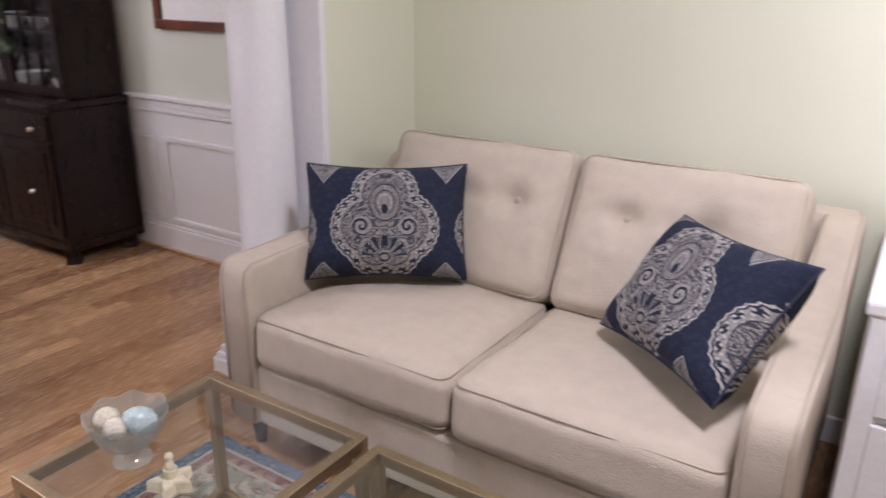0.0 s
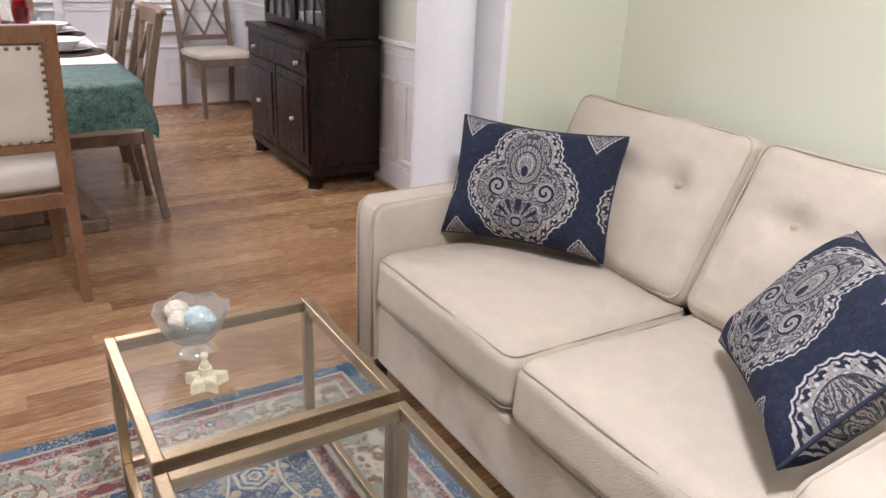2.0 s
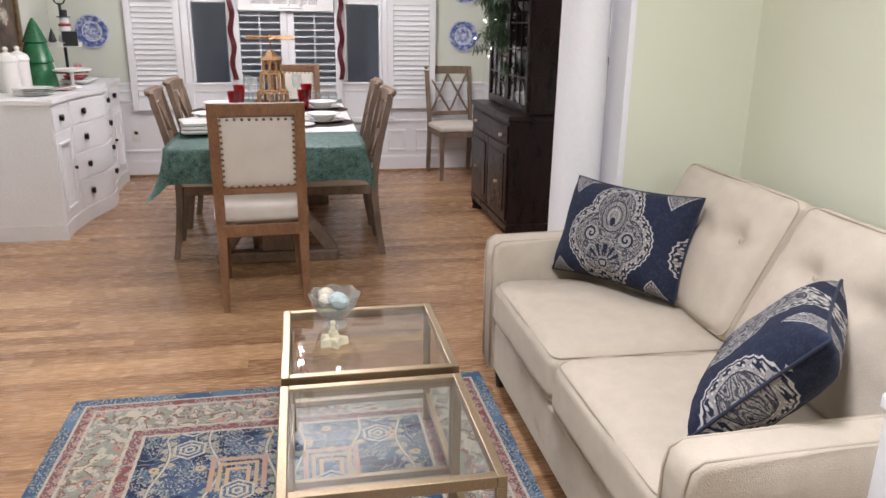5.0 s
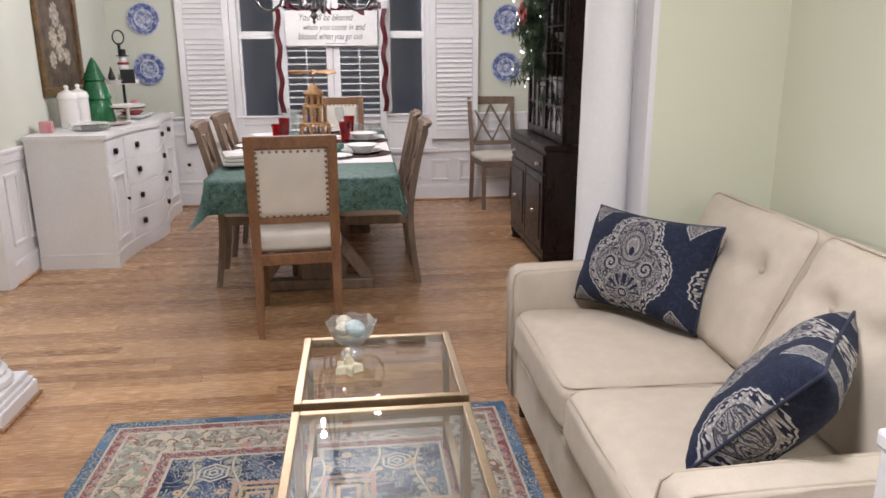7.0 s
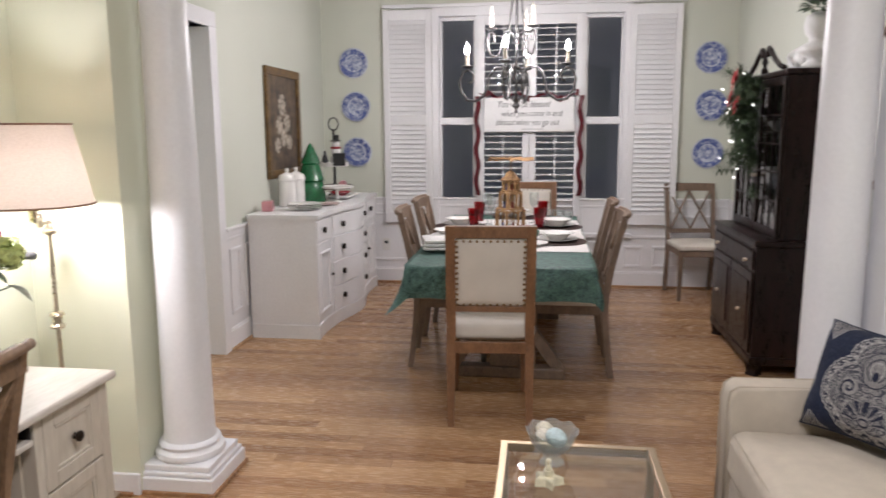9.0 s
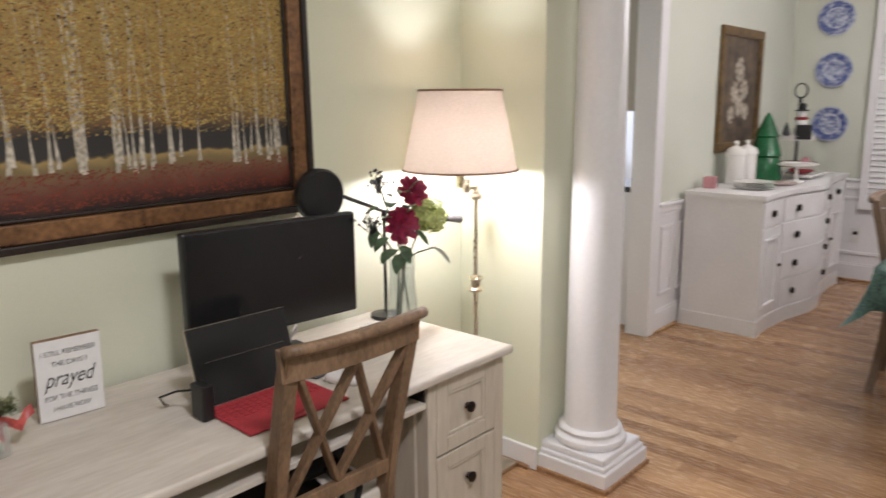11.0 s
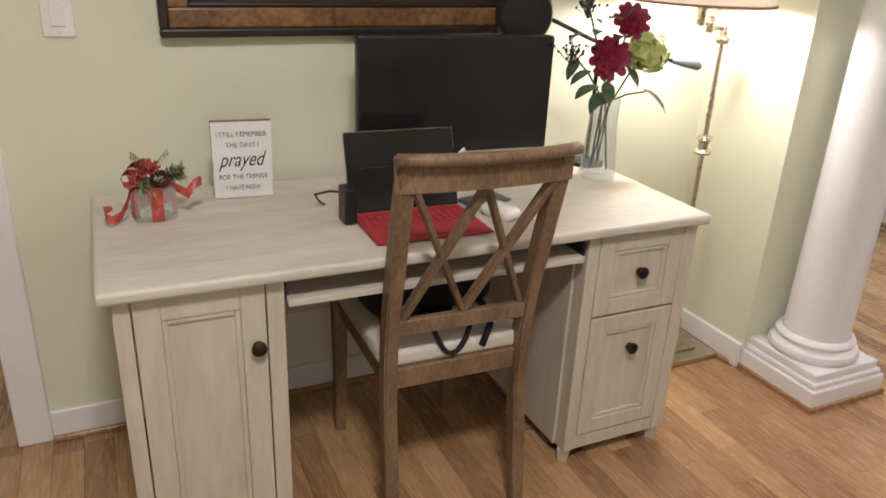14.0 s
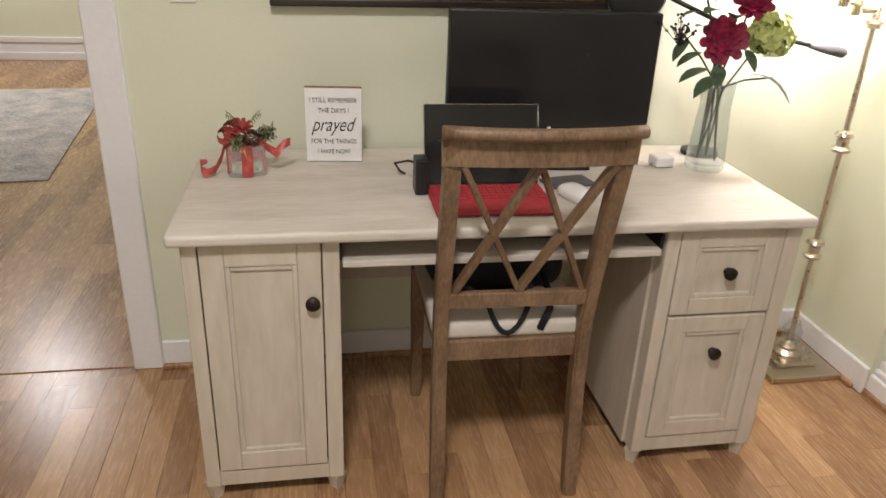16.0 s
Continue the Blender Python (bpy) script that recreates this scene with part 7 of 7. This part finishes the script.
for x, y in ((-4.45, 1.10), (-4.95, 1.10), (-4.55, 1.575), (-5.05, 1.60)):
    single("red_tumbler", lathe(GOB, 32), REDG, pose(x, y, TZ), "tall ruby red glass tumbler", "glass", "red tumblers")
single("red_bowl", lathe([(0, 0), (0.03, 0), (0.055, 0.02), (0.062, 0.06), (0.058, 0.06), (0.05, 0.022), (0, 0.01)], 32), REDG, pose(-4.20, 1.475, TZ), "low ruby red glass bowl", "bowl", "")
WINE = [(0, 0), (0.034, 0), (0.034, 0.002), (0.006, 0.008), (0.0045, 0.10), (0.012, 0.125), (0.034, 0.16), (0.036, 0.20), (0.031, 0.235), (0.0295, 0.235), (0.034, 0.20), (0.032, 0.16), (0.008, 0.125), (0, 0.122)]
for x, y in ((-4.55, 1.22), (-4.85, 1.53), (-4.75, 1.18), (-5.10, 1.30)):
    single("wine_glass", lathe(WINE, 28), GLASS, pose(x, y, TZ), "clear stemmed wine glass", "glass", "wine glasses")
for x, y in ((-5.05, 1.74), (-5.15, 1.66), (-4.98, 1.80)):
    single("water_glass", lathe([(0, 0), (0.03, 0), (0.04, 0.08), (0.037, 0.08), (0.028, 0.01), (0, 0.01)], 24), GLASS, pose(x, y, TZ), "clear water glass", "glass", "water glasses")
single("votive_cup", lathe([(0, 0), (0.028, 0), (0.036, 0.055), (0.033, 0.055), (0.026, 0.01), (0, 0.01)], 24), mat("jade_glass", (0.22, 0.42, 0.34), 0.15, vary=0.1), pose(-4.02, 1.54, TZ), "small jade green cup", "cup", "")
single("folded_napkin", soft_grid(0.11, 0.09, 0.03, 0.012, 0.01, 8), RUNNER, pose(-4.12, 1.60, TZ + 0.016, 0, 0, 20), "folded white cloth napkin", "napkin", "")
single("side_plate", lathe([(r * 0.75, z) for r, z in DISH], 32), CERAMIC, pose(-3.72, 1.53, TZ), "small white side plate", "plate", "")


def pyramid():
    PINE = mat("pale_pine_wood", (0.42, 0.25, 0.11), 0.5, vary=0.15, scale=12, fine=60, tint=(0.28, 0.15, 0.06))
    p = thing("christmas_pyramid", pose(-4.45, 1.365, TZ, 0, 0, 12), "pale wooden tiered candle pyramid with arches and a propeller", "ornament")
    z = 0
    for k, (a, h) in enumerate(((0.105, 0.15), (0.082, 0.13), (0.058, 0.075))):
        part("tier_floor", lathe([(0, z), (a * 1.25, z), (a * 1.28, z + 0.006), (a * 1.22, z + 0.012), (0, z + 0.012)], 8), PINE, p)
        for i in range(8):
            t = radians(45 * i + 22)
            part("tier_post", box(-0.009, 0.009, -0.006, 0.006, z + 0.012, z + h, 0.002), PINE, p).matrix_basis = Matrix.Translation((a * math.cos(t), a * math.sin(t), 0)) @ pose(0, 0, 0, 0, 0, math.degrees(t) + 90)
        for i in range(8):
            t0, t1 = radians(45 * i + 22), radians(45 * i + 67)
            q0, q1 = Vector((a * math.cos(t0), a * math.sin(t0), 0)), Vector((a * math.cos(t1), a * math.sin(t1), 0))
            part("arch", tube([q0.lerp(q1, s) + Vector((0, 0, z + h - 0.03 + 0.026 * math.sin(math.pi * s))) for s in (0, 0.2, 0.4, 0.6, 0.8, 1)], 0.007, 6), PINE, p, smooth=True)
        for i in range(4):
            t = radians(90 * i + 10)
            part("small_figure", lathe([(0, z + 0.012), (0.010, z + 0.012), (0.006, z + 0.04), (0.008, z + 0.05), (0, z + 0.058)], 10, (a * 0.55 * math.cos(t), a * 0.55 * math.sin(t), 0)), mat("painted_figure", ((0.3, 0.05, 0.04), (0.6, 0.55, 0.45), (0.05, 0.12, 0.08), (0.1, 0.1, 0.25))[i], 0.6), p, smooth="auto")
        z += h
    part("roof", lathe([(0.075, z), (0.078, z + 0.008), (0.05, z + 0.03), (0.03, z + 0.06), (0.008, z + 0.075), (0, z + 0.075)], 8), PINE, p)
    part("spindle", lathe([(0, 0.01), (0.004, 0.01), (0.004, 0.50), (0.012, 0.505), (0.012, 0.52), (0, 0.53)], 10), PINE, p, smooth="auto")
    for i in range(8):
        t = radians(45 * i)
        bl = box(0.02, 0.165, -0.028, 0.028, -0.0015, 0.0015)
        for v in bl.verts:
            v.co.y *= 0.45 + 0.55 * (v.co.x - 0.02) / 0.145
        bl.transform(pose(0, 0, 0.51, 0, 0, math.degrees(t)) @ pose(0, 0, 0, 24))
        part("propeller_blade", bl, PINE, p)


pyramid()

# ---- on the dresser ----
DZ = 0.906
PINK = mat("pink_ceramic", (0.55, 0.25, 0.27), 0.3, vary=0.08)
single("pink_box", box(-0.045, 0.045, -0.04, 0.04, 0, 0.075, 0.006), PINK, pose(-4.36, -0.43, DZ, 0, 0, 12), "small pink ceramic box", "box", "", False)
CAN = [(0, 0), (0.062, 0), (0.068, 0.01), (0.066, 0.20), (0.072, 0.205), (0.072, 0.215), (0.060, 0.245), (0.025, 0.262), (0.012, 0.268), (0.018, 0.285), (0.012, 0.30), (0, 0.303)]
for x, y in ((-4.70, -0.395), (-4.86, -0.375)):
    single("canister", lathe(CAN, 36), CERAMIC, pose(x, y, DZ), "tall white ceramic canister with a domed lid", "canister", "white canisters")
GG = mat("green_tree_glaze", (0.015, 0.13, 0.045), 0.15, vary=0.25, scale=18)
single("ceramic_tree", lathe([(0, 0), (0.115, 0), (0.125, 0.02), (0.10, 0.17), (0.095, 0.175), (0.11, 0.185), (0.075, 0.31), (0.07, 0.315), (0.085, 0.325), (0.03, 0.45), (0.008, 0.485), (0, 0.49)], 12), GG, pose(-5.02, -0.30, DZ), "glossy dark green ceramic christmas tree", "ornament", "")
PLT = [(0, 0), (0.06, 0), (0.065, 0.004), (0.125, 0.012), (0.126, 0.015), (0.065, 0.009), (0, 0.007)]
for i in range(4):
    single("stacked_plate", lathe(PLT, 36), CERAMIC, pose(-4.47 + 0.004 * i, -0.18, DZ + 0.0125 * i), "white plate in a stack on the dresser", "plate", "plates on the dresser")
single("serving_plate", lathe(PLT, 36), mat("blush_ceramic", (0.62, 0.47, 0.44), 0.25), pose(-4.83, -0.14, DZ), "blush ceramic plate on the dresser", "plate", "")
single("cake_stand", lathe([(0, 0), (0.06, 0), (0.05, 0.01), (0.015, 0.02), (0.013, 0.10), (0.04, 0.112), (0.135, 0.12), (0.14, 0.135), (0.13, 0.128), (0, 0.124)], 36), CERAMIC, pose(-5.08, -0.10, DZ), "white ceramic cake stand", "cake stand", "")
single("serving_tray", soft_grid(0.36, 0.20, 0.024, 0.011, 0, 8, lambda p, u: p + Vector((0, 0, 0.016 * max(abs(u.x), abs(u.y)) ** 4))), CERAMIC, pose(-5.42, -0.14, DZ + 0.013), "white rectangular serving tray", "tray", "", True)
single("red_dish", lathe([(0, 0), (0.05, 0), (0.09, 0.03), (0.088, 0.034), (0.05, 0.008), (0, 0.007)], 32), mat("red_glaze", (0.32, 0.03, 0.04), 0.2), pose(-5.36, -0.15, DZ + 0.03), "red glazed dish on the tray", "dish", "")
tr = thing("tiered_stand", pose(-5.62, -0.27, DZ), "two-tier tray with winter ornaments and a ring handle", "tiered tray")
part("lower_tray", lathe([(0, 0.07), (0.15, 0.07), (0.155, 0.10), (0.15, 0.10), (0.145, 0.078), (0, 0.078)], 36), mat("brown_wood_tray", (0.10, 0.05, 0.03), 0.6), tr, smooth="auto")
part("upper_tray", lathe([(0, 0.27), (0.125, 0.27), (0.13, 0.305), (0.125, 0.305), (0.12, 0.278), (0, 0.278)], 36), CERAMIC, tr, smooth="auto")
part("stand_foot", lathe([(0, 0), (0.07, 0), (0.06, 0.02), (0.02, 0.03), (0.02, 0.07), (0, 0.07)], 20), BLACK, tr, smooth="auto")
part("post", lathe([(0, 0.07), (0.012, 0.07), (0.012, 0.60), (0, 0.60)], 12), BLACK, tr, smooth="auto")
part("ring_handle", tube([(0.0, 0.045 * math.cos(a), 0.645 + 0.055 * math.sin(a)) for a in [2 * math.pi * i / 24 for i in range(24)]], 0.006, 8, True), BLACK, tr, smooth=True)
sn = thing("snow_ornament", pose(-5.58, -0.24, DZ + 0.278), "stacked white ball ornament with a dark hat and scarf", "ornament")
for r, z in ((0.055, 0.05), (0.042, 0.125), (0.034, 0.19)):
    part("ball", lathe([(r * math.sin(math.pi * i / 12), z - r * math.cos(math.pi * i / 12)) for i in range(13)], 20), SIGNW, sn, smooth=True)
part("hat", lathe([(0.05, 0.215), (0.05, 0.222), (0.028, 0.226), (0.03, 0.27), (0, 0.275)], 16), BLACK, sn, "black hat", smooth="auto")
part("scarf", tube([(0.038 * math.cos(a), 0.038 * math.sin(a), 0.158) for a in [2 * math.pi * i / 16 for i in range(16)]], 0.010, 8, True), REDP, sn, "red scarf", smooth=True)
single("chalk_sign", box(-0.006, 0.006, -0.055, 0.055, 0, 0.11, 0.003), BLACK, pose(-5.505, -0.195, DZ + 0.306 - 0.026, 0, -6, 8), "small black framed sign on the tray", "sign", "", False)
single("small_tree", lathe([(0, 0), (0.025, 0), (0.02, 0.03), (0.032, 0.035), (0.02, 0.08), (0.004, 0.13), (0, 0.13)], 14), BLACK, pose(-5.55, -0.335, DZ + 0.279), "small dark ornament tree on the tray", "ornament", "")
single("red_truck", soft_grid(0.10, 0.05, 0.055, 0.015, 0.01, 6), PINK, pose(-5.56, -0.18, DZ + 0.109), "small dusty red ornament on the lower tray", "ornament", "", True)
bm = bmesh.new()
for i in range(120):
    a = r2.uniform(0, 6.28)
    leafy(bm, (0.05 * math.cos(a), 0.05 * math.sin(a), r2.uniform(0, 0.03)), (math.cos(a), math.sin(a), r2.uniform(-0.2, 0.6)), 0.05, 0.012, 0.4)
single("greenery_sprig", bm, LEAF, pose(-5.60, -0.20, DZ + 0.004), "dark green sprig at the foot of the tray", "greenery", "", False)

# wall socket under the window's shutter
so = thing("wall_socket", pose(XW + 0.0065, 0.075, 0.38), "white double wall socket on the panelling", "socket")
part("plate", box(0, 0.006, -0.037, 0.037, -0.058, 0.058, 0.003), CERAMIC, so)
for z in (-0.022, 0.022):
    part("outlet", box(0.005, 0.0085, -0.016, 0.016, z - 0.014, z + 0.014, 0.002), BLACK if z > 0 else CERAMIC, so)

# ---- pictures ----
GILT = mat("old_gilt_frame", (0.20, 0.125, 0.045), 0.4, 0.3, vary=0.3, scale=20, tint=(0.06, 0.032, 0.014))


def picture(name, m, w, h, k, frame_mat, art, label, mount=0.0):
    p = thing(name, m, label, "picture")
    for a in ((-w, w, h - k, h), (-w, w, 0, k), (-w, -w + k, k, h - k), (w - k, w, k, h - k)):
        part("frame", box(a[0], a[1], 0.001, 0.028, a[2], a[3], 0.006), frame_mat, p)
    part("picture_sheet", box(-w + k, w - k, 0.002, 0.009, k, h - k), art, p, "printed sheet")
    if mount:
        part("image", box(-w + k + mount, w - k - mount, 0.009, 0.011, k + mount, h - k - mount), mat("muted_print", (0.40, 0.22, 0.16), 0.6, vary=0.5, scale=8, tint=(0.25, 0.28, 0.30)), p, "muted print")
    return p


STILL = mat("dark_still_life", (0.12, 0.085, 0.055), 0.5, vary=0.5, scale=7, fine=14, tint=(0.035, 0.025, 0.018))
pf = picture("framed_still_life", pose(-5.02, YD + 0.002, 1.12), 0.40, 0.87, 0.065, GILT, STILL, "gilt-framed dark flower painting leaning over the dresser")
FLOW = mat("painted_white_bloom", (0.52, 0.46, 0.37), 0.5, vary=0.4, scale=30)
for x, z, r in ((0.02, 0.58, 0.07), (-0.08, 0.44, 0.06), (0.10, 0.42, 0.06), (0.0, 0.32, 0.06), (-0.13, 0.28, 0.05), (0.15, 0.26, 0.05)):
    d = bloom(pf, (x, 0.0, z), r * 1.15, FLOW, "painted_bloom", 4, (0, 1, 0))
    for v in d.data.vertices:
        v.co.y = 0.0095 + 0.0015 * max(-1, min(1, v.co.y / r))
picture("framed_print", pose(-2.965, YS - 0.002, 1.18, 0, 0, 180), 0.375, 0.82, 0.045, mat("red_brown_frame", (0.15, 0.045, 0.022), 0.35, vary=0.25, tint=(0.07, 0.02, 0.01)), SIGNW, "red-brown framed print with a wide white mount", 0.10)

# ---- swag and statue on the china cabinet ----
NEEDLE = mat("dark_pine_needles", (0.075, 0.115, 0.058), 0.6, vary=0.4, scale=30)
sg2 = thing("pine_swag", pose(-4.14, 2.925, 1.88) @ Matrix.Scale(1.2, 4), "pine swag with small white lights and red bows on the cabinet", "garland")
for k in range(64):
    t = k / 63
    base = Vector((r2.uniform(-0.16, 0.16) * (1 - 0.5 * t), r2.uniform(-0.05, 0.02), -0.03 - 0.62 * t * (0.4 + 0.6 * r2.random())))
    d = Vector((r2.uniform(-1, 1), r2.uniform(-0.9, 0.1), r2.uniform(-1.0, 0.5))).normalized()
    bm = bmesh.new()
    ln = r2.uniform(0.09, 0.16)
    for i in range(46):
        s = i / 46
        a = i * 2.4
        o = d.orthogonal().normalized()
        q = d.cross(o)
        leafy(bm, base + d * ln * s, d * 0.7 + o * math.cos(a) + q * math.sin(a), 0.046, 0.008, 0.1)
    part("pine_sprig", bm, NEEDLE, sg2)
for x, z in ((0.02, -0.06), (-0.05, -0.16), (0.06, -0.20)):
    bloom(sg2, (x, -0.10, z), 0.05, REDP, "red_bow", 3, (0, -1, 0.2))
FAIRY = glow("fairy_light", (1.0, 0.95, 0.85), 5)
for i in range(16):
    t = r2.random()
    p = (r2.uniform(-0.2, 0.2) * (1 - 0.4 * t), r2.uniform(-0.14, -0.03), 0.0 - 0.60 * t)
    part("fairy_light", lathe([(0, 0), (0.004, 0.002), (0.004, 0.008), (0, 0.012)], 6, p), FAIRY, sg2, "tiny white light")
single("statue_bust", lathe([(0, 0), (0.075, 0), (0.08, 0.02), (0.05, 0.04), (0.045, 0.06), (0.105, 0.09), (0.10, 0.12), (0.045, 0.15), (0.045, 0.17), (0.068, 0.20), (0.075, 0.24), (0.065, 0.29), (0.03, 0.315), (0, 0.32)], 28), SIGNW, pose(-3.72, 3.14, 1.836), "plain white plaster bust on top of the cabinet", "statue", "", True)
single("white_conch", soft_grid(0.24, 0.13, 0.12, 0.05, 0.02, 10, lambda p, u: p * (1 + 0.2 * noise.noise(p * 14))), SIGNW, pose(-3.93, 3.14, 1.896), "white carved ornament on top of the cabinet", "ornament", "", True)
bm = bmesh.new()
for i in range(260):
    a, e = r2.uniform(0, 6.28), r2.uniform(-0.2, 1.5)
    d = Vector((math.cos(a) * math.cos(e), math.sin(a) * math.cos(e), math.sin(e)))
    leafy(bm, d * 0.05, d + Vector((0, 0, 0.2)), 0.07, 0.018, 0.3)
single("potted_greenery", bm, LEAF, pose(-3.72, 3.14, 2.175), "dark green sprigs over the plaster bust", "greenery", "", False)

# ---- hall and kitchen ----
strips("hall_baseboard", TRIM, "tall white stepped baseboard in the hall", "trim", [(0.0, 3.0, -5.88, -5.862, 0, 0.16), (0.0, 3.0, -5.88, -5.845, 0, 0.07), (0.0, 3.0, -5.88, -5.85, 0.16, 0.21)])
strips("threshold", OAK, "oak threshold board across the hall opening", "trim", [(0.53, 1.70, YL - 0.09, YL + 0.005, -0.012, 0.004)], 0.002)
hr = part("hall_rug", box(-0.80, 0.80, -1.15, 1.15, 0.0, 0.008, 0.002), mat("mottled_grey_rug", (0.58, 0.53, 0.48), 0.95, vary=0.2, scale=6, fine=70, bump=0.4, tint=(0.23, 0.25, 0.27)))
hr.matrix_world = pose(2.25, -3.40, 0, 0, 0, 5.7)
tagged(hr, "mottled grey and cream rug on the hall floor", "rug")
STONE = mat("black_granite", (0.012, 0.012, 0.014), 0.12, vary=0.4, scale=60)
setting("pass_through_counter", box(-4.35, -3.83, -2.6, YD - 0.13, 0.90, 0.935, 0.006), STONE, "black granite ledge of the kitchen pass-through", "counter")
KW = mat("kitchen_white_paint", (0.72, 0.74, 0.80), 0.6, vary=0.03)
setting("wall_kitchen_soffit", box(-3.99, -3.85, -0.93, YD - 0.13, 1.42, CE), mat("greige_wall_paint", (0.46, 0.43, 0.37), 0.8, vary=0.03), "greige panel above the kitchen pass-through", "wall")
single("kitchen_counter", box(-6.0, -5.2, -4.0, -2.2, 0.0, 0.90, 0.006), KW, pose(0, 0, 0), "white kitchen base cabinet", "cabinet", "", False)
single("kitchen_worktop", box(-6.0, -5.15, -4.0, -2.15, 0.90, 0.94, 0.006), STONE, pose(0, 0, 0), "black granite kitchen worktop", "worktop", "", False)
single("kitchen_bag", soft_grid(0.25, 0.18, 0.20, 0.05, 0.02, 8), BLACK, pose(-5.6, -2.35, 1.345), "black bag on a kitchen shelf", "bag", "", True)
single("kitchen_shelf", box(-6.2, -5.35, -2.6, -2.15, 1.21, 1.24, 0.003), STONE, pose(0, 0, 0), "dark shelf fixed to the kitchen wall", "shelf", "", False)

# ---- floor boards ----
rng = random.Random(5)
PW = 0.079
near_me, rest = {}, bmesh.new()
boards = tagged(bpy.data.objects["floor"], "polished honey-brown oak strip floor", "floor")
count = 0
verts, faces = [], []
x = -6.2
row = 0
while x < 3.0:
    y = -6.0 - rng.random() * 1.2
    while y < YS:
        ln = rng.choice((0.55, 0.75, 0.95, 1.15, 1.4))
        y0, y1 = max(y, -6.0), min(y + ln, YS)
        y += ln
        if y1 - y0 < 0.02:
            continue
        g = 0.0003
        cx, cy = x + PW / 2, (y0 + y1) / 2
        if -2.6 < cx < 0.62 and -0.46 < cy < 2.4 and count < 300:
            count += 1
            key = round(y1 - y0, 3)
            if key not in near_me:
                hw, hl = PW / 2 - g, (y1 - y0) / 2 - g
                b = box(-hw, hw, -hl, hl, -0.012, 0.0, 0.0005, 1)
                ob = part("floor_board", b, OAK, boards)
                near_me[key] = ob.data
            else:
                ob = new("floor_board", near_me[key])
                ob.parent = boards
            ob.location = (cx, cy, 0)
        else:
            k = len(verts)
            for z in (-0.012, 0.0):
                verts += [(x + g, y0 + g, z), (x + PW - g, y0 + g, z), (x + PW - g, y1 - g, z), (x + g, y1 - g, z)]
            faces += [(k, k + 3, k + 2, k + 1), (k + 4, k + 5, k + 6, k + 7), (k, k + 1, k + 5, k + 4), (k + 1, k + 2, k + 6, k + 5), (k + 2, k + 3, k + 7, k + 6), (k + 3, k, k + 4, k + 7)]
    x += PW
    row += 1
me = bpy.data.meshes.new("floor_boards_beyond")
me.from_pydata(verts, [], faces)
me.materials.append(OAK)
ob = new("floor_boards_beyond", me)
ob.parent = boards
ob["kind"] = "stuff"
